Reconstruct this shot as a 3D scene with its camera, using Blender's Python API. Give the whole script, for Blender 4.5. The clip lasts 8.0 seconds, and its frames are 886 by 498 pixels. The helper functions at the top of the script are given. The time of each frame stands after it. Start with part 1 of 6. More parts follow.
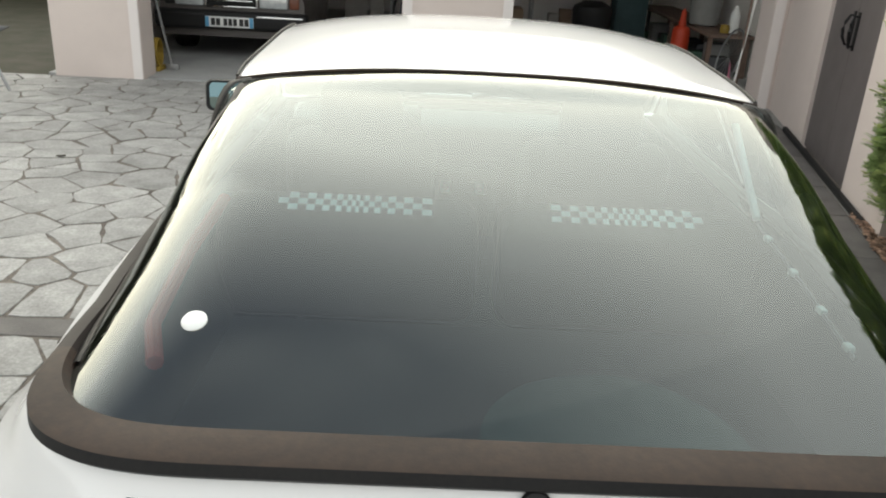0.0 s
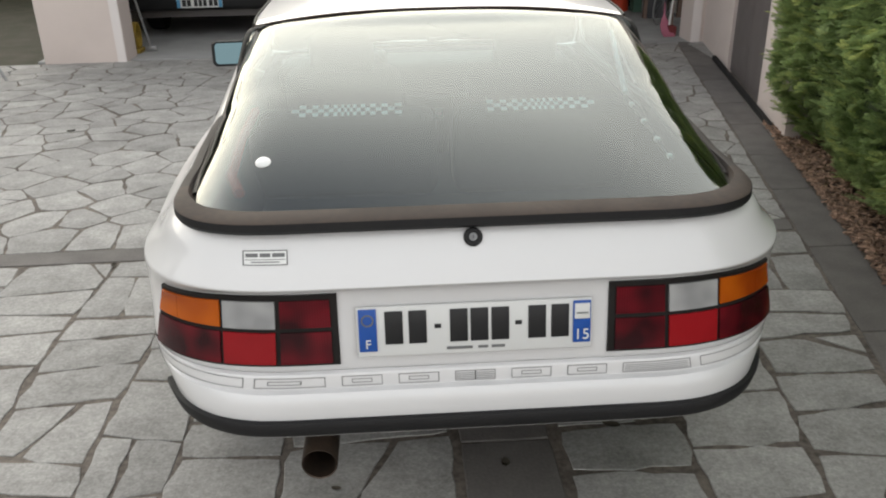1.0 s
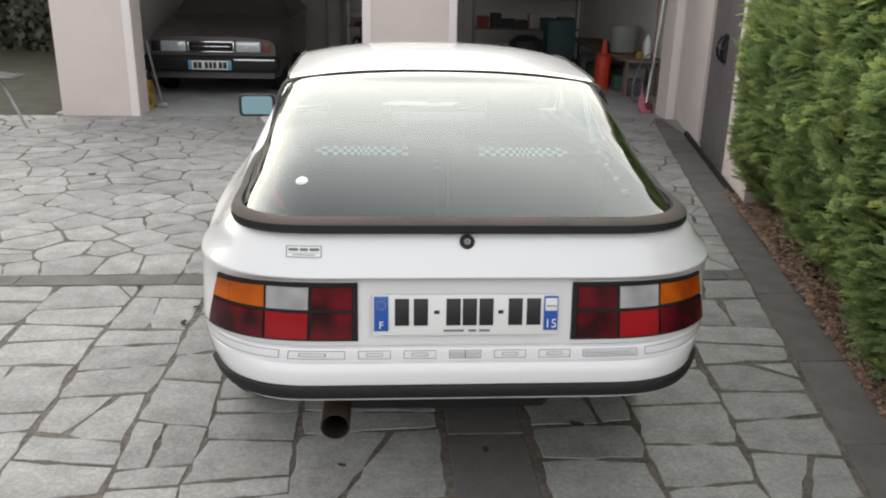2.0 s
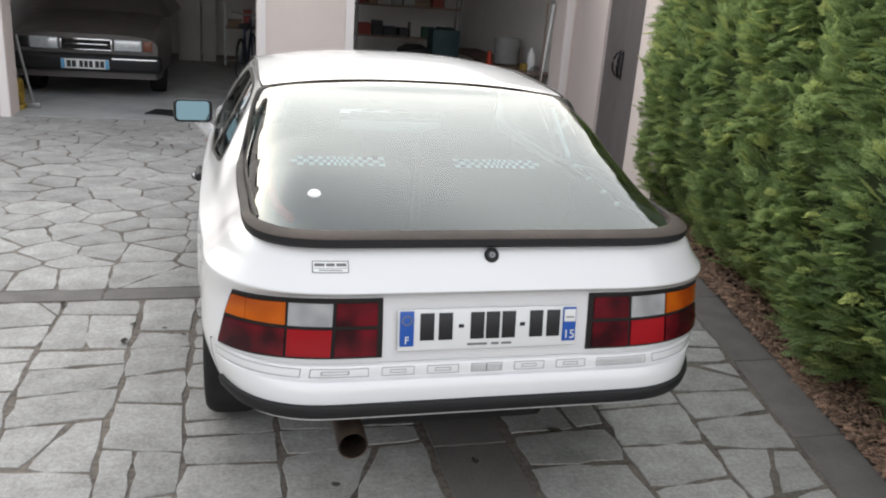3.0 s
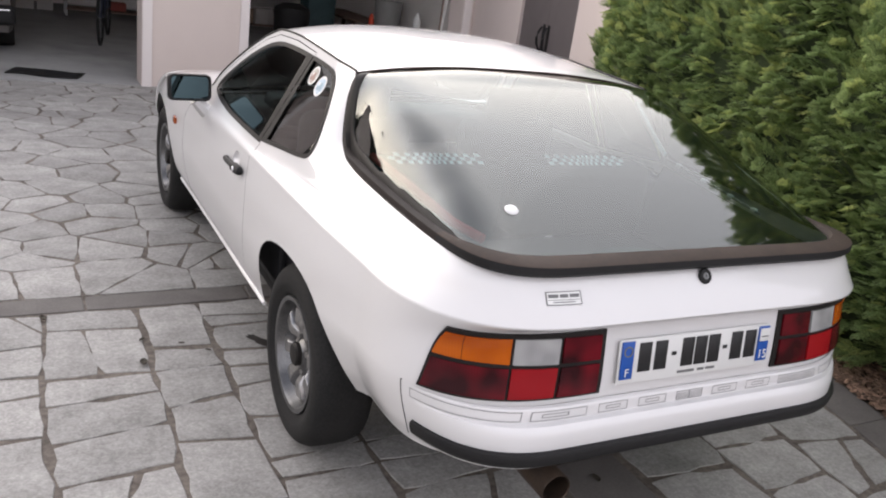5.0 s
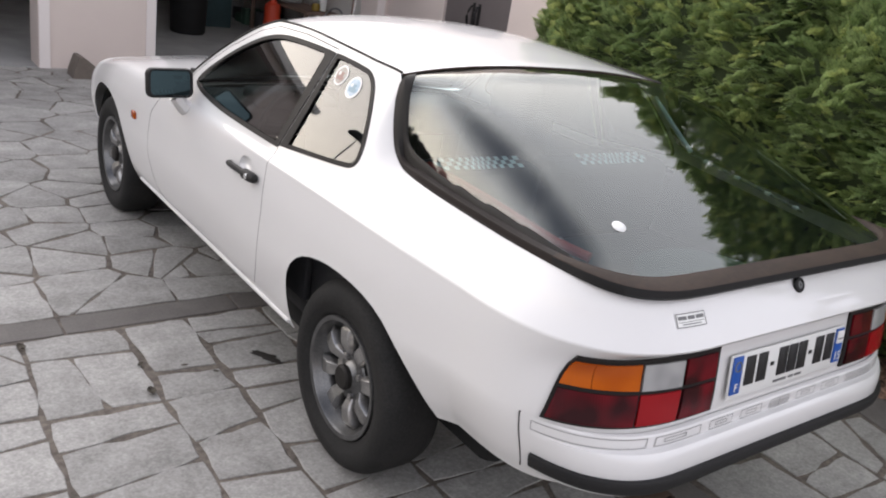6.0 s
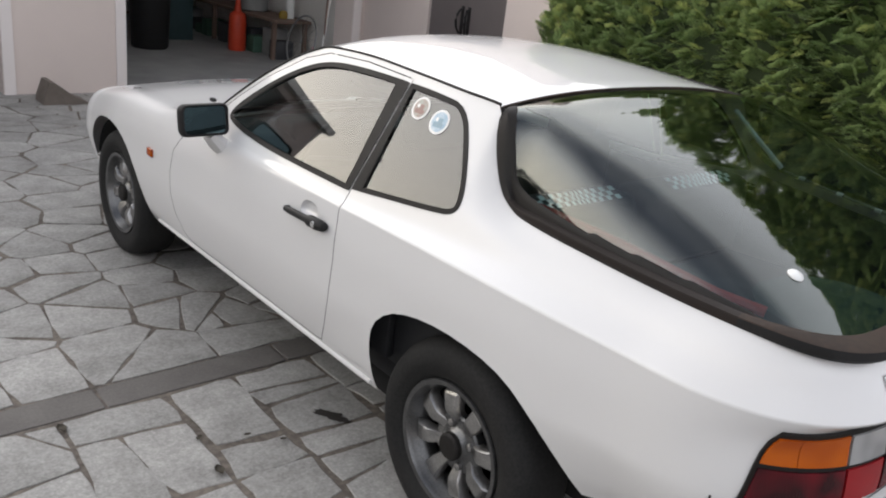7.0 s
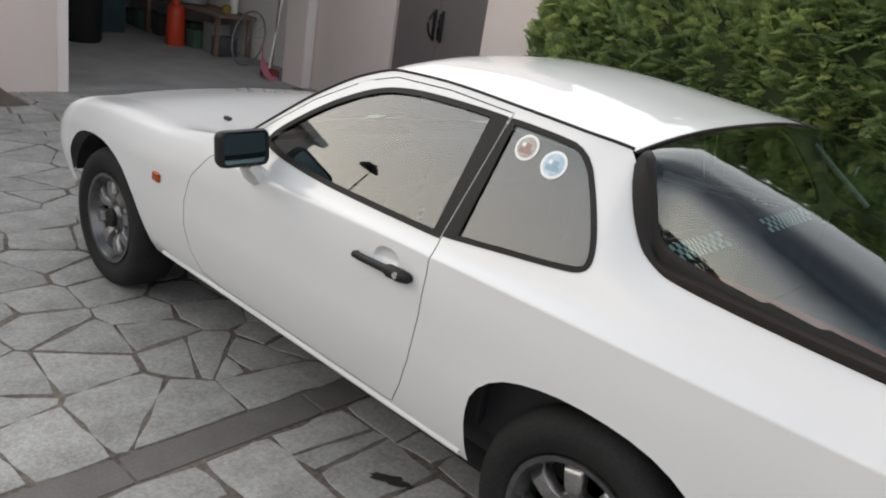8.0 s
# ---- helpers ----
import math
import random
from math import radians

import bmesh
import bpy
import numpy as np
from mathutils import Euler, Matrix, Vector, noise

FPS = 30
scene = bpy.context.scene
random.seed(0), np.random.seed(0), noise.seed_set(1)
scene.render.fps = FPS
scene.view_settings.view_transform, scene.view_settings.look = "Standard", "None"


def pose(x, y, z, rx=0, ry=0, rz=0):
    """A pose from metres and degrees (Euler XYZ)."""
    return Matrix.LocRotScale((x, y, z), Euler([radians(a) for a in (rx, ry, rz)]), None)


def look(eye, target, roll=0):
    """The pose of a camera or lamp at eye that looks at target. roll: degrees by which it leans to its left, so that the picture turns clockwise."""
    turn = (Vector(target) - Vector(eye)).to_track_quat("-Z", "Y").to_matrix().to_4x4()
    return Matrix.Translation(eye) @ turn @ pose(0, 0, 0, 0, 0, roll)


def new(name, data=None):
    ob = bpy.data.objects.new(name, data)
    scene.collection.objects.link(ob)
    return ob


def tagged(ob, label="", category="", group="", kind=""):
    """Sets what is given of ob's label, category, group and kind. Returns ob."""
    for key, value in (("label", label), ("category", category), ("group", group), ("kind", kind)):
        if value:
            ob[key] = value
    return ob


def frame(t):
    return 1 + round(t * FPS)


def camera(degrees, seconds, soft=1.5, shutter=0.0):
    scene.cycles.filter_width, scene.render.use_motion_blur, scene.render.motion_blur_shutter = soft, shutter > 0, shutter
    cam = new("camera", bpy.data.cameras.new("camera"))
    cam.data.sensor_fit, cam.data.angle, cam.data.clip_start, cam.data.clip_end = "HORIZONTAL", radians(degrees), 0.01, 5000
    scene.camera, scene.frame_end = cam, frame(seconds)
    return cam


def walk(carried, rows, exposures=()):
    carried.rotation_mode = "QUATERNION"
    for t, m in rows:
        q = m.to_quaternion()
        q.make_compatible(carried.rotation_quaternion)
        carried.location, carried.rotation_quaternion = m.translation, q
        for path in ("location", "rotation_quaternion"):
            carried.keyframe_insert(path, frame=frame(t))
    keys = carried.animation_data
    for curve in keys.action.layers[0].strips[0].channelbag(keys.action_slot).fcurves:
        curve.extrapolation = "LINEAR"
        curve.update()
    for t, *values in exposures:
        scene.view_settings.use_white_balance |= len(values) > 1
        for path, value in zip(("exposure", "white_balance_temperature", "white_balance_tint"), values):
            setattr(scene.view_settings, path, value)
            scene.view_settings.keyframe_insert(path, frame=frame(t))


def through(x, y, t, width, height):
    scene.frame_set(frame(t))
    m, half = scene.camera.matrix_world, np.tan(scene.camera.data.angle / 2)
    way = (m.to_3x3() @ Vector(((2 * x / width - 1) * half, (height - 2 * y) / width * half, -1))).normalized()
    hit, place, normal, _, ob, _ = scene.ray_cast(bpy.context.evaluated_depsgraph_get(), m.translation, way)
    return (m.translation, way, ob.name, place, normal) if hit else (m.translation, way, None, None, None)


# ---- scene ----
cam = camera(57.2, 8.0, 2.0)
PATH = [
    (0, (-0.151, -0.806, 1.573), (-0.106, 1.047, 0.82), 3.3),
    (0.5, (-0.111, -1.218, 1.603), (-0.046, 0.637, 0.86), 0.9),
    (1, (-0.154, -1.624, 1.615), (-0.055, 0.198, 0.795), -1.1),
    (1.5, (-0.122, -1.985, 1.615), (-0.008, -0.118, 0.908), 0.5),
    (2, (-0.23, -2.136, 1.636), (-0.086, -0.253, 0.978), 1.4),
    (2.2, (-0.324, -2.161, 1.636), (-0.096, -0.28, 0.996), 2.4),
    (3.3, (-0.811, -1.97, 1.632), (-0.245, -0.158, 1.003), 5.0),
    (3.5, (-0.891, -1.91, 1.632), (-0.268, -0.116, 1.005), 5.7),
    (4, (-1.168, -1.776, 1.627), (-0.386, -0.044, 1.004), 7.5),
    (4.5, (-1.417, -1.638, 1.628), (-0.495, 0.017, 0.988), 8.4),
    (5, (-1.572, -1.416, 1.601), (-0.654, 0.228, 0.926), 8.1),
    (5.2, (-1.628, -1.331, 1.601), (-0.703, 0.3, 0.907), 8.0),
    (6.3, (-2.06, -0.834, 1.595), (-0.821, 0.572, 0.897), 8.8),
    (6.5, (-2.086, -0.727, 1.595), (-0.835, 0.665, 0.891), 7.9),
    (7, (-2.14, -0.483, 1.592), (-0.88, 0.907, 0.899), 7.1),
    (7.5, (-2.208, -0.207, 1.587), (-0.933, 1.168, 0.891), 7.4),
    (8, (-2.317, 0.102, 1.582), (-0.901, 1.341, 0.904), 9.3),
]
walk(cam, [(t, look(eye, target, roll)) for t, eye, target, roll in PATH], [(0, 0.38, 6550, 5), (0.5, 0.16, 6550, 7), (2, 0.33, 6400, 10), (3.5, 0.44, 6200, 12), (4.5, 0.42, 6300, 18), (5, 0.36, 6350, 18), (6.5, 0.17, 6250, 15), (7, 0.03, 6250, 13), (8, -0.05, 6250, 11)])

# ---- light: a veiled evening sky with broken cloud, and a wide soft sun behind it ----
world = bpy.data.worlds.new("world")
scene.world = world
world.use_nodes = True
wn, wl = world.node_tree.nodes, world.node_tree.links
SUN_EL, SUN_AZ = radians(24), radians(342)
sky = wn.new("ShaderNodeTexSky")
sky.sky_type = 'NISHITA'
sky.sun_disc = False
sky.sun_elevation, sky.sun_rotation = SUN_EL, SUN_AZ
sky.air_density, sky.dust_density, sky.ozone_density = 1.0, 1.5, 1.0
soften = wn.new("ShaderNodeHueSaturation")
soften.inputs["Saturation"].default_value = 0.8
soften.inputs["Value"].default_value = 0.72
wl.new(sky.outputs["Color"], soften.inputs["Color"])
wtc = wn.new("ShaderNodeTexCoord")
wmap = wn.new("ShaderNodeMapping")
wmap.inputs["Scale"].default_value = (1.0, 1.0, 2.2)
wmap.inputs["Rotation"].default_value = (0.3, 0.2, 0.9)
wl.new(wtc.outputs["Generated"], wmap.inputs["Vector"])
cloud = wn.new("ShaderNodeTexNoise")
cloud.inputs["Scale"].default_value, cloud.inputs["Detail"].default_value, cloud.inputs["Roughness"].default_value = 1.3, 2, 0.45
cloud.inputs["Distortion"].default_value = 0.5
wl.new(wmap.outputs["Vector"], cloud.inputs["Vector"])
cover = wn.new("ShaderNodeMapRange")
cover.inputs["From Min"].default_value, cover.inputs["From Max"].default_value = 0.40, 0.80
cover.inputs["To Max"].default_value = 0.22
cover.interpolation_type = 'SMOOTHSTEP'
wl.new(cloud.outputs["Fac"], cover.inputs["Value"])
# thin veil that thickens away from a clear patch high in the west
sep = wn.new("ShaderNodeSeparateXYZ")
wl.new(wtc.outputs["Generated"], sep.inputs["Vector"])
veil = wn.new("ShaderNodeMapRange")
veil.inputs["From Min"].default_value, veil.inputs["From Max"].default_value = 0.97, 0.74
veil.inputs["To Min"].default_value, veil.inputs["To Max"].default_value = 0.0, 0.92
clear = wn.new("ShaderNodeVectorMath")
clear.operation = 'DOT_PRODUCT'
clear.inputs[1].default_value = (-0.26, 0.04, 0.965)
wl.new(wtc.outputs["Generated"], clear.inputs[0])
wl.new(clear.outputs["Value"], veil.inputs["Value"])
both = wn.new("ShaderNodeMath")
both.operation = 'MAXIMUM'
wl.new(cover.outputs[0], both.inputs[0])
wl.new(veil.outputs[0], both.inputs[1])
haze = wn.new("ShaderNodeMix")
haze.data_type = 'RGBA'
# the veil glows round the hidden sun
toward = wn.new("ShaderNodeVectorMath")
toward.operation = 'DOT_PRODUCT'
toward.inputs[1].default_value = (math.sin(SUN_AZ) * math.cos(SUN_EL), math.cos(SUN_AZ) * math.cos(SUN_EL), math.sin(SUN_EL))
wl.new(wtc.outputs["Generated"], toward.inputs[0])
glow = wn.new("ShaderNodeMapRange")
glow.inputs["From Min"].default_value, glow.inputs["From Max"].default_value = 0.20, 1.0
glow.inputs["To Min"].default_value, glow.inputs["To Max"].default_value = 0.0, 1.0
wl.new(toward.outputs["Value"], glow.inputs["Value"])
power = wn.new("ShaderNodeMath")
power.operation = 'POWER'
power.inputs[1].default_value = 1.6
wl.new(glow.outputs[0], power.inputs[0])
veilcol = wn.new("ShaderNodeMix")
veilcol.data_type = 'RGBA'
veilcol.inputs["A"].default_value = (9.3, 9.4, 9.5, 1)
veilcol.inputs["B"].default_value = (21.5, 21.2, 20.2, 1)
wl.new(power.outputs[0], veilcol.inputs["Factor"])
low = wn.new("ShaderNodeMapRange")
low.inputs["From Min"].default_value, low.inputs["From Max"].default_value = 0.18, 0.62
low.inputs["To Min"].default_value, low.inputs["To Max"].default_value = 1.0, 0.0
wl.new(sep.outputs["Z"], low.inputs["Value"])
rim = wn.new("ShaderNodeMath")
rim.operation = 'MULTIPLY'
wl.new(low.outputs[0], rim.inputs[0])
wl.new(glow.outputs[0], rim.inputs[1])
dusk = wn.new("ShaderNodeMix")
dusk.data_type = 'RGBA'
dusk.blend_type = 'ADD'
dusk.inputs["B"].default_value = (9.0, 6.6, 2.4, 1)
wl.new(rim.outputs[0], dusk.inputs["Factor"])
wl.new(veilcol.outputs["Result"], dusk.inputs["A"])
wl.new(dusk.outputs["Result"], haze.inputs["B"])
wl.new(both.outputs[0], haze.inputs["Factor"])
wl.new(soften.outputs["Color"], haze.inputs["A"])
bg = wn["Background"]
bg.inputs["Strength"].default_value = 0.17
wl.new(haze.outputs["Result"], bg.inputs["Color"])
sun = new("sun", bpy.data.lights.new("sun", 'SUN'))
sun.data.energy, sun.data.angle, sun.data.color = 0.3, radians(120), (1.0, 0.97, 0.94)
sun_dir = Vector((math.sin(SUN_AZ) * math.cos(SUN_EL), math.cos(SUN_AZ) * math.cos(SUN_EL), math.sin(SUN_EL)))
sun.matrix_world = look(sun_dir * 30, (0, 0, 0))

# ---- materials ----
def mat(name, color, rough=0.5, metal=0.0, vary=0.0, scale=8.0, bump=0.0, bscale=120.0, coat=0.0, color2=None, spec=0.5, trans=0.0, ior=1.45, stain=0.0, rand=0.0, speck=0.0):
    """Principled material with two scales of colour variation and a fine bump."""
    m = bpy.data.materials.new(name)
    m.use_nodes = True
    nt = m.node_tree
    n, l = nt.nodes, nt.links
    b = n["Principled BSDF"]
    b.inputs["Base Color"].default_value = (*color, 1)
    b.inputs["Roughness"].default_value = rough
    b.inputs["Metallic"].default_value = metal
    b.inputs["Coat Weight"].default_value = coat
    b.inputs["Coat Roughness"].default_value = 0.04
    b.inputs["Specular IOR Level"].default_value = spec
    b.inputs["Transmission Weight"].default_value = trans
    b.inputs["IOR"].default_value = ior
    tc = n.new("ShaderNodeTexCoord")
    place = tc.outputs["Object"]
    if rand:
        # every piece takes its own stretch of the grain
        own = n.new("ShaderNodeObjectInfo")
        shift = n.new("ShaderNodeVectorMath"); shift.operation = 'MULTIPLY_ADD'
        shift.inputs[1].default_value = (61.0, 37.0, 0.0)
        l.new(own.outputs["Random"], shift.inputs[0]); l.new(tc.outputs["Object"], shift.inputs[2])
        place = shift.outputs["Vector"]
    if vary or stain or rand:
        c2 = color2 or tuple(c * (1 - 0.5) for c in color)
        big = n.new("ShaderNodeTexNoise"); big.inputs["Scale"].default_value = scale; big.inputs["Detail"].default_value = 5
        fine = n.new("ShaderNodeTexNoise"); fine.inputs["Scale"].default_value = scale * 14; fine.inputs["Detail"].default_value = 3
        l.new(place, big.inputs["Vector"]); l.new(place, fine.inputs["Vector"])
        add = n.new("ShaderNodeMath"); add.operation = 'MULTIPLY_ADD'; add.inputs[1].default_value = 0.5
        l.new(fine.outputs["Fac"], add.inputs[0])
        half = n.new("ShaderNodeMath"); half.operation = 'MULTIPLY'; half.inputs[1].default_value = 0.5
        l.new(big.outputs["Fac"], half.inputs[0]); l.new(half.outputs[0], add.inputs[2])
        ramp = n.new("ShaderNodeMapRange"); ramp.inputs["From Min"].default_value = 0.35; ramp.inputs["From Max"].default_value = 0.65
        ramp.inputs["To Min"].default_value = 0; ramp.inputs["To Max"].default_value = vary
        l.new(add.outputs[0], ramp.inputs["Value"])
        mix = n.new("ShaderNodeMix"); mix.data_type = 'RGBA'
        mix.inputs["A"].default_value = (*color, 1); mix.inputs["B"].default_value = (*c2, 1)
        l.new(ramp.outputs[0], mix.inputs["Factor"])
        out = mix.outputs["Result"]
        if rand:
            oi = n.new("ShaderNodeObjectInfo")
            geo = n.new("ShaderNodeNewGeometry")
            rsum = n.new("ShaderNodeMath"); rsum.operation = 'ADD'
            l.new(oi.outputs["Random"], rsum.inputs[0]); l.new(geo.outputs["Random Per Island"], rsum.inputs[1])
            fr = n.new("ShaderNodeMath"); fr.operation = 'FRACT'; l.new(rsum.outputs[0], fr.inputs[0])
            mr = n.new("ShaderNodeMapRange"); mr.inputs["To Min"].default_value = 1 - rand; mr.inputs["To Max"].default_value = 1 + rand
            l.new(fr.outputs[0], mr.inputs["Value"])
            hsv = n.new("ShaderNodeHueSaturation"); l.new(out, hsv.inputs["Color"]); l.new(mr.outputs[0], hsv.inputs["Value"])
            out = hsv.outputs["Color"]
        if speck:
            sp = n.new("ShaderNodeTexNoise"); sp.inputs["Scale"].default_value = 48; sp.inputs["Detail"].default_value = 2
            l.new(place, sp.inputs["Vector"])
            sm = n.new("ShaderNodeMapRange"); sm.inputs["From Min"].default_value = 0.38; sm.inputs["From Max"].default_value = 0.62
            sm.inputs["To Min"].default_value = 1 - speck; sm.inputs["To Max"].default_value = 1 + speck
            l.new(sp.outputs["Fac"], sm.inputs["Value"])
            hs3 = n.new("ShaderNodeHueSaturation"); l.new(out, hs3.inputs["Color"]); l.new(sm.outputs[0], hs3.inputs["Value"])
            out = hs3.outputs["Color"]
        if stain:
            sn = n.new("ShaderNodeTexNoise"); sn.inputs["Scale"].default_value = scale * 0.25; sn.inputs["Detail"].default_value = 6
            l.new(tc.outputs["Object"], sn.inputs["Vector"])
            sr = n.new("ShaderNodeMapRange"); sr.inputs["From Min"].default_value = 0.5; sr.inputs["From Max"].default_value = 0.75
            sr.inputs["To Min"].default_value = 1.0; sr.inputs["To Max"].default_value = 1 - stain
            l.new(sn.outputs["Fac"], sr.inputs["Value"])
            hs2 = n.new("ShaderNodeHueSaturation"); l.new(out, hs2.inputs["Color"]); l.new(sr.outputs[0], hs2.inputs["Value"])
            out = hs2.outputs["Color"]
        l.new(out, b.inputs["Base Color"])
        rr = n.new("ShaderNodeMapRange"); rr.inputs["To Min"].default_value = max(0.02, rough * 0.8); rr.inputs["To Max"].default_value = min(1, rough * 1.2)
        l.new(big.outputs["Fac"], rr.inputs["Value"]); l.new(rr.outputs[0], b.inputs["Roughness"])
    if bump:
        bn = n.new("ShaderNodeTexNoise"); bn.inputs["Scale"].default_value = bscale; bn.inputs["Detail"].default_value = 4
        l.new(place, bn.inputs["Vector"])
        bp = n.new("ShaderNodeBump"); bp.inputs["Strength"].default_value = bump; bp.inputs["Distance"].default_value = 0.004
        l.new(bn.outputs["Fac"], bp.inputs["Height"]); l.new(bp.outputs["Normal"], b.inputs["Normal"])
    return m


def glass_mat(name, tint, rough=0.0, through=0.75, ior=1.7, sheen=(1, 1, 1)):
    """Thin car glass: clear body seen through its tint, with a true reflecting face."""
    m = bpy.data.materials.new(name)
    m.use_nodes = True
    n, l = m.node_tree.nodes, m.node_tree.links
    n.remove(n["Principled BSDF"])
    tr = n.new("ShaderNodeBsdfTransparent"); tr.inputs["Color"].default_value = (*[c * through for c in tint], 1)
    gl = n.new("ShaderNodeBsdfGlossy"); gl.inputs["Roughness"].default_value = rough; gl.inputs["Color"].default_value = (*sheen, 1)
    fr = n.new("ShaderNodeFresnel"); fr.inputs["IOR"].default_value = ior
    mx = n.new("ShaderNodeMixShader")
    l.new(fr.outputs[0], mx.inputs[0]); l.new(tr.outputs[0], mx.inputs[1]); l.new(gl.outputs[0], mx.inputs[2])
    l.new(mx.outputs[0], n["Material Output"].inputs["Surface"])
    return m


PAINT = mat("white_paint", (0.62, 0.612, 0.608), 0.45, vary=0.04, scale=1.5, coat=1.0, color2=(0.60, 0.588, 0.578))
RUBBER = mat("black_rubber", (0.012, 0.012, 0.013), 0.55, spec=0.25, vary=0.6, scale=10, color2=(0.022, 0.021, 0.020), bump=0.05)
RAIL = mat("rail_rubber", (0.022, 0.017, 0.015), 0.6, spec=0.22, vary=0.8, scale=6, color2=(0.020, 0.016, 0.014), bump=0.06)
FADED = mat("faded_rubber", (0.046, 0.031, 0.023), 0.62, spec=0.22, vary=0.9, scale=5, color2=(0.026, 0.020, 0.017), bump=0.08, bscale=200)
TRIM = mat("black_trim", (0.012, 0.011, 0.010), 0.55, spec=0.22, vary=0.5, scale=12, color2=(0.022, 0.019, 0.018))
TYRE = mat("tyre_rubber", (0.012, 0.012, 0.012), 0.75, spec=0.2, vary=0.8, scale=9, color2=(0.028, 0.027, 0.026), bump=0.1, bscale=90)
ALLOY = mat("grey_alloy", (0.17, 0.17, 0.17), 0.34, 0.85, vary=0.7, scale=14, color2=(0.07, 0.07, 0.07))
SPOKE = mat("polished_spoke", (0.42, 0.41, 0.40), 0.30, 0.9, vary=0.8, scale=22, color2=(0.16, 0.16, 0.16))
# near-black standing in for deep shade in hollows and under the coupe
DARK = mat("shade_black", (0.010, 0.010, 0.010), 0.9, vary=0.4, scale=6)
INTER = mat("interior_vinyl", (0.020, 0.020, 0.022), 0.6, vary=0.5, scale=10)
GLASS = glass_mat("rear_glass", (0.68, 0.90, 0.90), 0.0, 0.82, 1.90, (0.97, 1.0, 0.97))
SIDEGLASS = glass_mat("side_glass", (0.66, 0.80, 0.80), 0.0, 0.62, 1.80)
STONE = mat("flagstone", (0.345, 0.336, 0.318), 0.78, vary=1.0, scale=8, color2=(0.215, 0.208, 0.196), bump=0.5, bscale=42, rand=0.13, stain=0.28, speck=0.10)
BAND = mat("dark_slab", (0.142, 0.130, 0.120), 0.8, vary=0.9, scale=7, color2=(0.100, 0.092, 0.086), bump=0.4, bscale=90, rand=0.10)
MORTAR = mat("joint_sand", (0.175, 0.148, 0.124), 0.95, vary=1.0, scale=3.0, color2=(0.052, 0.044, 0.037), bump=0.5, bscale=150)
WALL = mat("pink_render", (0.60, 0.52, 0.48), 0.85, vary=0.3, scale=5, color2=(0.55, 0.475, 0.44), bump=0.35, bscale=180, stain=0.06)
TRIMWALL = mat("pale_moulding", (0.68, 0.63, 0.61), 0.8, vary=0.25, scale=6, color2=(0.62, 0.57, 0.55), bump=0.15, bscale=180)
GREYDOOR = mat("grey_door_paint", (0.115, 0.10, 0.098), 0.5, vary=0.3, scale=4, color2=(0.10, 0.088, 0.085), bump=0.05)
CONCRETE = mat("garage_concrete", (0.36, 0.36, 0.352), 0.7, vary=0.6, scale=3, color2=(0.24, 0.24, 0.235), bump=0.2, stain=0.3)
GARWALL = mat("garage_wall", (0.80, 0.77, 0.73), 0.9, vary=0.5, scale=3, color2=(0.70, 0.67, 0.63), bump=0.2)
# leaf green lifted past real foliage to offset the plumes' self-shading
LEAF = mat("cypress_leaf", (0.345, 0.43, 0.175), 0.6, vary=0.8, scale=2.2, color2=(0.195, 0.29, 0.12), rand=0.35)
# dark solid behind the leaves, coloured for the shade in the gaps
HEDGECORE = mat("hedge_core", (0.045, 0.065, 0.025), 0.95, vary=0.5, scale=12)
BARK = mat("bark_mulch", (0.30, 0.19, 0.13), 0.9, vary=0.8, scale=30, color2=(0.11, 0.068, 0.047), rand=0.55)
SOIL = mat("soil", (0.07, 0.045, 0.032), 0.95, vary=0.8, scale=20, color2=(0.035, 0.025, 0.02), bump=0.6, bscale=60)
GRASS = mat("lawn_grass", (0.058, 0.044, 0.025), 0.9, vary=0.9, scale=4, color2=(0.034, 0.040, 0.017), bump=0.6, bscale=90, rand=0.3)
BLUE = mat("plate_blue", (0.012, 0.075, 0.33), 0.35, vary=0.2, scale=20)
PLATE = mat("plate_white", (0.62, 0.62, 0.605), 0.4, vary=0.15, scale=14, color2=(0.63, 0.63, 0.60))
INK = mat("plate_ink", (0.012, 0.012, 0.013), 0.45, vary=0.3, scale=30)
GREYINK = mat("grey_ink", (0.15, 0.15, 0.15), 0.5, vary=0.3, scale=30)


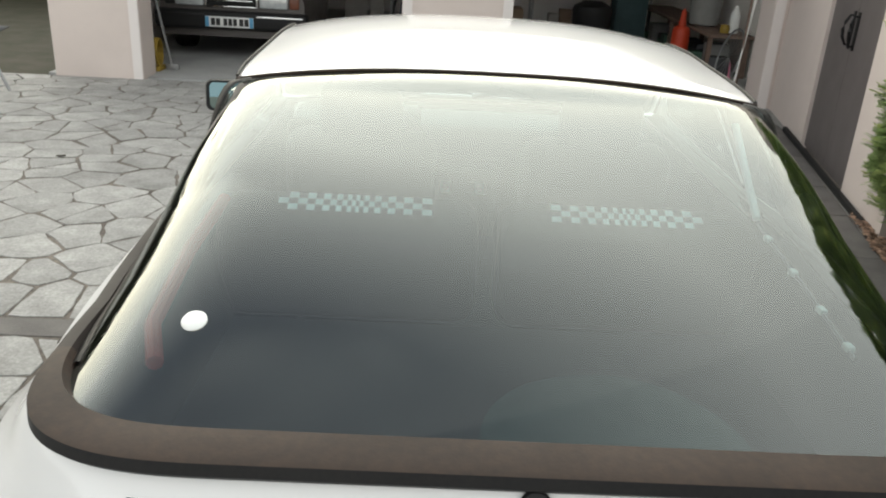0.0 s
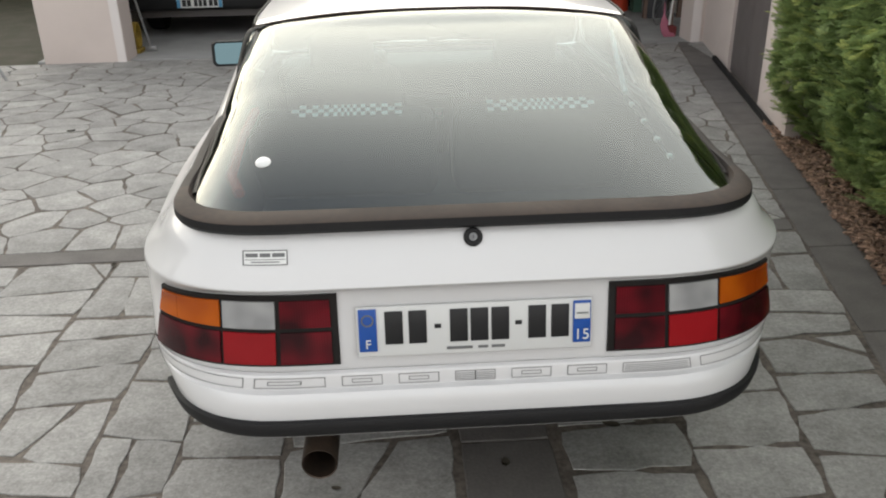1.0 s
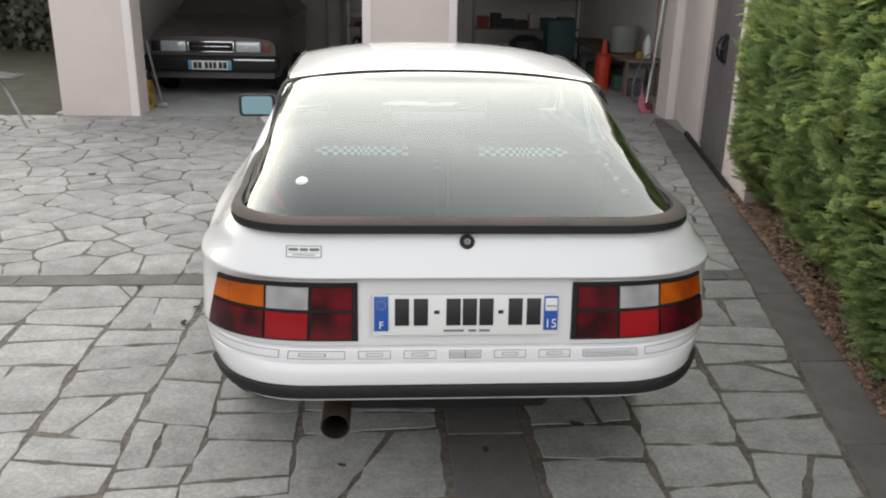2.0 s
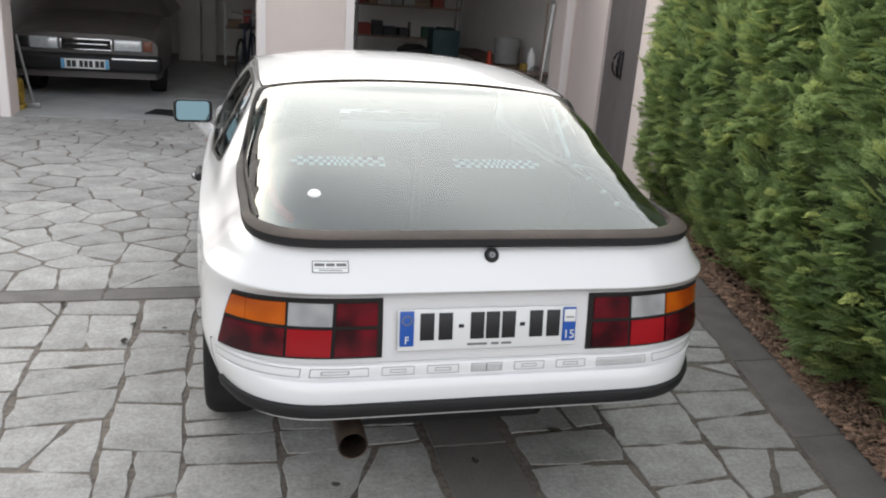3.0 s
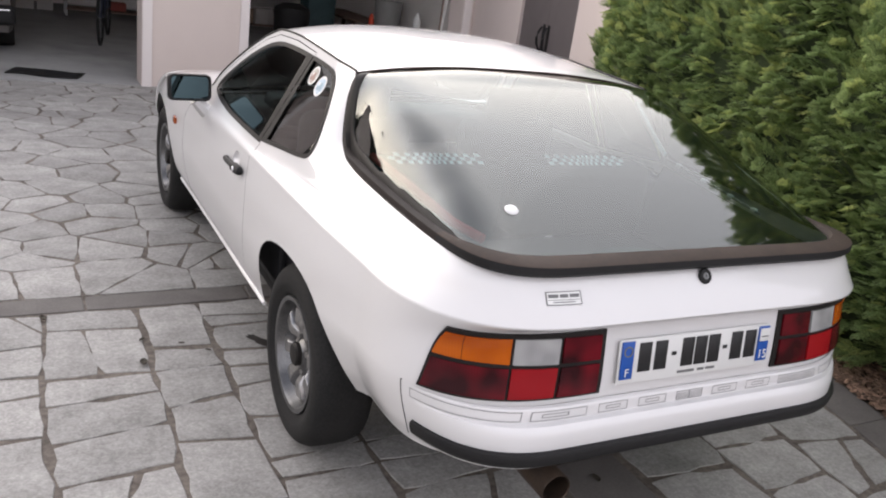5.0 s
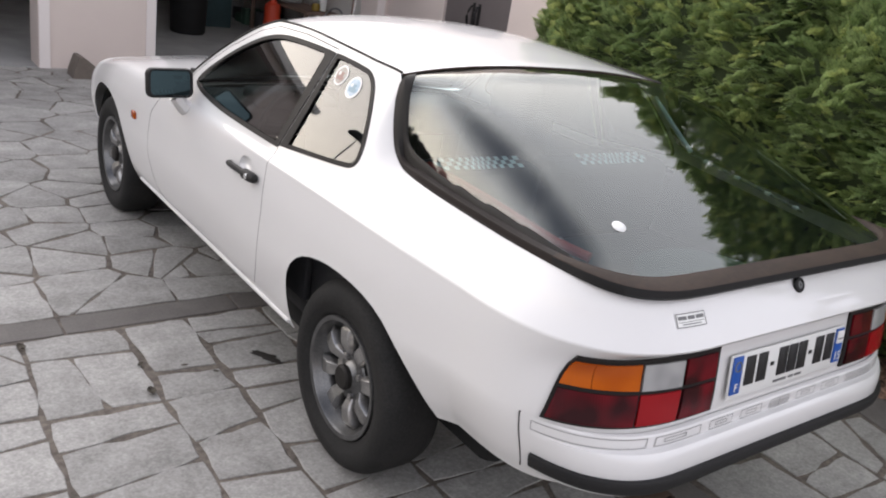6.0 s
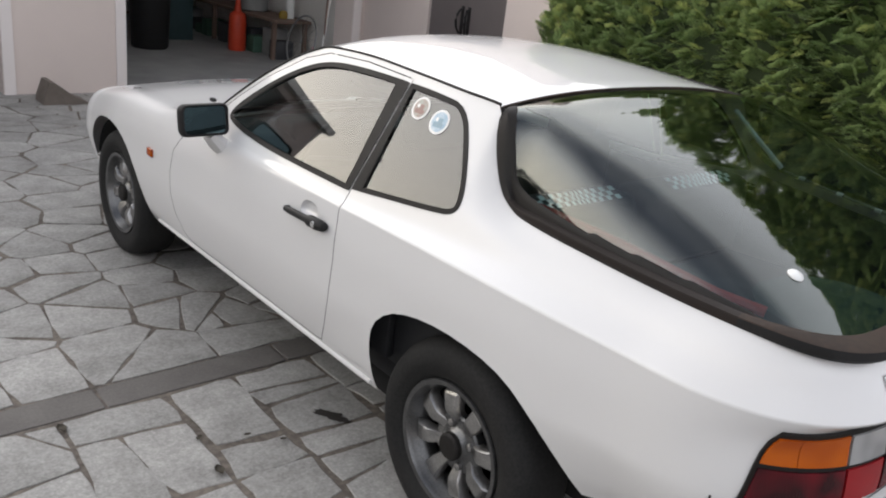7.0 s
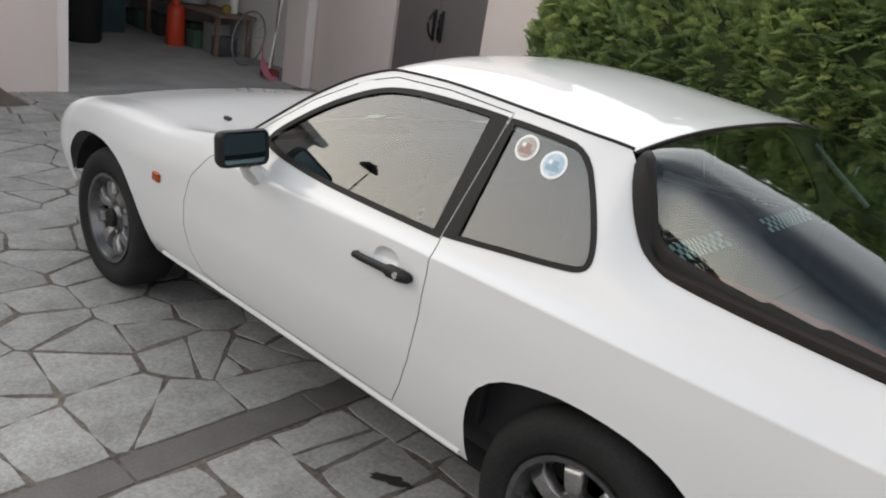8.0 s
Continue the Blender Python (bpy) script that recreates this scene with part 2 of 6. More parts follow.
def lens_mat(name, color, deep, scale=7.0):
    """Moulded lamp lens: smooth plastic whose colour swims between a bright and a deep tone."""
    m = bpy.data.materials.new(name)
    m.use_nodes = True
    n, l = m.node_tree.nodes, m.node_tree.links
    b = n["Principled BSDF"]
    b.inputs["Roughness"].default_value, b.inputs["Specular IOR Level"].default_value = 0.16, 0.3
    tc = n.new("ShaderNodeTexCoord")
    nz = n.new("ShaderNodeTexNoise"); nz.inputs["Scale"].default_value, nz.inputs["Detail"].default_value = scale, 1.0
    l.new(tc.outputs["Object"], nz.inputs["Vector"])
    mr = n.new("ShaderNodeMapRange"); mr.inputs["From Min"].default_value, mr.inputs["From Max"].default_value = 0.36, 0.64
    l.new(nz.outputs["Fac"], mr.inputs["Value"])
    mx = n.new("ShaderNodeMix"); mx.data_type = 'RGBA'
    mx.inputs["A"].default_value, mx.inputs["B"].default_value = (*color, 1), (*deep, 1)
    l.new(mr.outputs[0], mx.inputs["Factor"]); l.new(mx.outputs["Result"], b.inputs["Base Color"])
    # fine moulded flutes
    wv = n.new("ShaderNodeTexWave"); wv.inputs["Scale"].default_value = 55
    l.new(tc.outputs["Object"], wv.inputs["Vector"])
    bp = n.new("ShaderNodeBump"); bp.inputs["Strength"].default_value, bp.inputs["Distance"].default_value = 0.12, 0.002
    l.new(wv.outputs["Fac"], bp.inputs["Height"]); l.new(bp.outputs["Normal"], b.inputs["Normal"])
    return m


AMBER = lens_mat("amber_lens", (0.41, 0.088, 0.005), (0.25, 0.040, 0.004), 9.0)
RED = lens_mat("red_lens", (0.27, 0.008, 0.012), (0.20, 0.006, 0.009))
DARKRED = lens_mat("dark_red_lens", (0.024, 0.003, 0.005), (0.11, 0.005, 0.010), 12.0)
CLEARLENS = lens_mat("clear_lens", (0.36, 0.36, 0.355), (0.25, 0.25, 0.25), 14.0)
CHROME = mat("chrome", (0.75, 0.75, 0.75), 0.12, 1.0, vary=0.1, scale=20)
RUST = mat("exhaust_steel", (0.045, 0.036, 0.03), 0.5, 0.7, vary=0.8, scale=18, color2=(0.09, 0.06, 0.042))
MIRROR = mat("mirror_glass", (0.11, 0.165, 0.18), 0.01, 1.0)
WHITEPLASTIC = mat("white_plastic", (0.75, 0.75, 0.73), 0.35, vary=0.1, scale=20)

# young growth, its yellow-green lifted likewise against the hedge's shade
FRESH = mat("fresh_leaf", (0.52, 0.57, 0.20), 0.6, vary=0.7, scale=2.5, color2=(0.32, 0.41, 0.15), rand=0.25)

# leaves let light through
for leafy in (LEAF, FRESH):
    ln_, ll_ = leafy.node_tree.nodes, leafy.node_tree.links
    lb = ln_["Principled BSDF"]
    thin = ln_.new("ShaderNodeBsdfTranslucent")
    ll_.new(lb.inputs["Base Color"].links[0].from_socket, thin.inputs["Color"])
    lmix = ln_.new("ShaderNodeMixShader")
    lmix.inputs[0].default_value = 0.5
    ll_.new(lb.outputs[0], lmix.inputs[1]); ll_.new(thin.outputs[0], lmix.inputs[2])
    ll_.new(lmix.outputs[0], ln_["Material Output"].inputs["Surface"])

# ---- tools ----
from mathutils.geometry import delaunay_2d_cdt


def finish(bm, sharp=0.7):
    bmesh.ops.recalc_face_normals(bm, faces=bm.faces)
    for f in bm.faces:
        f.smooth = True
    for e in bm.edges:
        if len(e.link_faces) == 2:
            e.smooth = e.calc_face_angle(0.0) < sharp


def part(name, bm, material, parent, label="", sharp=0.7):
    """One mesh object under a thing or a part."""
    finish(bm, sharp)
    me = bpy.data.meshes.new(name)
    bm.to_mesh(me)
    bm.free()
    me.materials.append(material)
    ob = new(name, me)
    ob.parent = parent
    if label:
        ob["label"] = label
    return ob


def thing(name, label, category, m=None, group="", kind=""):
    ob = new(name)
    ob.empty_display_size = 0.1
    if m is not None:
        ob.matrix_world = m
    return tagged(ob, label, category, group, kind)


def single(name, bm, material, label, category, m=None, kind="", group="", sharp=0.7):
    ob = part(name, bm, material, None, "", sharp)
    if m is not None:
        ob.matrix_world = m
    return tagged(ob, label, category, group, kind)


def box(bm, c, s, bevel=0.0, m=None, seg=2):
    r = bmesh.ops.create_cube(bm, size=1.0, matrix=Matrix.Translation(c) @ Matrix.Diagonal((*s, 1)))
    vs = r["verts"]
    if bevel:
        es = {e for v in vs for e in v.link_edges}
        r2 = bmesh.ops.bevel(bm, geom=list(es), offset=bevel, segments=seg, affect='EDGES', profile=0.5)
        vs = list({v for f in r2["faces"] for v in f.verts} | {v for v in vs if v.is_valid})
    if m is not None:
        bmesh.ops.transform(bm, matrix=m, verts=vs)
    return bm


def lathe(bm, prof, n=32, m=None, closed=False):
    """Revolve (radius, height) round z."""
    rings = []
    for r, h in prof:
        rings.append([bm.verts.new((r * math.cos(2 * math.pi * i / n), r * math.sin(2 * math.pi * i / n), h)) for i in range(n)])
    pairs = list(zip(rings, rings[1:])) + ([(rings[-1], rings[0])] if closed else [])
    for a, b in pairs:
        for i in range(n):
            j = (i + 1) % n
            bm.faces.new((a[i], a[j], b[j], b[i]))
    if not closed:
        for ring, (r, h) in ((rings[0], prof[0]), (rings[-1], prof[-1])):
            if r > 1e-5:
                bm.faces.new(ring)
    if m is not None:
        bmesh.ops.transform(bm, matrix=m, verts=[v for r in rings for v in r])
    return bm


def tube(bm, pts, r, n=8, close=False, flat=1.0):
    """A round bar along points; r may be a list."""
    pts = [Vector(p) for p in pts]
    rings = []
    up0 = Vector((0, 0, 1))
    for i, p in enumerate(pts):
        a, b = pts[max(0, i - 1)], pts[min(len(pts) - 1, i + 1)]
        if close:
            a, b = pts[i - 1], pts[(i + 1) % len(pts)]
        d = (b - a).normalized()
        s = d.cross(up0)
        if s.length < 1e-3:
            s = d.cross(Vector((1, 0, 0)))
        s.normalize()
        t = s.cross(d)
        rr = r[i] if isinstance(r, (list, tuple)) else r
        rings.append([bm.verts.new(p + s * math.cos(2 * math.pi * k / n) * rr + t * math.sin(2 * math.pi * k / n) * rr * flat) for k in range(n)])
    for a, b in list(zip(rings, rings[1:])) + ([(rings[-1], rings[0])] if close else []):
        for k in range(n):
            j = (k + 1) % n
            bm.faces.new((a[k], a[j], b[j], b[k]))
    if not close:
        bm.faces.new(rings[0]); bm.faces.new(rings[-1])
    return bm


def grid(bm, rows, close=False):
    """A sheet through rows of points."""
    vs = [[bm.verts.new(p) for p in row] for row in rows]
    for a, b in zip(vs, vs[1:]):
        n = len(a)
        for i in range(n if close else n - 1):
            bm.faces.new((a[i], a[(i + 1) % n], b[(i + 1) % n], b[i]))
    return vs


def prism(bm, outline, z0, z1, m=None, bevel=0.0):
    """An upright slab over an (x, y) outline."""
    a = [bm.verts.new((x, y, z0)) for x, y in outline]
    b = [bm.verts.new((x, y, z1)) for x, y in outline]
    n = len(a)
    bm.faces.new(a[::-1]); bm.faces.new(b)
    for i in range(n):
        bm.faces.new((a[i], a[(i + 1) % n], b[(i + 1) % n], b[i]))
    if bevel:
        es = [e for e in {e for v in b for e in v.link_edges} if e.verts[0] in b and e.verts[1] in b]
        bmesh.ops.bevel(bm, geom=es, offset=bevel, segments=2, affect='EDGES', profile=0.5)
    if m is not None:
        bmesh.ops.transform(bm, matrix=m, verts=list(bm.verts))
    return bm


def spline(xs, ys):
    """A smooth curve through stations that does not overshoot."""
    n = len(xs)
    d = [(ys[i + 1] - ys[i]) / (xs[i + 1] - xs[i]) for i in range(n - 1)]
    s = [d[0]] + [0.0 if d[i - 1] * d[i] <= 0 else 2 * d[i - 1] * d[i] / (d[i - 1] + d[i]) for i in range(1, n - 1)] + [d[-1]]

    def f(x):
        x = min(max(x, xs[0]), xs[-1])
        i = 0
        while i < n - 2 and x > xs[i + 1]:
            i += 1
        h = xs[i + 1] - xs[i]
        t = (x - xs[i]) / h
        return ((1 + 2 * t) * (1 - t) ** 2 * ys[i] + t * (1 - t) ** 2 * h * s[i] + t * t * (3 - 2 * t) * ys[i + 1] + t * t * (t - 1) * h * s[i + 1])
    return f


def chaikin(pts, n=2):
    for _ in range(n):
        out = []
        for i, p in enumerate(pts):
            q = pts[(i + 1) % len(pts)]
            out += [(p[0] * 0.75 + q[0] * 0.25, p[1] * 0.75 + q[1] * 0.25), (p[0] * 0.25 + q[0] * 0.75, p[1] * 0.25 + q[1] * 0.75)]
        pts = out
    return pts


def inset(pts, d):
    """Offset a closed outline inwards by d."""
    area = sum(p[0] * q[1] - q[0] * p[1] for p, q in zip(pts, pts[1:] + pts[:1]))
    sg = 1 if area > 0 else -1
    out = []
    n = len(pts)
    for i in range(n):
        a, p, b = pts[i - 1], pts[i], pts[(i + 1) % n]
        tx, ty = b[0] - a[0], b[1] - a[1]
        ln = math.hypot(tx, ty) or 1
        out.append((p[0] - sg * ty / ln * d, p[1] + sg * tx / ln * d))
    return out


def inside(p, poly):
    x, y = p
    c = False
    j = len(poly) - 1
    for i in range(len(poly)):
        xi, yi = poly[i]
        xj, yj = poly[j]
        if (yi > y) != (yj > y) and x < (xj - xi) * (y - yi) / (yj - yi) + xi:
            c = not c
        j = i
    return c


def dense(pts, step, close=True):
    out = []
    n = len(pts)
    for i in range(n if close else n - 1):
        a, b = pts[i], pts[(i + 1) % n]
        k = max(1, int(math.hypot(b[0] - a[0], b[1] - a[1]) / step))
        out += [(a[0] + (b[0] - a[0]) * j / k, a[1] + (b[1] - a[1]) * j / k) for j in range(k)]
    if not close:
        out.append(pts[-1])
    return out

# ---- ground and building ----
def flat(name, x0, y0, x1, y1, z, material, label, category, kind="structure"):
    bm = bmesh.new()
    grid(bm, [[(x0, y0, z), (x1, y0, z)], [(x0, y1, z), (x1, y1, z)]])
    return single(name, bm, material, label, category, None, kind)


flat("ground", -300, -300, 300, 300, -0.06, SOIL, "plain earth reaching to the horizon", "ground")
flat("lawn", -14, -20, -1.0, 30, -0.045, GRASS, "dry green lawn beside the paved drive", "lawn")

FY = lambda x: 7.08 + 0.03 * x   # garage front line
def facade_box(bm, x0, x1, d0, d1, z0, z1):
    """A block of the garage front between x0 and x1, from d0 to d1 behind its face."""
    o = [(x0, FY(x0) + d0), (x1, FY(x1) + d0), (x1, FY(x1) + d1), (x0, FY(x0) + d1)]
    prism(bm, o, z0, z1)


wall = thing("wall_garage", "pale pink rendered garage front with two open bays", "wall", kind="structure")
for x0, x1 in ((-3.72, -2.90), (-0.47, 0.57), (3.05, 3.28)):
    bm = bmesh.new(); facade_box(bm, x0, x1, 0, 0.35, -0.05, 2.5); part("pier", bm, WALL, wall)
for x0, x1 in ((-2.90, -0.47), (0.57, 3.05)):
    bm = bmesh.new(); facade_box(bm, x0, x1, 0, 0.35, 2.36, 2.5); part("lintel", bm, WALL, wall)
for x0, x1 in ((-2.99, -2.905), (-0.465, -0.375), (0.475, 0.565), (3.055, 3.15)):
    bm = bmesh.new(); facade_box(bm, x0, x1, -0.018, 0.34, -0.02, 2.40); part("jamb", bm, TRIMWALL, wall, "pale jamb moulding")
bm = bmesh.new(); box(bm, (0.10, 10.55, 2.57), (7.80, 7.5, 0.13)); single("ceiling", bm, GARWALL, "dim garage ceiling", "ceiling", None, "structure")
bm = bmesh.new(); box(bm, (0.0, 14.1, 1.22), (7.6, 0.15, 2.54)); single("wall_back", bm, GARWALL, "dim grey garage back wall", "wall", None, "structure")
for x in (-3.64, 3.65):
    bm = bmesh.new(); box(bm, (x, 10.7, 1.22), (0.15, 6.8, 2.54)); single("wall_side", bm, GARWALL, "dim garage side wall", "wall", None, "structure")
bm = bmesh.new(); box(bm, (-0.1, 10.7, -0.045), (7.5, 7.2, 0.09)); single("floor", bm, CONCRETE, "grey concrete garage floor", "floor", None, "structure")

# unseen plain wall, added to close the open side and give reflections a skyline
bm = bmesh.new(); box(bm, (-3.0, -12.0, 0.9), (16.0, 0.3, 1.9)); single("added_wall_south", bm, WALL, "unseen plain rendered wall added across the end of the drive", "wall", None, "structure")

# side wall with the grey double door
WX = lambda y: 3.0 - 0.207 * (6.27 - y)
wall2 = thing("wall_east", "beige rendered side wall along the drive", "wall", kind="structure")
def side_box(bm, y0, y1, d0, d1, z0, z1):
    prism(bm, [(WX(y0) + d0, y0), (WX(y0) + d1, y0), (WX(y1) + d1, y1), (WX(y1) + d0, y1)], z0, z1)
for y0, y1, z0 in ((3.5, 4.36, -0.05), (5.66, 7.3, -0.05), (4.36, 5.66, 2.15)):
    bm = bmesh.new(); side_box(bm, y0, y1, 0, 0.25, z0, 2.8); part("panel", bm, WALL, wall2)
door1 = thing("door_1", "grey painted double door with dark handles", "door", kind="structure")
for y0, y1 in ((4.365, 5.008), (5.012, 5.655)):
    bm = bmesh.new(); side_box(bm, y0, y1, 0.03, 0.08, 0.02, 2.14); part("leaf", bm, GREYDOOR, door1)

# ---- the white coupe ----
car = thing("coupe", "white two-door hatchback coupe parked on stone paving", "car")

PIVR, PIVF, LC, LF = 0.38, 3.76, 0.62, 0.50
CX, FX = 0.35, 0.45
NV = 8
ys_ = (0.38, 0.70, 1.05, 1.50, 2.00, 2.45, 2.90, 3.30, 3.76)
ROWX = [(0.730, .760, .775, .785, .790, .795, .800, .800, .770), (0.765, .790, .800, .805, .810, .818, .825, .828, .795),
        (0.798, .822, .830, .836, .840, .845, .848, .846, .812), (0.798, .824, .832, .838, .842, .845, .848, .845, .808),
        (0.791, .814, .822, .825, .826, .828, .832, .828, .788), (0.745, .765, .778, .802, .804, .800, .802, .798, .752),
        (0.715, .728, .742, .783, .785, .778, .752, .742, .690)]
ROWZ = [(0.43, .34, .300, .300, .300, .300, .300, .32, .34), (0.50, .42, .355, .355, .355, .355, .355, .40, .42),
        (0.62, .58, .550, .550, .550, .550, .540, .53, .52), (0.72, .71, .700, .700, .700, .690, .665, .64, .60),
        (0.830, .838, .840, .831, .815, .790, .745, .715, .665), (0.875, .875, .868, .850, .848, .845, .795, .770, .705),
        (0.915, .918, .945, .885, .882, .875, .815, .790, .725)]
CORNER = (3.4, 3.2, 2.75, 2.6, 2.7, 3.0, 3.4, 3.7)   # squareness of the rear corner, row by row
REARY = (0.03, -0.015, -0.038, -0.018, -0.054, -0.026, 0.0, 0.022)
REARZ = (0.43, 0.52, 0.632, 0.797, 0.821, 0.875, 0.912, 0.938)
NOSEY = (4.00, 4.05, 4.07, 4.05, 4.01, 3.96, 3.90, 3.82)
NOSEZ = (0.36, 0.42, 0.50, 0.55, 0.59, 0.625, 0.650, 0.668)
ey = (0.38, .55, .70, .85, .93, .985, 1.03, 1.055, 1.2, 1.42, 1.66, 1.88, 2.0, 2.17, 2.36, 2.50, 2.65, 2.90, 3.30, 3.76)
EDGEZ = spline(ey, (0.948, .957, .965, .975, 1.005, 1.065, 1.15, 1.213, 1.222, 1.232, 1.240, 1.232, 1.197, 1.10, .955, .868, .842, .822, .796, .735))
EDGEX = spline(ey, (0.678, .686, .688, .680, .668, .650, .625, .597, .605, .602, .600, .603, .622, .675, .742, .755, .690, .665, .640, .590))
RX = [spline(ys_, r) for r in ROWX] + [EDGEX]
RZ = [spline(ys_, r) for r in ROWZ] + [EDGEZ]
U0, U1 = -CX - LC, PIVF - PIVR + LF + FX
_rows = {}


def creased(smooth, low, high, k):
    """One section of the skin with the shoulder's crease, of sharpness k, at its fifth row."""
    if k <= 0:
        return smooth
    return lambda v: smooth(v) * (1 - k) + (low(v) if v < 4 else high(v)) * k


def skin_rows(u):
    """The eight control points of the body's skin at the station u (rear centre, corner, side, corner, nose centre), left half."""
    key = round(u, 5)
    if key in _rows:
        return _rows[key]
    out = []
    ls = PIVF - PIVR
    for k in range(NV):
        if u <= -LC:
            out.append((U0 - u, REARY[k], REARZ[k]))
        elif u < 0:
            th = -u / LC * math.pi / 2
            a, b = RX[k](PIVR) - CX, PIVR - REARY[k]
            e = 2 / CORNER[k]
            w = th / (math.pi / 2)
            w = w * w * (3 - 2 * w)
            out.append((-CX - a * math.cos(th) ** e if th < 1.57079 else -CX, PIVR - b * math.sin(th) ** e, RZ[k](PIVR) * (1 - w) + REARZ[k] * w))
        elif u <= ls:
            y = PIVR + u
            out.append((-RX[k](y), y, RZ[k](y)))
        elif u < ls + LF:
            th = (u - ls) / LF * math.pi / 2
            a, b = RX[k](PIVF) - FX, NOSEY[k] - PIVF
            e = 2 / 2.4
            w = th / (math.pi / 2)
            w = w * w * (3 - 2 * w)
            out.append((-FX - a * max(0.0, math.cos(th)) ** e, PIVF + b * math.sin(th) ** e, RZ[k](PIVF) * (1 - w) + NOSEZ[k] * w))
        else:
            out.append((-FX + (u - ls - LF), NOSEY[k], NOSEZ[k]))
    vv = list(range(NV))
    k = min(1.0, max(0.0, (1.75 - PIVR - u) / 0.6))
    f = tuple(creased(spline(vv, [p[i] for p in out]), spline(vv[:5], [p[i] for p in out[:5]]), spline(vv[4:], [p[i] for p in out[4:]]), k) for i in range(3))
    _rows[key] = f
    return f


def skin(u, v):
    fx, fy, fz = skin_rows(u)
    return Vector((fx(v), fy(v), fz(v)))


def skin_n(u, v):
    e = 0.004
    du = skin(min(u + e, U1), v) - skin(max(u - e, U0), v)
    dv = skin(u, min(v + e * 6, NV - 1)) - skin(u, max(v - e * 6, 0))
    return du.cross(dv).normalized() * -1


def v_at(u, z):
    """Where the skin at u has the height z."""
    fz = skin_rows(u)[2]
    a, b = 0.0, NV - 1.0
    for _ in range(26):
        c = (a + b) / 2
        if fz(c) < z:
            a = c
        else:
            b = c
    return (a + b) / 2


VS = 0.11  # one row of the skin in metres, nearly


def uv(y, z):
    u = y - PIVR
    return (u, v_at(u, z) * VS)


# outlines on the car's side, as (y, z)
DOOR = [(1.455, .868), (1.445, .78), (1.447, .66), (1.465, .52), (1.495, .42), (1.53, .342), (1.56, .338), (2.46, .338), (2.56, .352), (2.630, .42), (2.662, .50), (2.665, .60),
        (2.630, .70), (2.55, .79), (2.47, .845), (2.42, .885), (2.36, .935), (2.17, 1.082), (2.0, 1.178), (1.88, 1.214), (1.66, 1.223), (1.425, 1.214)]
WINDOW = chaikin([(1.4590, .872), (1.4585, .876), (1.4305, 1.198), (1.4300, 1.204), (1.64, 1.205), (1.83, 1.196), (1.97, 1.16), (2.14, 1.068), (2.32, .925), (2.26, .890), (2.0, .872), (1.77, .870)], 2)
QUARTER = chaikin([(1.4520, .880), (1.4515, .884), (1.4225, 1.198), (1.4215, 1.204), (1.28, 1.200), (1.165, 1.190), (1.085, 1.085), (1.025, .985), (1.022, .930), (1.12, .915), (1.27, .900)], 2)
REARARCH = [(1.232, .25), (1.240, .36), (1.246, .45), (1.228, .54), (1.16, .605), (1.06, .640), (.94, .655), (.80, .650), (.69, .625), (.60, .570), (.535, .505), (.485, .440), (.455, .385), (.445, .25)]
FRONTARCH = [(2.93, .25), (2.945, .335), (3.01, .42), (3.08, .52), (3.18, .60), (3.30, .645), (3.42, .652), (3.57, .632), (3.68, .575), (3.735, .49), (3.745, .40), (3.735, .25)]
CUP = chaikin([(1.548, .753), (1.650, .750), (1.652, .775), (1.632, .800), (1.575, .802), (1.550, .785)], 2)
SIDE = {}


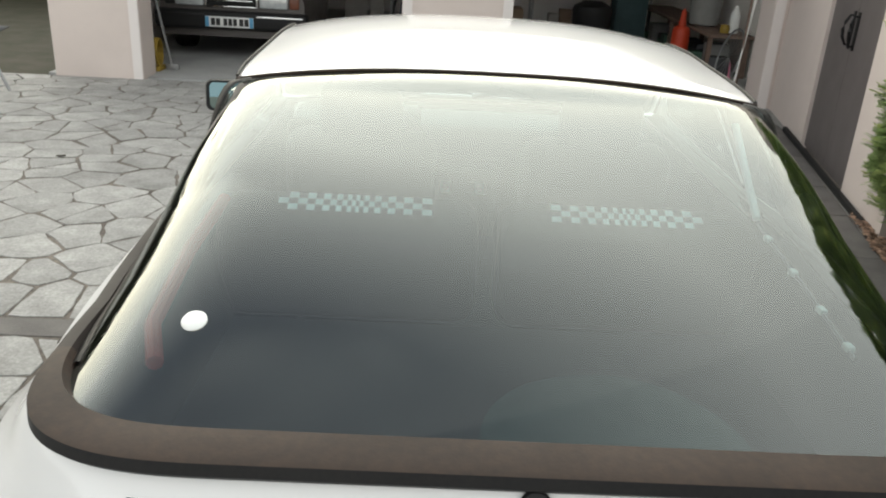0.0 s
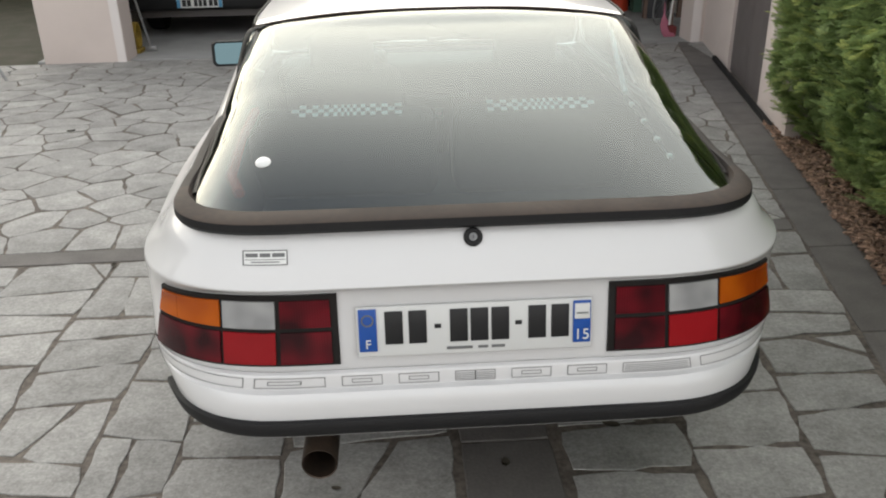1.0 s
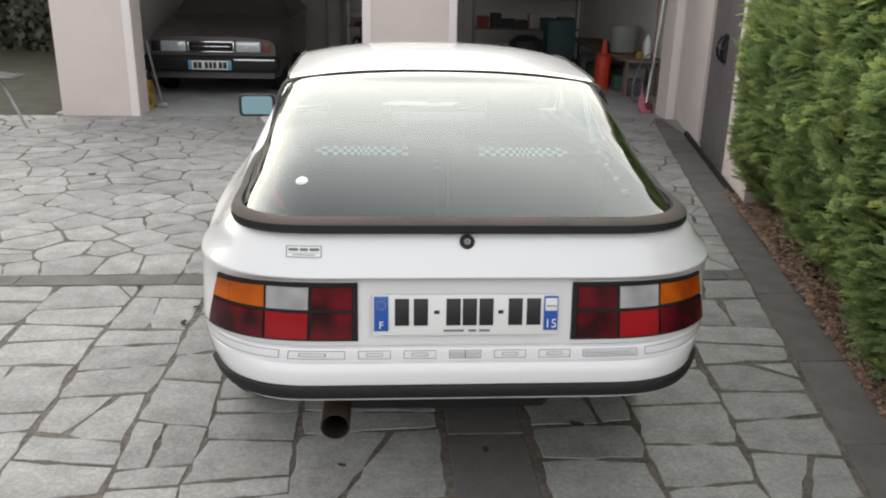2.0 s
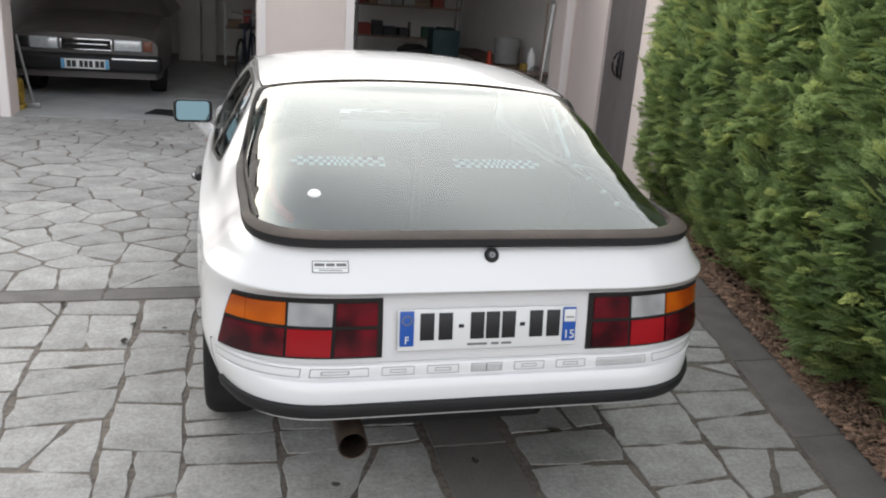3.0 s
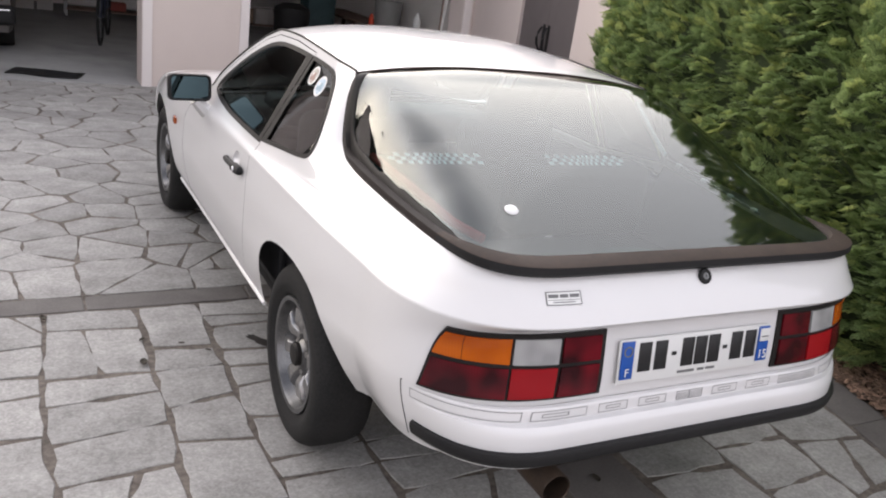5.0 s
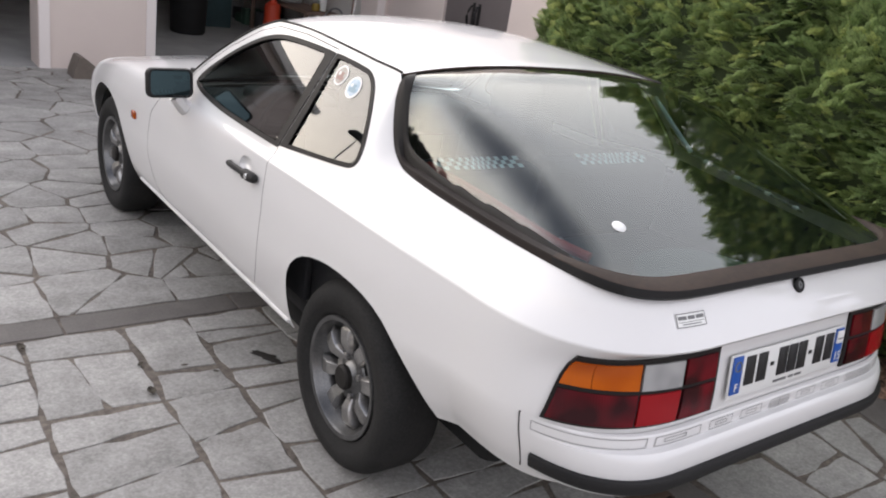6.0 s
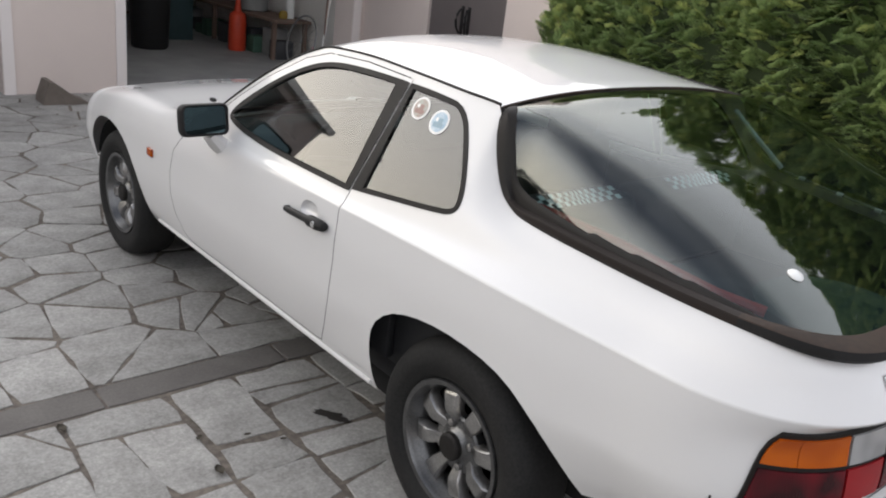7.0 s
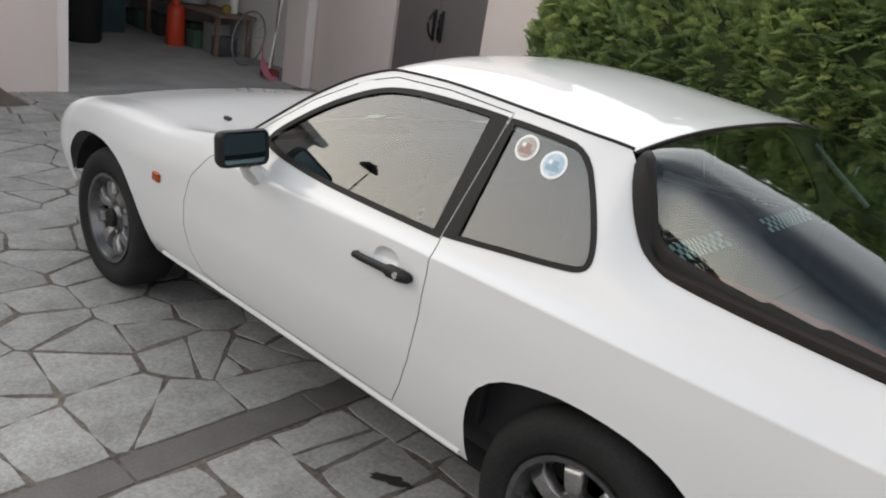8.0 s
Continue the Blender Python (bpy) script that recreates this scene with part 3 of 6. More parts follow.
def build_side():
    """Cut the side's skin along its outlines into body, door, window trims and panes."""
    lines = {}
    wg = [(max(y, 1.488), z) for y, z in inset(WINDOW, 0.016)]
    qg = [(min(y, 1.404), z) for y, z in inset(QUARTER, 0.014)]
    dd = dense(DOOR, 0.02)
    for name, poly in (("door", inset(dd, 0.001)), ("doorhole", inset(dd, -0.0022)), ("window", dense(WINDOW, 0.02)), ("quarter", dense(QUARTER, 0.02)),
                       ("cup", CUP), ("wglass", dense(wg, 0.02)), ("qglass", dense(qg, 0.02)), ("rarch", dense(chaikin(REARARCH, 1), 0.02)), ("farch", dense(chaikin(FRONTARCH, 1), 0.02))):
        lines[name] = [uv(*q) for q in poly]
    vmax = (NV - 1) * VS
    pts, edges = [], []

    def loop(ps, close=True):
        i0 = len(pts)
        pts.extend(ps)
        n = len(ps)
        edges.extend((i0 + i, i0 + (i + 1) % n) for i in range(n if close else n - 1))

    for k in lines:
        loop([(u, min(max(v, 0.0), vmax)) for u, v in lines[k]])
    us = [U0 + i * (U1 - U0) / 240 for i in range(241)]
    vs = [i * vmax / 48 for i in range(49)]
    taken = {}
    for p in pts:
        taken.setdefault((int(p[0] / 0.03), int(p[1] / 0.03)), []).append(p)
    for i, u in enumerate(us):
        for j, v in enumerate(vs):
            border = i in (0, 240) or j in (0, 48)
            if not border:
                a, b = int(u / 0.03), int(v / 0.03)
                near = any((q[0] - u) ** 2 + (q[1] - v) ** 2 < 0.00006 for da in (-1, 0, 1) for db in (-1, 0, 1) for q in taken.get((a + da, b + db), ()))
                if near:
                    continue
            pts.append((u, v))
    r = delaunay_2d_cdt([Vector(p) for p in pts], edges, [], 0, 1e-5)
    vco, faces = [(v.x, v.y) for v in r[0]], r[2]
    bb = {k: (min(p[0] for p in q), max(p[0] for p in q), min(p[1] for p in q), max(p[1] for p in q)) for k, q in lines.items()}

    def isin(k, c):
        x0, x1, y0, y1 = bb[k]
        return x0 < c[0] < x1 and y0 < c[1] < y1 and inside(c, lines[k])

    groups = {k: [] for k in ("body", "door", "wtrim", "qtrim", "wglass", "qglass")}
    for f in faces:
        c = (sum(vco[i][0] for i in f) / len(f), sum(vco[i][1] for i in f) / len(f))
        if isin("wglass", c):
            groups["wglass"].append(f)
        elif isin("qglass", c):
            groups["qglass"].append(f)
        elif isin("window", c):
            groups["wtrim"].append(f)
        elif isin("quarter", c):
            groups["qtrim"].append(f)
        elif isin("rarch", c) or isin("farch", c) or isin("cup", c):
            continue
        elif isin("door", c):
            groups["door"].append(f)
        elif isin("doorhole", c):
            continue
        else:
            groups["body"].append(f)
    co = [skin(u, min(v / VS, NV - 1)) for u, v in vco]
    no = [skin_n(u, min(v / VS, NV - 1)) for u, v in vco]
    pane = {i for k in ("wglass", "qglass") for f in groups[k] for i in f}
    for i in pane:
        # pane normals are set apart from the skin to steer what they mirror
        no[i] = Vector((-1.0, 0.10 * (co[i].y - 1.5), 0.50 + 0.60 * (co[i].z - 1.05))).normalized()
    SIDE.update(co=co, no=no, groups=groups)


build_side()


def skin_part(name, key, signs, material, parent, off=0.0, thick=0.0, label="", only=None):
    """A piece of the skin as a mesh, with the skin's own normals; the right half is the left one mirrored."""
    co, no, faces = SIDE["co"], SIDE["no"], SIDE["groups"][key]
    verts, norms, tris, ids = [], [], [], {}
    for sg in signs:
        for f in faces:
            if only and not only(co[f[0]]):
                continue
            t = []
            for i in f:
                k = (i, sg if abs(co[i].x) > 1e-5 else 0)
                if k not in ids:
                    ids[k] = len(verts)
                    p, n = co[i] + no[i] * off, no[i]
                    verts.append((p.x * -sg, p.y, p.z))
                    norms.append((n.x * -sg, n.y, n.z))
                t.append(ids[k])
            a, b, c = (Vector(verts[i]) for i in t[:3])
            nn = Vector(norms[t[0]]) + Vector(norms[t[1]]) + Vector(norms[t[2]])
            tris.append(t if (b - a).cross(c - a).dot(nn) > 0 else t[::-1])
    me = bpy.data.meshes.new(name)
    me.from_pydata(verts, [], tris)
    me.polygons.foreach_set("use_smooth", [True] * len(me.polygons))
    me.normals_split_custom_set_from_vertices(norms)
    me.materials.append(material)
    ob = new(name, me)
    ob.parent = parent
    if label:
        ob["label"] = label
    if thick:
        md = ob.modifiers.new("thickness", 'SOLIDIFY')
        md.thickness, md.offset = thick, -1
    return ob


body = skin_part("body", "body", (1, -1), PAINT, car)
for sg in (1, -1):
    door = skin_part("door", "door", (sg,), PAINT, car)
    skin_part("window_trim", "wtrim", (sg,), TRIM, door, 0.003)
    skin_part("window_pane", "wglass", (sg,), SIDEGLASS, door, -0.004).visible_shadow = False
    qt = skin_part("quarter_trim", "qtrim", (sg,), TRIM, car, 0.003)
    skin_part("quarter_pane", "qglass", (sg,), SIDEGLASS, qt, -0.004).visible_shadow = False

for sg in (1, -1):
    skin_part("cabin_lining", "body", (sg,), INTER, car, -0.03, 0.0, "", lambda p: 0.10 < p.y < 1.6 and 0.60 < p.z < 0.90 and p.x < -0.45)


def edge_pt(y, sg=1, inn=0.0, up=0.0):
    return Vector((-sg * (EDGEX(y) - inn), y, EDGEZ(y) + up))


# roof
HEAD, TAIL = 1.93, 1.052


def roof_pt(y, s):
    """s from -1 (left rail) to 1."""
    ex, ez = EDGEX(y), EDGEZ(y)
    cr = 0.042 + 0.016 * min(1.0, max(0.0, (y - TAIL) / 0.4))
    return Vector((s * ex, y, ez + cr * (1 - abs(s) ** 2.6)))


bm = bmesh.new()
grid(bm, [[roof_pt(TAIL + (HEAD + 0.07 * (1 - s * s) - TAIL) * i / 24, s) for s in [-1 + j / 20 for j in range(41)]] for i in range(25)])
roof = part("roof", bm, PAINT, car)
# bonnet
bm = bmesh.new()
hood_us = [2.66 - PIVR + i * (PIVF - 2.66) / 24 for i in range(25)] + [PIVF - PIVR + LF * (i + 1) / 10 for i in range(10)]
grid(bm, [[(lambda p: Vector((p.x * s, p.y + (0.05 * (1 - s * s) if i == 0 else 0), p.z + 0.028 * (1 - abs(s) ** 2.2))))(skin(u, NV - 1)) for s in [1 - j / 12 for j in range(25)]] for i, u in enumerate(hood_us)])
part("bonnet", bm, PAINT, car)
# windscreen
bm = bmesh.new()
rows = []
for i in range(13):
    t = i / 12
    ye = 1.93 + (2.52 - 1.93) * t
    row = []
    for j in range(25):
        s = -1 + j / 12
        e = edge_pt(ye, 1)
        top = roof_pt(HEAD + 0.07 * (1 - s * s), s)
        bot = Vector((s * 0.70, 2.55 + 0.17 * (1 - s * s), 0.855 + 0.012 * (1 - s * s)))
        p = top.lerp(bot, t)
        p.x = s * (abs(e.x) - 0.012)
        p.z += 0.03 * 4 * t * (1 - t) * (1 - s ** 4) + (e.z - p.z) * abs(s) ** 6
        row.append(p)
    rows.append(row)
grid(bm, rows)
part("windscreen", bm, SIDEGLASS, car).visible_shadow = False
# scuttle below the windscreen
bm = bmesh.new()
grid(bm, [[Vector((s * 0.75, 2.50 + 0.17 * (1 - s * s) + d, 0.852 + h)) for s in [-1 + j / 10 for j in range(21)]] for d, h in ((0, -0.01), (0.09, -0.02), (0.20, -0.035))])
part("scuttle", bm, TRIM, car)

# hatch glass
def hatch_pt(y, s):
    """The bubble of the hatch; s from -1 to 1 across."""
    t = min(max((y - 0.04) / 1.01, 0), 1)
    zc = 0.945 + (1.252 - 0.945) * t + 0.155 * t * (1 - t)
    if y < 0.38:
        q = (0.38 - y) / 0.36
        ex = 0.678 - 0.055 * q * q
        ez = 0.948 - 0.010 * q
    else:
        ex, ez = EDGEX(y), EDGEZ(y)
    ex, ez = ex - 0.022, ez + 0.012
    z = zc - (zc - ez) * abs(s) ** (10 + 6 * min(1.0, max(0.0, (y - 0.55) / 0.37)))
    b = min(1.0, max(0.0, (y - 0.90) / 0.15))
    b = b * b * (3 - 2 * b)
    zr = EDGEZ(1.052) + 0.004 + 0.042 * (1 - abs(s) ** 2.6)
    return Vector((s * ex, y, z + (zr - 0.0055 - z) * b))


bm = bmesh.new()
ss = [math.sin(math.pi / 2 * (-1 + j / 32)) for j in range(65)]
grid(bm, [[hatch_pt(0.04 + (1.05 - 0.04) * i / 60, s) for s in ss] for i in range(61)])
hatch = part("hatch_glass", bm, GLASS, car, "tinted hatch glass reflecting the sky")
hatch.visible_shadow = False

# rubber frame and spoiler lip round the hatch
def spoiler_section(u):
    """Frame cross section at the skin's station u: points from the body's edge outwards, over the lip and in on to the glass."""
    e = skin(u, NV - 1)
    n = skin_n(u, NV - 1.2)
    out = Vector((n.x, n.y, 0)).normalized()
    y = e.y
    w = min(1.0, max(0.0, (0.25 - y) / 0.20))
    w = w * w * (3 - 2 * w)
    lip = 0.004 + 0.032 * w * (1 - 0.45 * out.x * out.x)
    hgt = 0.020 + 0.007 * w
    q = min(1.0, max(0.0, (y - 0.78) / 0.2))
    hgt *= 1 - 0.75 * q
    inn = (0.020 + 0.008 * w) * (1 - 0.4 * q)
    up = Vector((0, 0, 1))
    side = 1 - w
    lean = (out * (1 - 0.25 * side) + up * 0.25 * side)
    a = e - out * 0.004 + up * -0.004
    return [a, e + lean * lip * 0.8 + up * -0.002, e + lean * lip + up * 0.006, e + lean * lip * 0.95 + up * (hgt * 0.88), e + lean * lip * 0.72 + up * hgt,
            e - out * inn * 0.45 + up * (hgt + 0.004), e - out * inn + up * (hgt + 0.004), e - out * (inn + 0.010) + up * (hgt - 0.012)]


us = [U0 + (0.30 - PIVR - U0) * i / 90 for i in range(91)]
for sg in (1, -1):
    bm = bmesh.new()
    grid(bm, [[Vector((p.x * sg, p.y, p.z)) for p in spoiler_section(0.30 - PIVR + 0.685 * i / 40)] for i in range(41)])
    part("frame_rail", bm, RAIL, car, "brownish black rubber rail beside the hatch glass")
secs = [spoiler_section(u) for u in us]
full = [[Vector((-p.x, p.y, p.z)) for p in s] for s in secs[:0:-1]] + secs
bm = bmesh.new()
grid(bm, [r[3:] for r in full])
spoiler = part("spoiler", bm, FADED, car, "faded brown rubber spoiler lip")
bm = bmesh.new()
grid(bm, [r[:4] for r in full])
part("spoiler_edge", bm, RUBBER, spoiler, "black lower edge")
for sg in (1, -1):
    # black frame that laps the glass along its side
    bm = bmesh.new()
    rows = []
    for i in range(61):
        y = 0.20 + (1.040 - 0.20) * i / 60
        wd = 0.003 + 0.023 * min(1.0, max(0.0, (y - 0.08) / 0.22)) + 0.010 * min(1.0, max(0.0, (y - 0.7) / 0.25))
        s_in, s_ = 1.0, 1.0
        e0 = hatch_pt(y, 1.0)
        while (hatch_pt(y, s_in) - e0).length < wd and s_in > 0.5:
            s_in -= 0.004
        e = edge_pt(y, -1) if y > 0.38 else hatch_pt(y, 1.0) + Vector((0.022, 0, -0.012)) * min(1.0, max(0.1, (y - 0.08) / 0.22))
        row = [e + Vector((-0.002, 0, -0.004)), e + Vector((0.004, 0, 0.004)), e.lerp(e0, 0.5) + Vector((0.006, 0, 0.008))]
        for k in range(5):
            s_ = 1.0 + (s_in - 1.0) * k / 4
            n_ = (hatch_pt(y, s_) - hatch_pt(y, s_ - 0.01)).cross(Vector((0, 1, 0)))
            n_ = n_.normalized() if n_.z > 0 else -n_.normalized()
            row.append(hatch_pt(y, s_) + n_ * (0.004 if k < 4 else 0.0005))
        rows.append([Vector((p.x * -sg, p.y, p.z)) for p in row])
    grid(bm, rows)
    part("hatch_frame", bm, TRIM, car, "black rubber frame of the hatch glass")
bm = bmesh.new()
tube(bm, [roof_pt(TAIL, -1 + j / 15) + Vector((0, -0.001, 0.001)) for j in range(31)], 0.0036, 8)
part("hatch_seal", bm, FADED, car)
for sg in (1, -1):
    bm = bmesh.new()
    tube(bm, [edge_pt(1.06 + (2.46 - 1.06) * i / 50, sg, 0.0, 0.003) for i in range(51)], 0.0042, 6)
    part("drip_rail", bm, TRIM, car)

# skin patches: lamps, badges, bumper pieces
def u_rear(x, v=2.5):
    """Station whose skin at the row v (lamp height by default) has this |x| on the rear."""
    if x <= CX:
        return U0 + x
    lo, hi = -LC, 0.0
    for _ in range(30):
        c = (lo + hi) / 2
        if -skin(c, v).x < x:
            lo = c
        else:
            hi = c
    return lo


def patch(u0, u1, z0, z1, off, thick, sg=1, nu=10, nz=4, slant=0.0):
    """A slab laid on the skin between stations and heights; slant moves its far edge's top."""
    bm = bmesh.new()
    lay = []
    for d in (off + thick, off):
        rows = []
        for j in range(nz + 1):
            z = z0 + (z1 - z0) * j / nz
            row = []
            for i in range(nu + 1):
                u = u0 + (u1 - u0) * i / nu + slant * (j / nz) * (i / nu)
                v = v_at(u, z)
                p = skin(u, v) + skin_n(u, v) * d
                row.append(Vector((p.x * sg, p.y, p.z)))
            rows.append(row)
        lay.append(grid(bm, rows))
    a, b = lay
    rim = lambda g: g[0] + [r[-1] for r in g[1:-1]] + g[-1][::-1] + [r[0] for r in g[-2:0:-1]]
    ra, rb = rim(a), rim(b)
    for i in range(len(ra)):
        j = (i + 1) % len(ra)
        bm.faces.new((ra[i], ra[j], rb[j], rb[i]))
    return bm


for sg in (1, -1):
    ua, ub, uc = u_rear(0.304), u_rear(0.437), u_rear(0.562)
    ubot, utop = u_rear(0.738) + 0.004, u_rear(0.706)

    def outer(z, d):
        """Station of the lamp's slanting outer edge, d inside it."""
        return ubot + (utop - ubot) * (z - 0.629) / 0.168 - d

    def lens(name, u0, u1, z0, z1, material, label, rim=0.008):
        if u1 is None:
            return part(name, patch(u0, outer(z0, rim), z0, z1, 0.006, 0.006, sg, 14, 4, outer(z1, rim) - outer(z0, rim)), material, lamp, label)
        return part(name, patch(u0, u1, z0, z1, 0.006, 0.006, sg), material, lamp, label)

    lamp = part("tail_lamp", patch(ua, ubot, 0.629, 0.797, 0.0, 0.006, sg, 24, 6, utop - ubot), TRIM, car, "dark six-pane tail lamp")
    g = 0.0036
    um = uc + (outer(0.755, 0) - uc) * 0.62
    lens("reversing_lens", ub + g, uc - g, 0.721, 0.784, CLEARLENS, "frosted clear lens")
    lens("amber_lens", uc + g, um - 0.0008, 0.722, 0.785, AMBER, "amber indicator lens")
    lens("amber_lens", um + 0.0008, None, 0.722, 0.785, AMBER, "amber indicator lens")
    lens("red_lens", ub + g, uc - g, 0.637, 0.711, RED, "bright red lens")
    lens("side_lens", uc + g, None, 0.637, 0.711, DARKRED, "dark red lens", 0.010)
    lens("inner_lens", ua + 0.016, ub - g, 0.637, 0.711, DARKRED, "dark red lens")
    lens("inner_lens", ua + 0.016, ub - g, 0.722, 0.785, DARKRED, "dark red lens")

# bumper
UB = -0.185
BPROF = [(0.612, -0.040), (0.609, -0.050), (0.604, -0.053), (0.577, -0.055), (0.574, -0.055), (0.572, -0.072), (0.562, -0.080), (0.540, -0.084), (0.512, -0.085), (0.470, -0.080), (0.458, -0.074), (0.452, -0.062), (0.450, -0.03)]


def bump_pt(u, k, d=0.0):
    """Point k of the bumper's section at the station u, d outwards; the cover runs out flush with the wing."""
    z, yr = BPROF[k]
    off = max(0.003, skin(U0, v_at(U0, z)).y - yr)
    if u > -LC:
        z += 0.022 * (1 + u / LC) ** 2
    f = min(1.0, max(0.0, (u + LC - 0.04) / (UB + LC - 0.04)))
    off = 0.003 + (off - 0.003) * (1 - f * f * (3 - 2 * f))
    v = v_at(u, z)
    n = skin_n(u, v)
    n = Vector((n.x, n.y, 0)).normalized()
    return skin(u, v) + n * (off + d)


bus = [U0 + (UB - U0) * i / 60 for i in range(61)]


def sweep(pt, us_):
    half = [[pt(u, k) for k in range(pt(us_[0], None))] for u in us_]
    return [[Vector((-p.x, p.y, p.z)) for p in s] for s in half[:0:-1]] + half


bm = bmesh.new()
grid(bm, sweep(lambda u, k: len(BPROF) if k is None else bump_pt(u, k), bus))
bumper = part("rear_bumper", bm, PAINT, car, "white rear bumper cover")
# black bead laid along each bumper end for the shade in its gap
for sg in (1, -1):
    bm = bmesh.new()
    tube(bm, [Vector((p.x * sg, p.y, p.z)) for p in [bump_pt(UB + 0.002, k, -0.002) for k in range(len(BPROF))]], 0.0028, 6)
    part("gap_line", bm, TRIM, bumper, "dark bead drawn for the shaded shut line")


def rub_pt(u, k):
    if k is None:
        return 6
    pr = ((0.512, 0.0), (0.510, 0.012), (0.503, 0.016), (0.481, 0.016), (0.473, 0.012), (0.470, 0.0))
    z, d = pr[k]
    t = (0.512 - z) / 0.042
    p = bump_pt(u, 8, d).lerp(bump_pt(u, 9, d), min(max(t, 0), 1))
    p.z = z + (bump_pt(u, 8).z - BPROF[8][0])
    return p


bm = bmesh.new()
grid(bm, sweep(rub_pt, [U0 + (UB - 0.03 - U0) * i / 60 for i in range(61)]))
part("rubbing_strip", bm, RUBBER, bumper, "black rubber strip")


# wheels
def wheel(x, y, sg, r=0.305):
    """Tyre, rim and spokes; turns about the axle."""
    m = Matrix.Translation((x, y, r)) @ Matrix.Rotation(radians(-90 * sg), 4, 'Y')
    w = new("wheel"); w.parent = car; w.matrix_world = m
    w["label"] = "eight-spoke grey alloy wheel on a worn black tyre"
    w.empty_display_size = 0.1
    bm = bmesh.new()
    lathe(bm, [(0.186, -0.015), (0.199, 0.002), (0.212, 0.012), (0.228, 0.016), (0.230, 0.0175), (0.252, 0.019), (0.274, 0.016), (0.288, 0.006), (0.297, -0.008), (0.3035, -0.022), (0.305, -0.05), (0.3055, -0.09), (0.305, -0.13), (0.296, -0.165), (0.262, -0.185), (0.20, -0.18), (0.180, -0.165)], 56, None, True)
    part("tyre", bm, TYRE, w, "", 1.2)
    bm = bmesh.new()
    lathe(bm, [(0.187, -0.012), (0.196, 0.002), (0.194, 0.009), (0.180, 0.007), (0.174, -0.004), (0.170, -0.030), (0.164, -0.036), (0.160, -0.060), (0.160, -0.16), (0.187, -0.16)], 56, None, True)
    part("rim", bm, ALLOY, w)
    for k in range(8):
        bm = bmesh.new()
        a = 2 * math.pi * (k + 0.3) / 8
        rows = []
        for rr, hw, z in ((0.050, 0.015, -0.036), (0.074, 0.018, -0.028), (0.096, 0.023, -0.013), (0.108, 0.024, -0.010), (0.146, 0.027, -0.013), (0.156, 0.030, -0.019), (0.172, 0.040, -0.034)):
            rows.append([Vector((rr, -hw, z - 0.035)), Vector((rr, -hw * 0.96, z - 0.005)), Vector((rr, -hw * 0.8, z)), Vector((rr, hw * 0.8, z)), Vector((rr, hw * 0.96, z - 0.005)), Vector((rr, hw, z - 0.035))])
        grid(bm, rows)
        bmesh.ops.rotate(bm, verts=bm.verts, matrix=Matrix.Rotation(a, 3, 'Z'))
        part("spoke", bm, SPOKE, w)
    bm = bmesh.new()
    lathe(bm, [(0.088, -0.06), (0.088, -0.036), (0.082, -0.031), (0.060, -0.032), (0.050, -0.026), (0.040, -0.016)], 40)
    hub = part("hub", bm, ALLOY, w)
    for k in range(4):
        bm = bmesh.new()
        a = math.pi / 2 * k + 0.4
        lathe(bm, [(0.011, -0.035), (0.011, -0.020), (0.008, -0.018), (0.0, -0.018)], 6, Matrix.Translation((0.064 * math.cos(a), 0.064 * math.sin(a), 0)))
        part("wheel_nut", bm, SPOKE, hub)
    bm = bmesh.new()
    lathe(bm, [(0.040, -0.03), (0.040, -0.002), (0.034, 0.004), (0.0, 0.006)], 28)
    part("hub_cap", bm, TRIM, w, "black centre cap")
    # brake disc in near-black, giving the shade behind the spokes
    bm = bmesh.new()
    lathe(bm, [(0.158, -0.075), (0.0, -0.075)], 32)
    part("brake_disc", bm, DARK, w)
    return w


for sg in (1, -1):
    wheel(-sg * 0.790, 0.885, sg)
    wheel(-sg * 0.816, 3.322, sg)
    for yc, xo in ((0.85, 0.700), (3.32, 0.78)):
        # arch lining coloured near-black, so it carries the arch's shade itself
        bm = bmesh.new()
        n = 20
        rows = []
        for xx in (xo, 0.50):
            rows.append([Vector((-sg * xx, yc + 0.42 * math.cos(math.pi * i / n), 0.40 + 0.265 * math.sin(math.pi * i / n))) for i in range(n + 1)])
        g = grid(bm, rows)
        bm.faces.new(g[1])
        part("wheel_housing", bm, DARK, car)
# underbody, near-black and set low to keep the ground beneath dark
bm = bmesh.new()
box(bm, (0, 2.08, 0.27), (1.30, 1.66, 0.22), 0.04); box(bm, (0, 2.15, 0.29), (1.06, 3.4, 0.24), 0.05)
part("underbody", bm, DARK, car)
# boot floor, silencer and tank: unseen, added near-black for shade under the tail
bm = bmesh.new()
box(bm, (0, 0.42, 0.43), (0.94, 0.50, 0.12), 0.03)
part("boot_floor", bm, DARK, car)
bm = bmesh.new()
lathe(bm, [(0.0, -0.34), (0.07, -0.34), (0.088, -0.32), (0.092, 0.0), (0.088, 0.32), (0.07, 0.34), (0.0, 0.34)], 24, Matrix.Translation((-0.02, 0.30, 0.315)) @ Matrix.Rotation(radians(90), 4, 'Y'))
part("silencer", bm, DARK, car, "near-black transverse silencer, unseen, added to darken under the tail")
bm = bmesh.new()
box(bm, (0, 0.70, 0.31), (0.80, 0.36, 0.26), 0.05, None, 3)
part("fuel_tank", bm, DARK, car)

# ---- small parts of the coupe ----
def on_skin(y, z):
    u = y - PIVR
    v = v_at(u, z)
    return skin(u, v), skin_n(u, v)


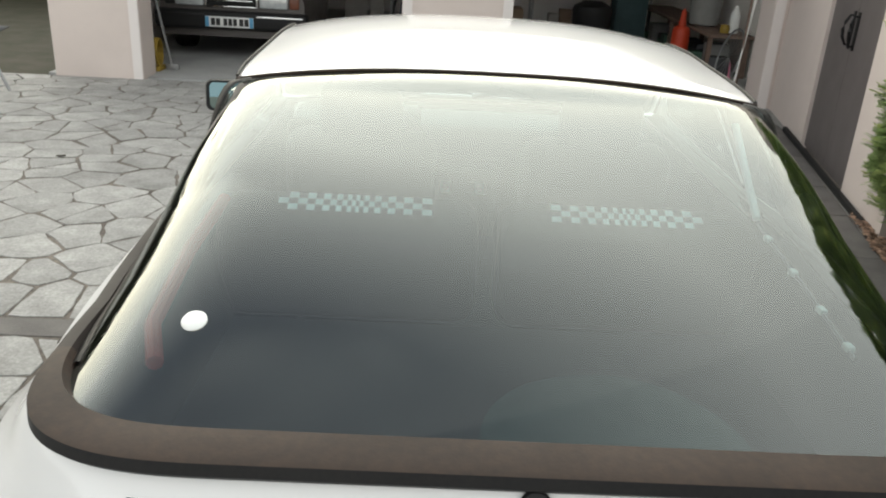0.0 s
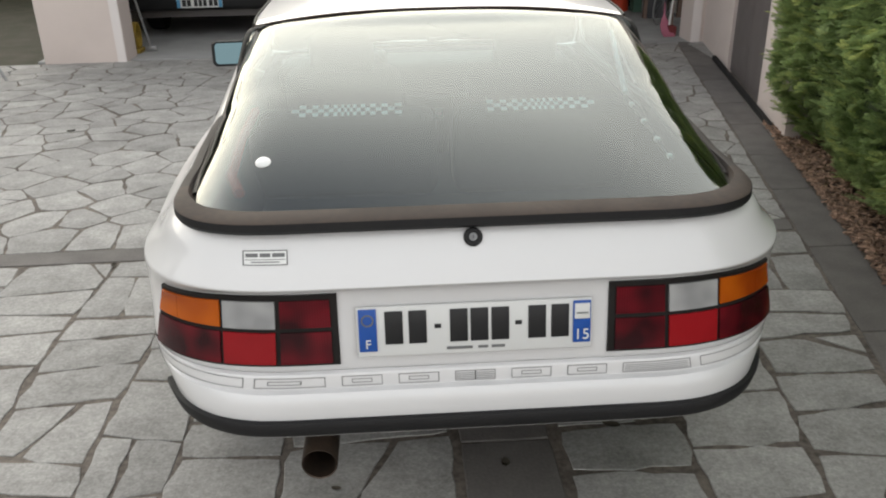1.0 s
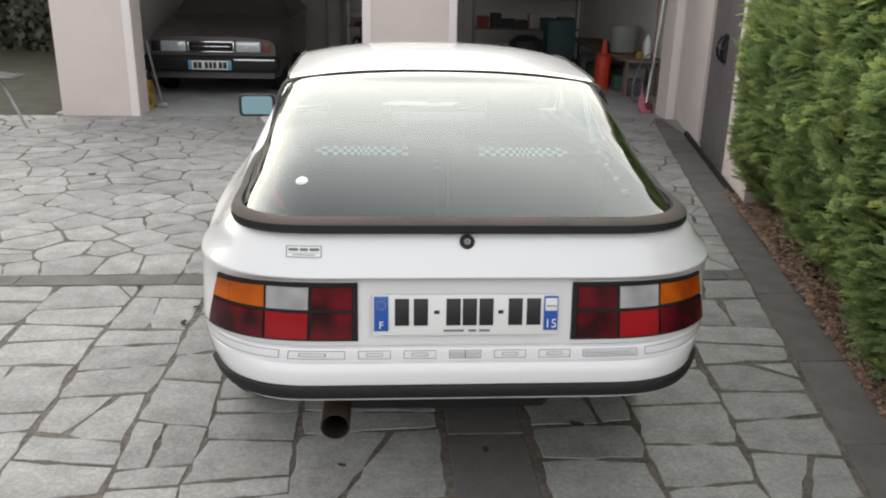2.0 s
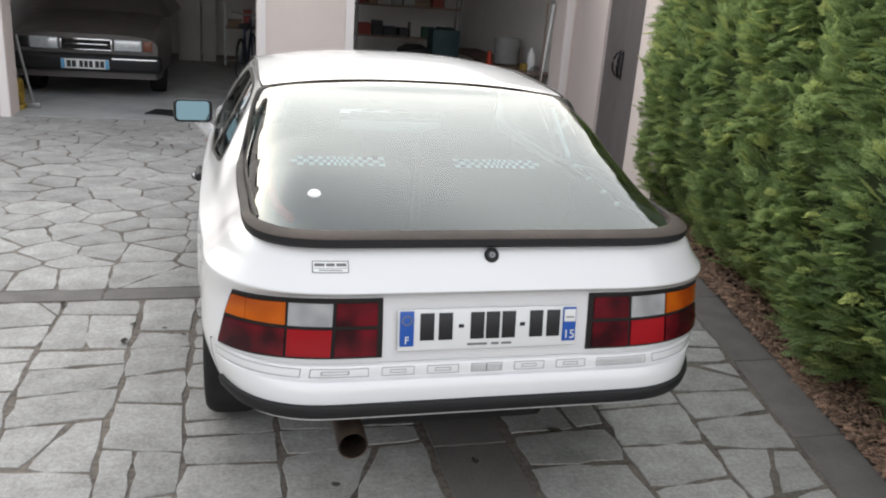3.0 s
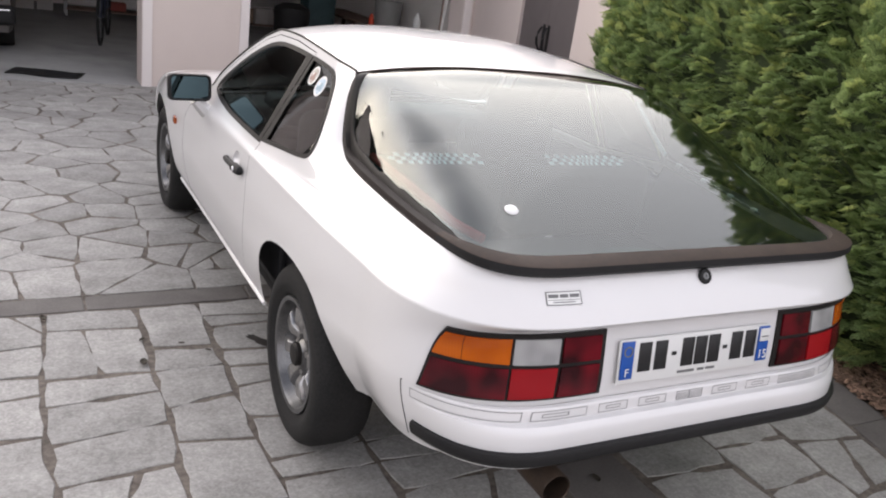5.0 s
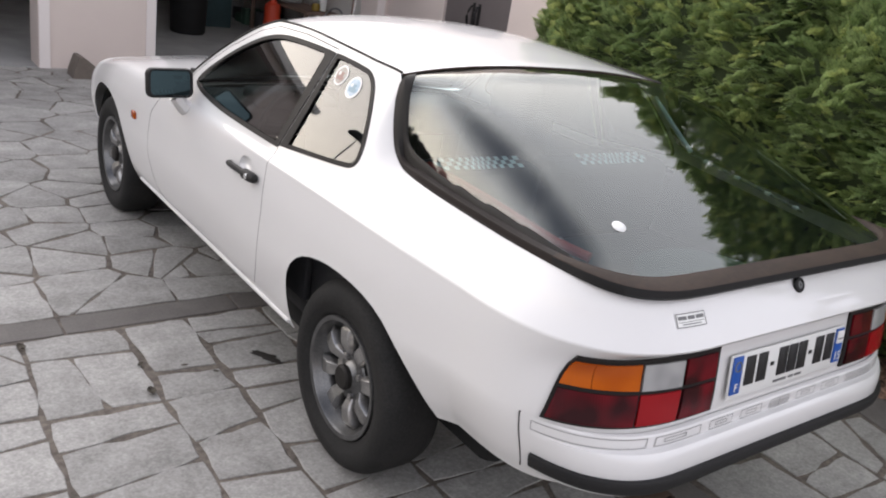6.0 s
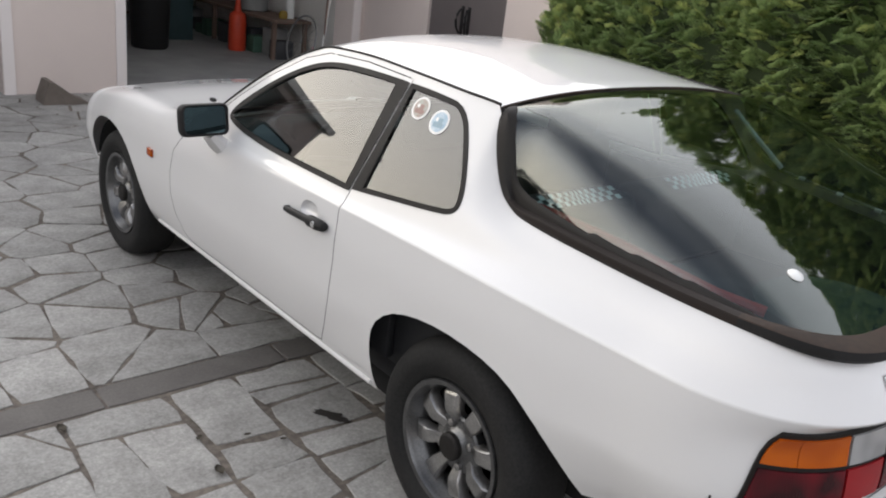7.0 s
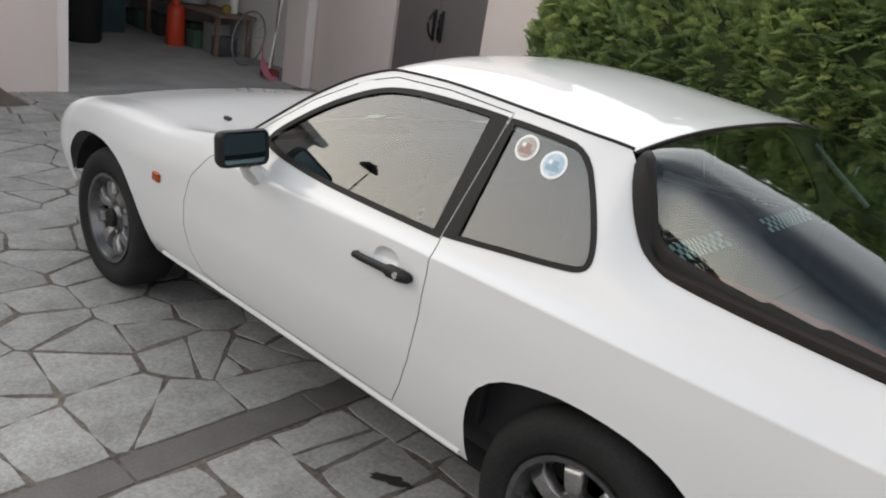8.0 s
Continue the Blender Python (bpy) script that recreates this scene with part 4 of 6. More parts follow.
def bar2(bm, x0, z0, x1, z1, y0, y1):
    box(bm, ((x0 + x1) / 2, (y0 + y1) / 2, (z0 + z1) / 2), (abs(x1 - x0), abs(y1 - y0), abs(z1 - z0)))


# number plate: blue ends, white field and plain dark bars
plate = new("number_plate"); plate.parent = car
plate["label"] = "white rear number plate with blue ends"
plate.matrix_world = pose(0, -0.042, 0.711, -8, 0, 0)
bm = bmesh.new(); box(bm, (0, 0, -0.003), (0.528, 0.006, 0.118), 0.003); part("plate_base", bm, PLATE, plate)
bm = bmesh.new(); box(bm, (-0.239, -0.005, 0.002), (0.040, 0.004, 0.100), 0.001); part("blue_band", bm, BLUE, plate, "blue country band")
bm = bmesh.new(); box(bm, (0.241, -0.005, 0.002), (0.040, 0.004, 0.100), 0.001); part("blue_band", bm, BLUE, plate, "blue region band")
bm = bmesh.new(); box(bm, (0.241, -0.0085, 0.028), (0.034, 0.003, 0.036), 0.0005); part("white_square", bm, PLATE, plate)
bm = bmesh.new(); lathe(bm, [(0.011, 0), (0.014, 0), (0.014, 0.002), (0.011, 0.002)], 20, Matrix.Translation((-0.239, -0.007, 0.026)) @ Matrix.Rotation(radians(90), 4, 'X'), True); part("ring_mark", bm, GREYINK, plate)
bm = bmesh.new(); box(bm, (0.241, -0.0105, 0.024), (0.026, 0.002, 0.003)); part("grey_mark", bm, GREYINK, plate)
for x, w in ((-0.181, 0.040), (-0.128, 0.040), (-0.036, 0.040), (0.010, 0.040), (0.057, 0.040), (0.140, 0.040), (0.192, 0.040)):
    bm = bmesh.new(); box(bm, (x, -0.0045, 0.006), (w, 0.003, 0.078), 0.001); part("dark_bar", bm, INK, plate)
for x in (-0.083, 0.098):
    bm = bmesh.new(); box(bm, (x, -0.0045, 0.006), (0.015, 0.003, 0.010), 0.001); part("dark_bar", bm, INK, plate)
for x, w in ((-0.035, 0.058), (0.018, 0.022), (0.052, 0.030)):
    bm = bmesh.new(); box(bm, (x, -0.0045, -0.048), (w, 0.002, 0.006)); part("fine_bar", bm, GREYINK, plate)


def glyph(name, text, size, x, y, z, material, parent):
    """A word in the built-in font, turned into a mesh that faces the rear."""
    cu = bpy.data.curves.new(name, 'FONT')
    cu.body, cu.size, cu.extrude, cu.align_x = text, size, 0.0006, 'CENTER'
    tmp = new(name, cu)
    dg = bpy.context.evaluated_depsgraph_get()
    me = bpy.data.meshes.new_from_object(tmp.evaluated_get(dg))
    bpy.data.objects.remove(tmp)
    me.materials.append(material)
    ob = new(name, me)
    ob.parent = parent
    ob.matrix_basis = pose(x, y, z, 90, 0, 0)
    return ob


glyph("country_letter", "F", 0.030, -0.239, -0.0080, -0.040, PLATE, plate)
glyph("region_number", "15", 0.036, 0.241, -0.0080, -0.040, PLATE, plate)

# lock
LOCKM = Matrix.Translation((0, -0.002, 0.911)) @ Matrix.Rotation(radians(62), 4, 'X')
bm = bmesh.new(); lathe(bm, [(0.009, 0.0), (0.0205, 0.0), (0.021, 0.005), (0.018, 0.009), (0.012, 0.010), (0.010, 0.006)], 28, LOCKM, True); lock = part("hatch_lock", bm, RUBBER, car, "round hatch lock with a black ring")
bm = bmesh.new(); lathe(bm, [(0.0105, 0.0), (0.0105, 0.007), (0.009, 0.0085), (0.0, 0.0085)], 24, LOCKM); barrel = part("barrel", bm, ALLOY, lock)
bm = bmesh.new(); box(bm, (0, 0, 0.0090), (0.002, 0.008, 0.002), 0, LOCKM); part("key_slot", bm, INK, barrel)

# dealer label on the hatch panel, plain bars
def panel_patch(x0, x1, z0, z1, off):
    """A thin rectangle laid square on the rear panel, left half."""
    bm = bmesh.new()
    rows = []
    for j in range(3):
        z = z0 + (z1 - z0) * j / 2
        row = []
        for i in range(7):
            x = x0 + (x1 - x0) * i / 6
            v = v_at(u_rear(x, 5.4), z)
            u = u_rear(x, v)
            row.append(skin(u, v) + skin_n(u, v) * off)
        rows.append(row)
    grid(bm, rows)
    return bm


LX0, LX1 = 0.498, 0.402
lab = part("sticker", panel_patch(LX0, LX1, 0.873, 0.902, 0.0012), WHITEPLASTIC, car, "small white label with grey bars")
for z0, z1, m, a, b in ((0.8995, 0.9010, INK, 0.0, 1.0), (0.8735, 0.8750, INK, 0.0, 1.0), (0.8885, 0.8955, GREYINK, 0.06, 0.34), (0.8885, 0.8955, GREYINK, 0.38, 0.62), (0.8885, 0.8955, GREYINK, 0.66, 0.94), (0.8835, 0.8845, INK, 0.05, 0.95), (0.8785, 0.8805, GREYINK, 0.18, 0.82)):
    part("print_bar", panel_patch(LX0 + (LX1 - LX0) * a, LX0 + (LX1 - LX0) * b, z0, z1, 0.0022), m, lab)
for a in (0.0, 0.98):
    part("print_bar", panel_patch(LX0 + (LX1 - LX0) * a, LX0 + (LX1 - LX0) * (a + 0.02), 0.8735, 0.901, 0.0022), INK, lab)

# outlined blocks along the bumper
def strip_ring(ua, ub, z0, z1, sg=1, full=False):
    """A thin grey outline, or a filled bar, on the bumper's upper strip, following its curve."""
    t = 0.0017

    def at(u, z):
        p = bump_pt(u, 2, 0.0012).lerp(bump_pt(u, 3, 0.0012), (0.604 - z) / 0.027)
        return Vector((p.x * sg, p.y, p.z))
    bm = bmesh.new()
    n = 10
    us_ = [ua + (ub - ua) * i / n for i in range(n + 1)]
    if full:
        grid(bm, [[at(u, z0) for u in us_], [at(u, z1) for u in us_]])
        return bm
    out = [at(u, z0) for u in us_] + [at(u, z1) for u in us_[::-1]]
    ins = [min(max(u, ua + t), ub - t) for u in us_]
    inn = [at(u, z0 + t) for u in ins] + [at(u, z1 - t) for u in ins[::-1]]
    a = [bm.verts.new(p) for p in out]
    b = [bm.verts.new(p) for p in inn]
    for i in range(len(a)):
        j = (i + 1) % len(a)
        bm.faces.new((a[i], a[j], b[j], b[i]))
    return bm


def block(ua, ub, z0, z1, inner, sg=1):
    part("outline_block", strip_ring(ua, ub, z0, z1, sg), GREYINK, bumper)
    w, h = ub - ua, z1 - z0
    if inner == 1:
        part("inner_outline", strip_ring(ua + w * 0.25, ub - w * 0.25, z0 + h * 0.3, z0 + h * 0.7, sg), GREYINK, bumper)
    for i in range(4 if inner == 3 else 0):
        z = z0 + h * (0.16 + 0.18 * i)
        part("fine_line", strip_ring(ua + w * 0.06, ub - w * 0.06, z, z + 0.0014, sg, True), GREYINK, bumper)


f = lambda x: (U0 + x) if x <= CX else -LC + (x - CX) * 1.02
for i, kind_ in enumerate((1, 1, 1, 3, 1, 1, 3)):
    xc = -0.387 + 0.129 * i
    sg, ax = (1 if xc < 0 else -1), abs(xc)
    if ax < 0.01:
        for sgn in (1, -1):
            block(U0, U0 + 0.046, 0.5785, 0.6035, 3, sgn)
    else:
        block(f(ax - 0.046), f(ax + 0.046), 0.5785, 0.6035, kind_, sg)
for sg in (1, -1):
    block(-LC + 0.105, -0.215, 0.5785, 0.6035, 0, sg)

# exhaust
bm = bmesh.new()
pm = Matrix.Translation((-0.374, -0.045, 0.352)) @ Matrix.Rotation(radians(90), 4, 'X')
lathe(bm, [(0.038, -0.24), (0.0435, -0.24), (0.0435, -0.002), (0.042, 0.0), (0.0395, -0.002), (0.0395, -0.20)], 32, pm, True)
ex = part("tail_pipe", bm, RUST, car, "rusty round tail pipe")
# dark disc across the bore stands for the shade inside the pipe
bm = bmesh.new(); lathe(bm, [(0.0385, -0.10), (0.0, -0.10)], 24, pm); part("bore_shade", bm, DARK, ex)

# door handles
for sg in (1, -1):
    a, na = on_skin(1.495, 0.752)
    b, nb = on_skin(1.712, 0.744)
    fl = lambda p: Vector((p.x * sg, p.y, p.z))
    bm = bmesh.new()
    n_ = (na + nb).normalized()
    tube(bm, [fl(a + na * 0.004), fl(a + na * 0.012), fl(a.lerp(b, 0.12) + n_ * 0.015), fl(a.lerp(b, 0.32) + n_ * 0.016), fl(a.lerp(b, 0.40) + n_ * 0.017), fl(a.lerp(b, 0.90) + n_ * 0.017), fl(b + nb * 0.014), fl(b + nb * 0.004)],
         [0.012, 0.016, 0.019, 0.019, 0.012, 0.011, 0.011, 0.010], 12)
    hd = part("door_handle", bm, RUBBER, car, "black pull handle")
    bm = bmesh.new(); c = fl(a.lerp(b, 0.14) + n_ * 0.032)
    lathe(bm, [(0.010, -0.006), (0.010, 0.003), (0.0, 0.004)], 20, Matrix.Translation(c) @ Matrix.Rotation(radians(-90 * sg), 4, 'Y'))
    part("key_barrel", bm, CHROME, hd)
    # cup sunk into the door skin above the bar
    bm = bmesh.new()
    cy, cz = sum(q[0] for q in CUP) / len(CUP), sum(q[1] for q in CUP) / len(CUP)
    rows = []
    for k, dep in ((1.03, -0.0005), (0.97, -0.004), (0.86, -0.011), (0.62, -0.016), (0.30, -0.018), (0.02, -0.018)):
        row = []
        for y, z in CUP:
            p, n = on_skin(cy + (y - cy) * k, cz + (z - cz) * k)
            row.append(fl(p + n * dep))
        rows.append(row)
    grid(bm, rows, True)
    part("finger_cup", bm, PAINT, hd)
    # side indicator
    p, n = on_skin(2.863, 0.630)
    bm = bmesh.new(); box(bm, (0, 0, 0), (0.020, 0.048, 0.034), 0.005, Matrix.Translation(fl(p + n * 0.002)) @ Matrix.Rotation(radians(4 * sg), 4, 'X'))
    part("side_indicator", bm, AMBER, car, "orange side indicator")
    # sill strip
    bm = bmesh.new()
    tube(bm, [fl(on_skin(1.26 + 1.60 * i / 30, 0.318)[0] + Vector((-0.002, 0, 0))) for i in range(31)], 0.008, 8)
    part("sill", bm, PAINT, car)

# mirror on the driver's door
bm = bmesh.new()
def rounded(w, h, r, n=5):
    o = []
    for cx, cy, a0 in ((w / 2 - r, h / 2 - r, 0), (-w / 2 + r, h / 2 - r, 90), (-w / 2 + r, -h / 2 + r, 180), (w / 2 - r, -h / 2 + r, 270)):
        o += [(cx + r * math.cos(radians(a0 + 90 * k / n)), cy + r * math.sin(radians(a0 + 90 * k / n))) for k in range(n + 1)]
    return o
MM = pose(-0.900, 2.225, 0.918, 82, 0, 4)
rows = []
for z, sc in ((0.004, 0.84), (0.011, 0.88), (0.011, 0.94), (0.004, 0.99), (-0.014, 1.0), (-0.034, 0.93), (-0.050, 0.76), (-0.057, 0.4)):
    rows.append([MM @ Vector((x, y, z)) for x, y in rounded(0.188 * sc, 0.116 * sc, 0.024 * sc)])
g = grid(bm, rows, True); bm.faces.new(g[-1])
mir = part("door_mirror", bm, RUBBER, car, "black rectangular door mirror")
bm = bmesh.new()
f = [bm.verts.new(MM @ Vector((x, y, 0.0045))) for x, y in rounded(0.160, 0.094, 0.016)]
bm.faces.new(f)
part("mirror_glass", bm, MIRROR, mir, "bluish mirror glass")
bm = bmesh.new()
tube(bm, [(-0.79, 2.275, 0.795), (-0.825, 2.262, 0.815), (-0.872, 2.250, 0.865)], [0.050, 0.046, 0.036], 8, False, 0.75)
part("mirror_foot", bm, PAINT, mir, "white mirror foot")

# wash nozzles
for sg in (1, -1):
    bm = bmesh.new(); box(bm, (-sg * 0.60, 2.80, 0.862), (0.022, 0.035, 0.016), 0.006); part("wash_nozzle", bm, RUBBER, car)
# wipers
for x0, x1 in ((-0.55, 0.02), (0.02, 0.55)):
    bm = bmesh.new(); tube(bm, [(x0, 2.62, 0.885), (x0 + 0.1, 2.66, 0.885), (x1, 2.70, 0.880)], 0.007, 6); part("wiper", bm, RUBBER, car)

# white knob and round stickers
def hatch_n(y, s):
    a = hatch_pt(y + 0.01, s) - hatch_pt(y - 0.01, s)
    b = hatch_pt(y, s + 0.01) - hatch_pt(y, s - 0.01)
    n = b.cross(a)
    return n.normalized() if n.z > 0 else -n.normalized()
c = hatch_pt(0.229, -0.475 / 0.648); n = hatch_n(0.229, -0.475 / 0.648)
bm = bmesh.new(); lathe(bm, [(0.0185, 0.0), (0.0185, 0.002), (0.015, 0.006), (0.008, 0.0085), (0.0, 0.009)], 28, Matrix.Translation(c) @ n.to_track_quat('Z', 'Y').to_matrix().to_4x4())
part("aerial_knob", bm, WHITEPLASTIC, hatch, "white round knob on the glass")
STICKA = mat("sticker_green", (0.42, 0.52, 0.46), 0.4, vary=1.0, scale=30, color2=(0.30, 0.12, 0.10))
STICKB = mat("sticker_blue", (0.60, 0.65, 0.68), 0.4, vary=0.9, scale=40, color2=(0.12, 0.30, 0.45))
STICKRED = mat("sticker_red", (0.34, 0.21, 0.18), 0.4, vary=0.6, scale=60)
STICKSKY = mat("sticker_sky", (0.27, 0.39, 0.47), 0.4, vary=0.6, scale=60)
for y, z, r, m in ((1.338, 1.148, 0.036, STICKA), (1.240, 1.130, 0.038, STICKB)):
    p, n = on_skin(y, z)
    q = Matrix.Translation(p + n * -0.003) @ n.to_track_quat('Z', 'Y').to_matrix().to_4x4()
    bm = bmesh.new(); lathe(bm, [(r, 0), (r, 0.0010), (0, 0.0010)], 32, q); stk = part("sticker", bm, WHITEPLASTIC, car, "round pale club sticker")
    bm = bmesh.new(); lathe(bm, [(r * 0.80, 0.0012), (r * 0.80, 0.0016), (0, 0.0016)], 32, q); part("sticker_print", bm, m, stk)
    ink = STICKRED if m is STICKA else STICKSKY
    for k, (dx, dy, w, h) in enumerate(((0.0, -0.010, 0.040, 0.014), (0.004, 0.004, 0.018, 0.016), (-0.012, 0.006, 0.010, 0.010))):
        bm = bmesh.new(); box(bm, (dx, dy, 0.0019), (w, h, 0.0006), 0, q); part("print_patch", bm, ink if k < 2 else WHITEPLASTIC, stk)

# ---- cabin seen through the glass ----
CHECK = mat("pale_check", (0.86, 0.88, 0.86), 0.8, vary=0.3, scale=30)
REDTRIM = mat("red_edge", (0.40, 0.05, 0.04), 0.7, vary=0.5, scale=20)
bm = bmesh.new()
grid(bm, [[(-0.62, 0.16, 0.90), (-0.60, 0.16, 0.70), (0.60, 0.16, 0.70), (0.62, 0.16, 0.90)], [(-0.68, 0.95, 0.945), (-0.60, 0.95, 0.66), (0.60, 0.95, 0.66), (0.68, 0.95, 0.945)]])
part("luggage_floor", bm, INTER, car)
bm = bmesh.new(); box(bm, (0, 0.15, 0.74), (1.22, 0.05, 0.14), 0.02); part("luggage_sill", bm, INTER, car)
for sg in (1, -1):
    bm = bmesh.new()
    box(bm, (sg * 0.335, 1.03, 0.795), (0.62, 0.17, 0.29), 0.05, None, 4)
    seat = part("rear_seat_back", bm, INTER, car)
    nx = 22
    ws = [0.55 + 1.1 * abs((k + 0.5) / nx * 2 - 1) for k in range(nx)]
    tot = sum(ws)
    bm = bmesh.new()
    x = 0.138
    for k in range(nx):
        w = 0.354 * ws[k] / tot
        for j in range(3):
            if (k + j) % 2 == 0:
                y0, z0 = 0.945 + 0.017 * j, 0.942 + 0.008 * j
                bm.faces.new([bm.verts.new((sg * xx, yy, zz)) for xx, yy, zz in ((x, y0, z0), (x + w, y0, z0), (x + w, y0 + 0.017, z0 + 0.008), (x, y0 + 0.017, z0 + 0.008))])
        x += w
    part("check_band", bm, CHECK, seat, "pale checked cloth band")
    bm = bmesh.new(); box(bm, (sg * 0.36, 1.62, 0.66), (0.46, 0.16, 0.62), 0.07, Matrix.Translation((0, 0, 0)), 4); box(bm, (sg * 0.36, 1.60, 1.02), (0.25, 0.09, 0.16), 0.04, None, 4)
    box(bm, (sg * 0.36, 1.86, 0.44), (0.48, 0.50, 0.16), 0.06, None, 4)
    part("front_seat", bm, INTER, car)
    if sg > 0:
        bm = bmesh.new(); tube(bm, [(0.55, 1.035, 1.168), (0.55, 0.92, 1.088), (0.55, 0.815, 1.018)], 0.009, 8); part("hatch_strut", bm, mat("strut_grey", (0.75, 0.80, 0.78), 0.5, vary=0.3, scale=20), car, "pale gas strut")
    if sg < 0:
        bm = bmesh.new(); tube(bm, [(-0.590, 0.87, 0.985), (-0.588, 0.60, 0.977), (-0.575, 0.34, 0.955), (-0.54, 0.24, 0.945)], 0.013, 8)
        part("luggage_rail", bm, REDTRIM, car, "dull red edge of the luggage cover")
    else:
        bm = bmesh.new(); tube(bm, [(0.55, 0.80, 1.010), (0.55, 0.52, 0.978), (0.545, 0.33, 0.955)], 0.004, 6)
        rail = part("luggage_rail", bm, GREYINK, car, "pale edge of the luggage cover")
        for yy in (0.735, 0.60, 0.47, 0.36):
            bm = bmesh.new(); box(bm, (0.548, yy, 0.976 + (yy - 0.5) * 0.115), (0.014, 0.022, 0.012), 0.003); part("clip", bm, WHITEPLASTIC, rail)
    # door cards and side trim panels
    bm = bmesh.new(); box(bm, (sg * 0.735, 1.9, 0.62), (0.03, 1.3, 0.46), 0.01); part("door_card", bm, INTER, car)
    bm = bmesh.new(); box(bm, (sg * 0.70, 1.18, 0.62), (0.04, 0.5, 0.50), 0.01); part("side_trim", bm, INTER, car)
bm = bmesh.new(); box(bm, (0, 2.42, 0.76), (1.42, 0.34, 0.16), 0.05, None, 3); dash = part("dashboard", bm, INTER, car)
# centre console with two small pale-framed gauges
bm = bmesh.new(); box(bm, (0, 2.30, 0.54), (0.24, 0.18, 0.30), 0.02, None, 3); console = part("centre_console", bm, INTER, car)
for gx in (-0.083, 0.048):
    bm = bmesh.new(); box(bm, (gx, 2.206, 0.611), (0.040, 0.006, 0.046), 0.002); gauge = part("gauge", bm, CHECK, console, "small square gauge with a pale frame")
    bm = bmesh.new(); lathe(bm, [(0.013, 0.0), (0.013, 0.003), (0.0, 0.003)], 20, Matrix.Translation((gx, 2.203, 0.611)) @ Matrix.Rotation(radians(90), 4, 'X')); part("dial", bm, GREYINK, gauge)
bm = bmesh.new(); box(bm, (-0.36, 2.32, 0.85), (0.34, 0.16, 0.08), 0.03, None, 3); part("instrument_hood", bm, INTER, dash)
bm = bmesh.new(); SW = Matrix.Translation((-0.36, 2.12, 0.78)) @ Matrix.Rotation(radians(-68), 4, 'X')
tube(bm, [SW @ Vector((0.19 * math.cos(2 * math.pi * k / 32), 0.19 * math.sin(2 * math.pi * k / 32), 0)) for k in range(32)], 0.013, 8, True)
for a in (0, 180):
    tube(bm, [SW @ Vector((0.19 * math.cos(radians(a)), 0.19 * math.sin(radians(a)), 0)), SW @ Vector((0, 0, -0.03))], 0.012, 6)
part("steering_wheel", bm, INTER, car)
bm = bmesh.new(); box(bm, (0.0, 2.02, 1.145), (0.24, 0.03, 0.06), 0.012, None, 3); tube(bm, [(0, 2.03, 1.15), (0, 2.07, 1.20)], 0.007, 6); part("inner_mirror", bm, INTER, car)
bm = bmesh.new()
lathe(bm, [(0.24, 0.70), (0.24, 0.775), (0.20, 0.80), (0.10, 0.815), (0.0, 0.818)], 40, Matrix.Translation((0.20, 0.37, -0.035))); part("spare_wheel_cover", bm, mat("teal_cloth", (0.05, 0.075, 0.07), 0.9, vary=0.4, scale=20), car)
bm = bmesh.new(); box(bm, (0, 1.9, 0.34), (1.40, 1.6, 0.10), 0.02); part("cabin_floor", bm, INTER, car)
bm = bmesh.new()
grid(bm, [[roof_pt(1.06 + 0.85 * i / 10, -0.93 + 1.86 * j / 14) - Vector((0, 0, 0.022)) for j in range(15)] for i in range(11)])
part("headlining", bm, mat("grey_cloth", (0.20, 0.20, 0.20), 0.9, vary=0.2, scale=20), car)

# ---- bark bed, hedge ----
BANDIN = lambda y: 1.375 + 0.227 * y if y < 1.4 else 1.396 + 0.212 * y
rng = random.Random(7)
bm = bmesh.new()
rows = []
for i in range(31):
    y = -4 + 8.2 * i / 30
    x0 = BANDIN(y) + 0.24
    rows.append([(x0 + 3.0 * j / 14, y, -0.015 + 0.035 * noise.noise((x0 + j * 0.3, y * 2, 0)) + (0.02 if 0 < j else -0.005)) for j in range(15)])
grid(bm, rows)
single("bark_bed", bm, SOIL, "dark soil bed under the hedge", "bed", None, "structure")
V, F = [], []
for _ in range(15000):
    y = rng.uniform(-2.2, 3.9)
    x = BANDIN(y) + 0.235 + rng.random() ** 1.5 * 0.75
    z = 0.012 + rng.random() * 0.022 + 0.02 * noise.noise((x * 2, y * 2, 3))
    a, L, w = rng.uniform(0, 6.28), rng.uniform(0.008, 0.030), rng.uniform(0.004, 0.012)
    ca, sa, tl = math.cos(a), math.sin(a), rng.uniform(-0.35, 0.35)
    i = len(V)
    V += [(x + ca * L - sa * w, y + sa * L + ca * w, z + L * tl), (x - ca * L - sa * w, y - sa * L + ca * w, z - L * tl), (x - ca * L * 0.8 + sa * w, y - sa * L * 0.8 - ca * w, z - L * tl), (x + ca * L * 0.9 + sa * w * 0.6, y + sa * L * 0.9 - ca * w * 0.6, z + L * tl + 0.004), (x, y, z + 0.008)]
    F += [(i, i + 1, i + 4), (i + 1, i + 2, i + 4), (i + 2, i + 3, i + 4), (i + 3, i, i + 4)]
me = bpy.data.meshes.new("bark_chips"); me.from_pydata(V, [], F); me.materials.append(BARK)
tagged(new("bark_chips", me), "reddish brown bark chips and dry leaves", "mulch", "", "stuff")

HY0, HY1, HTOP = -0.75, 3.72, 2.24


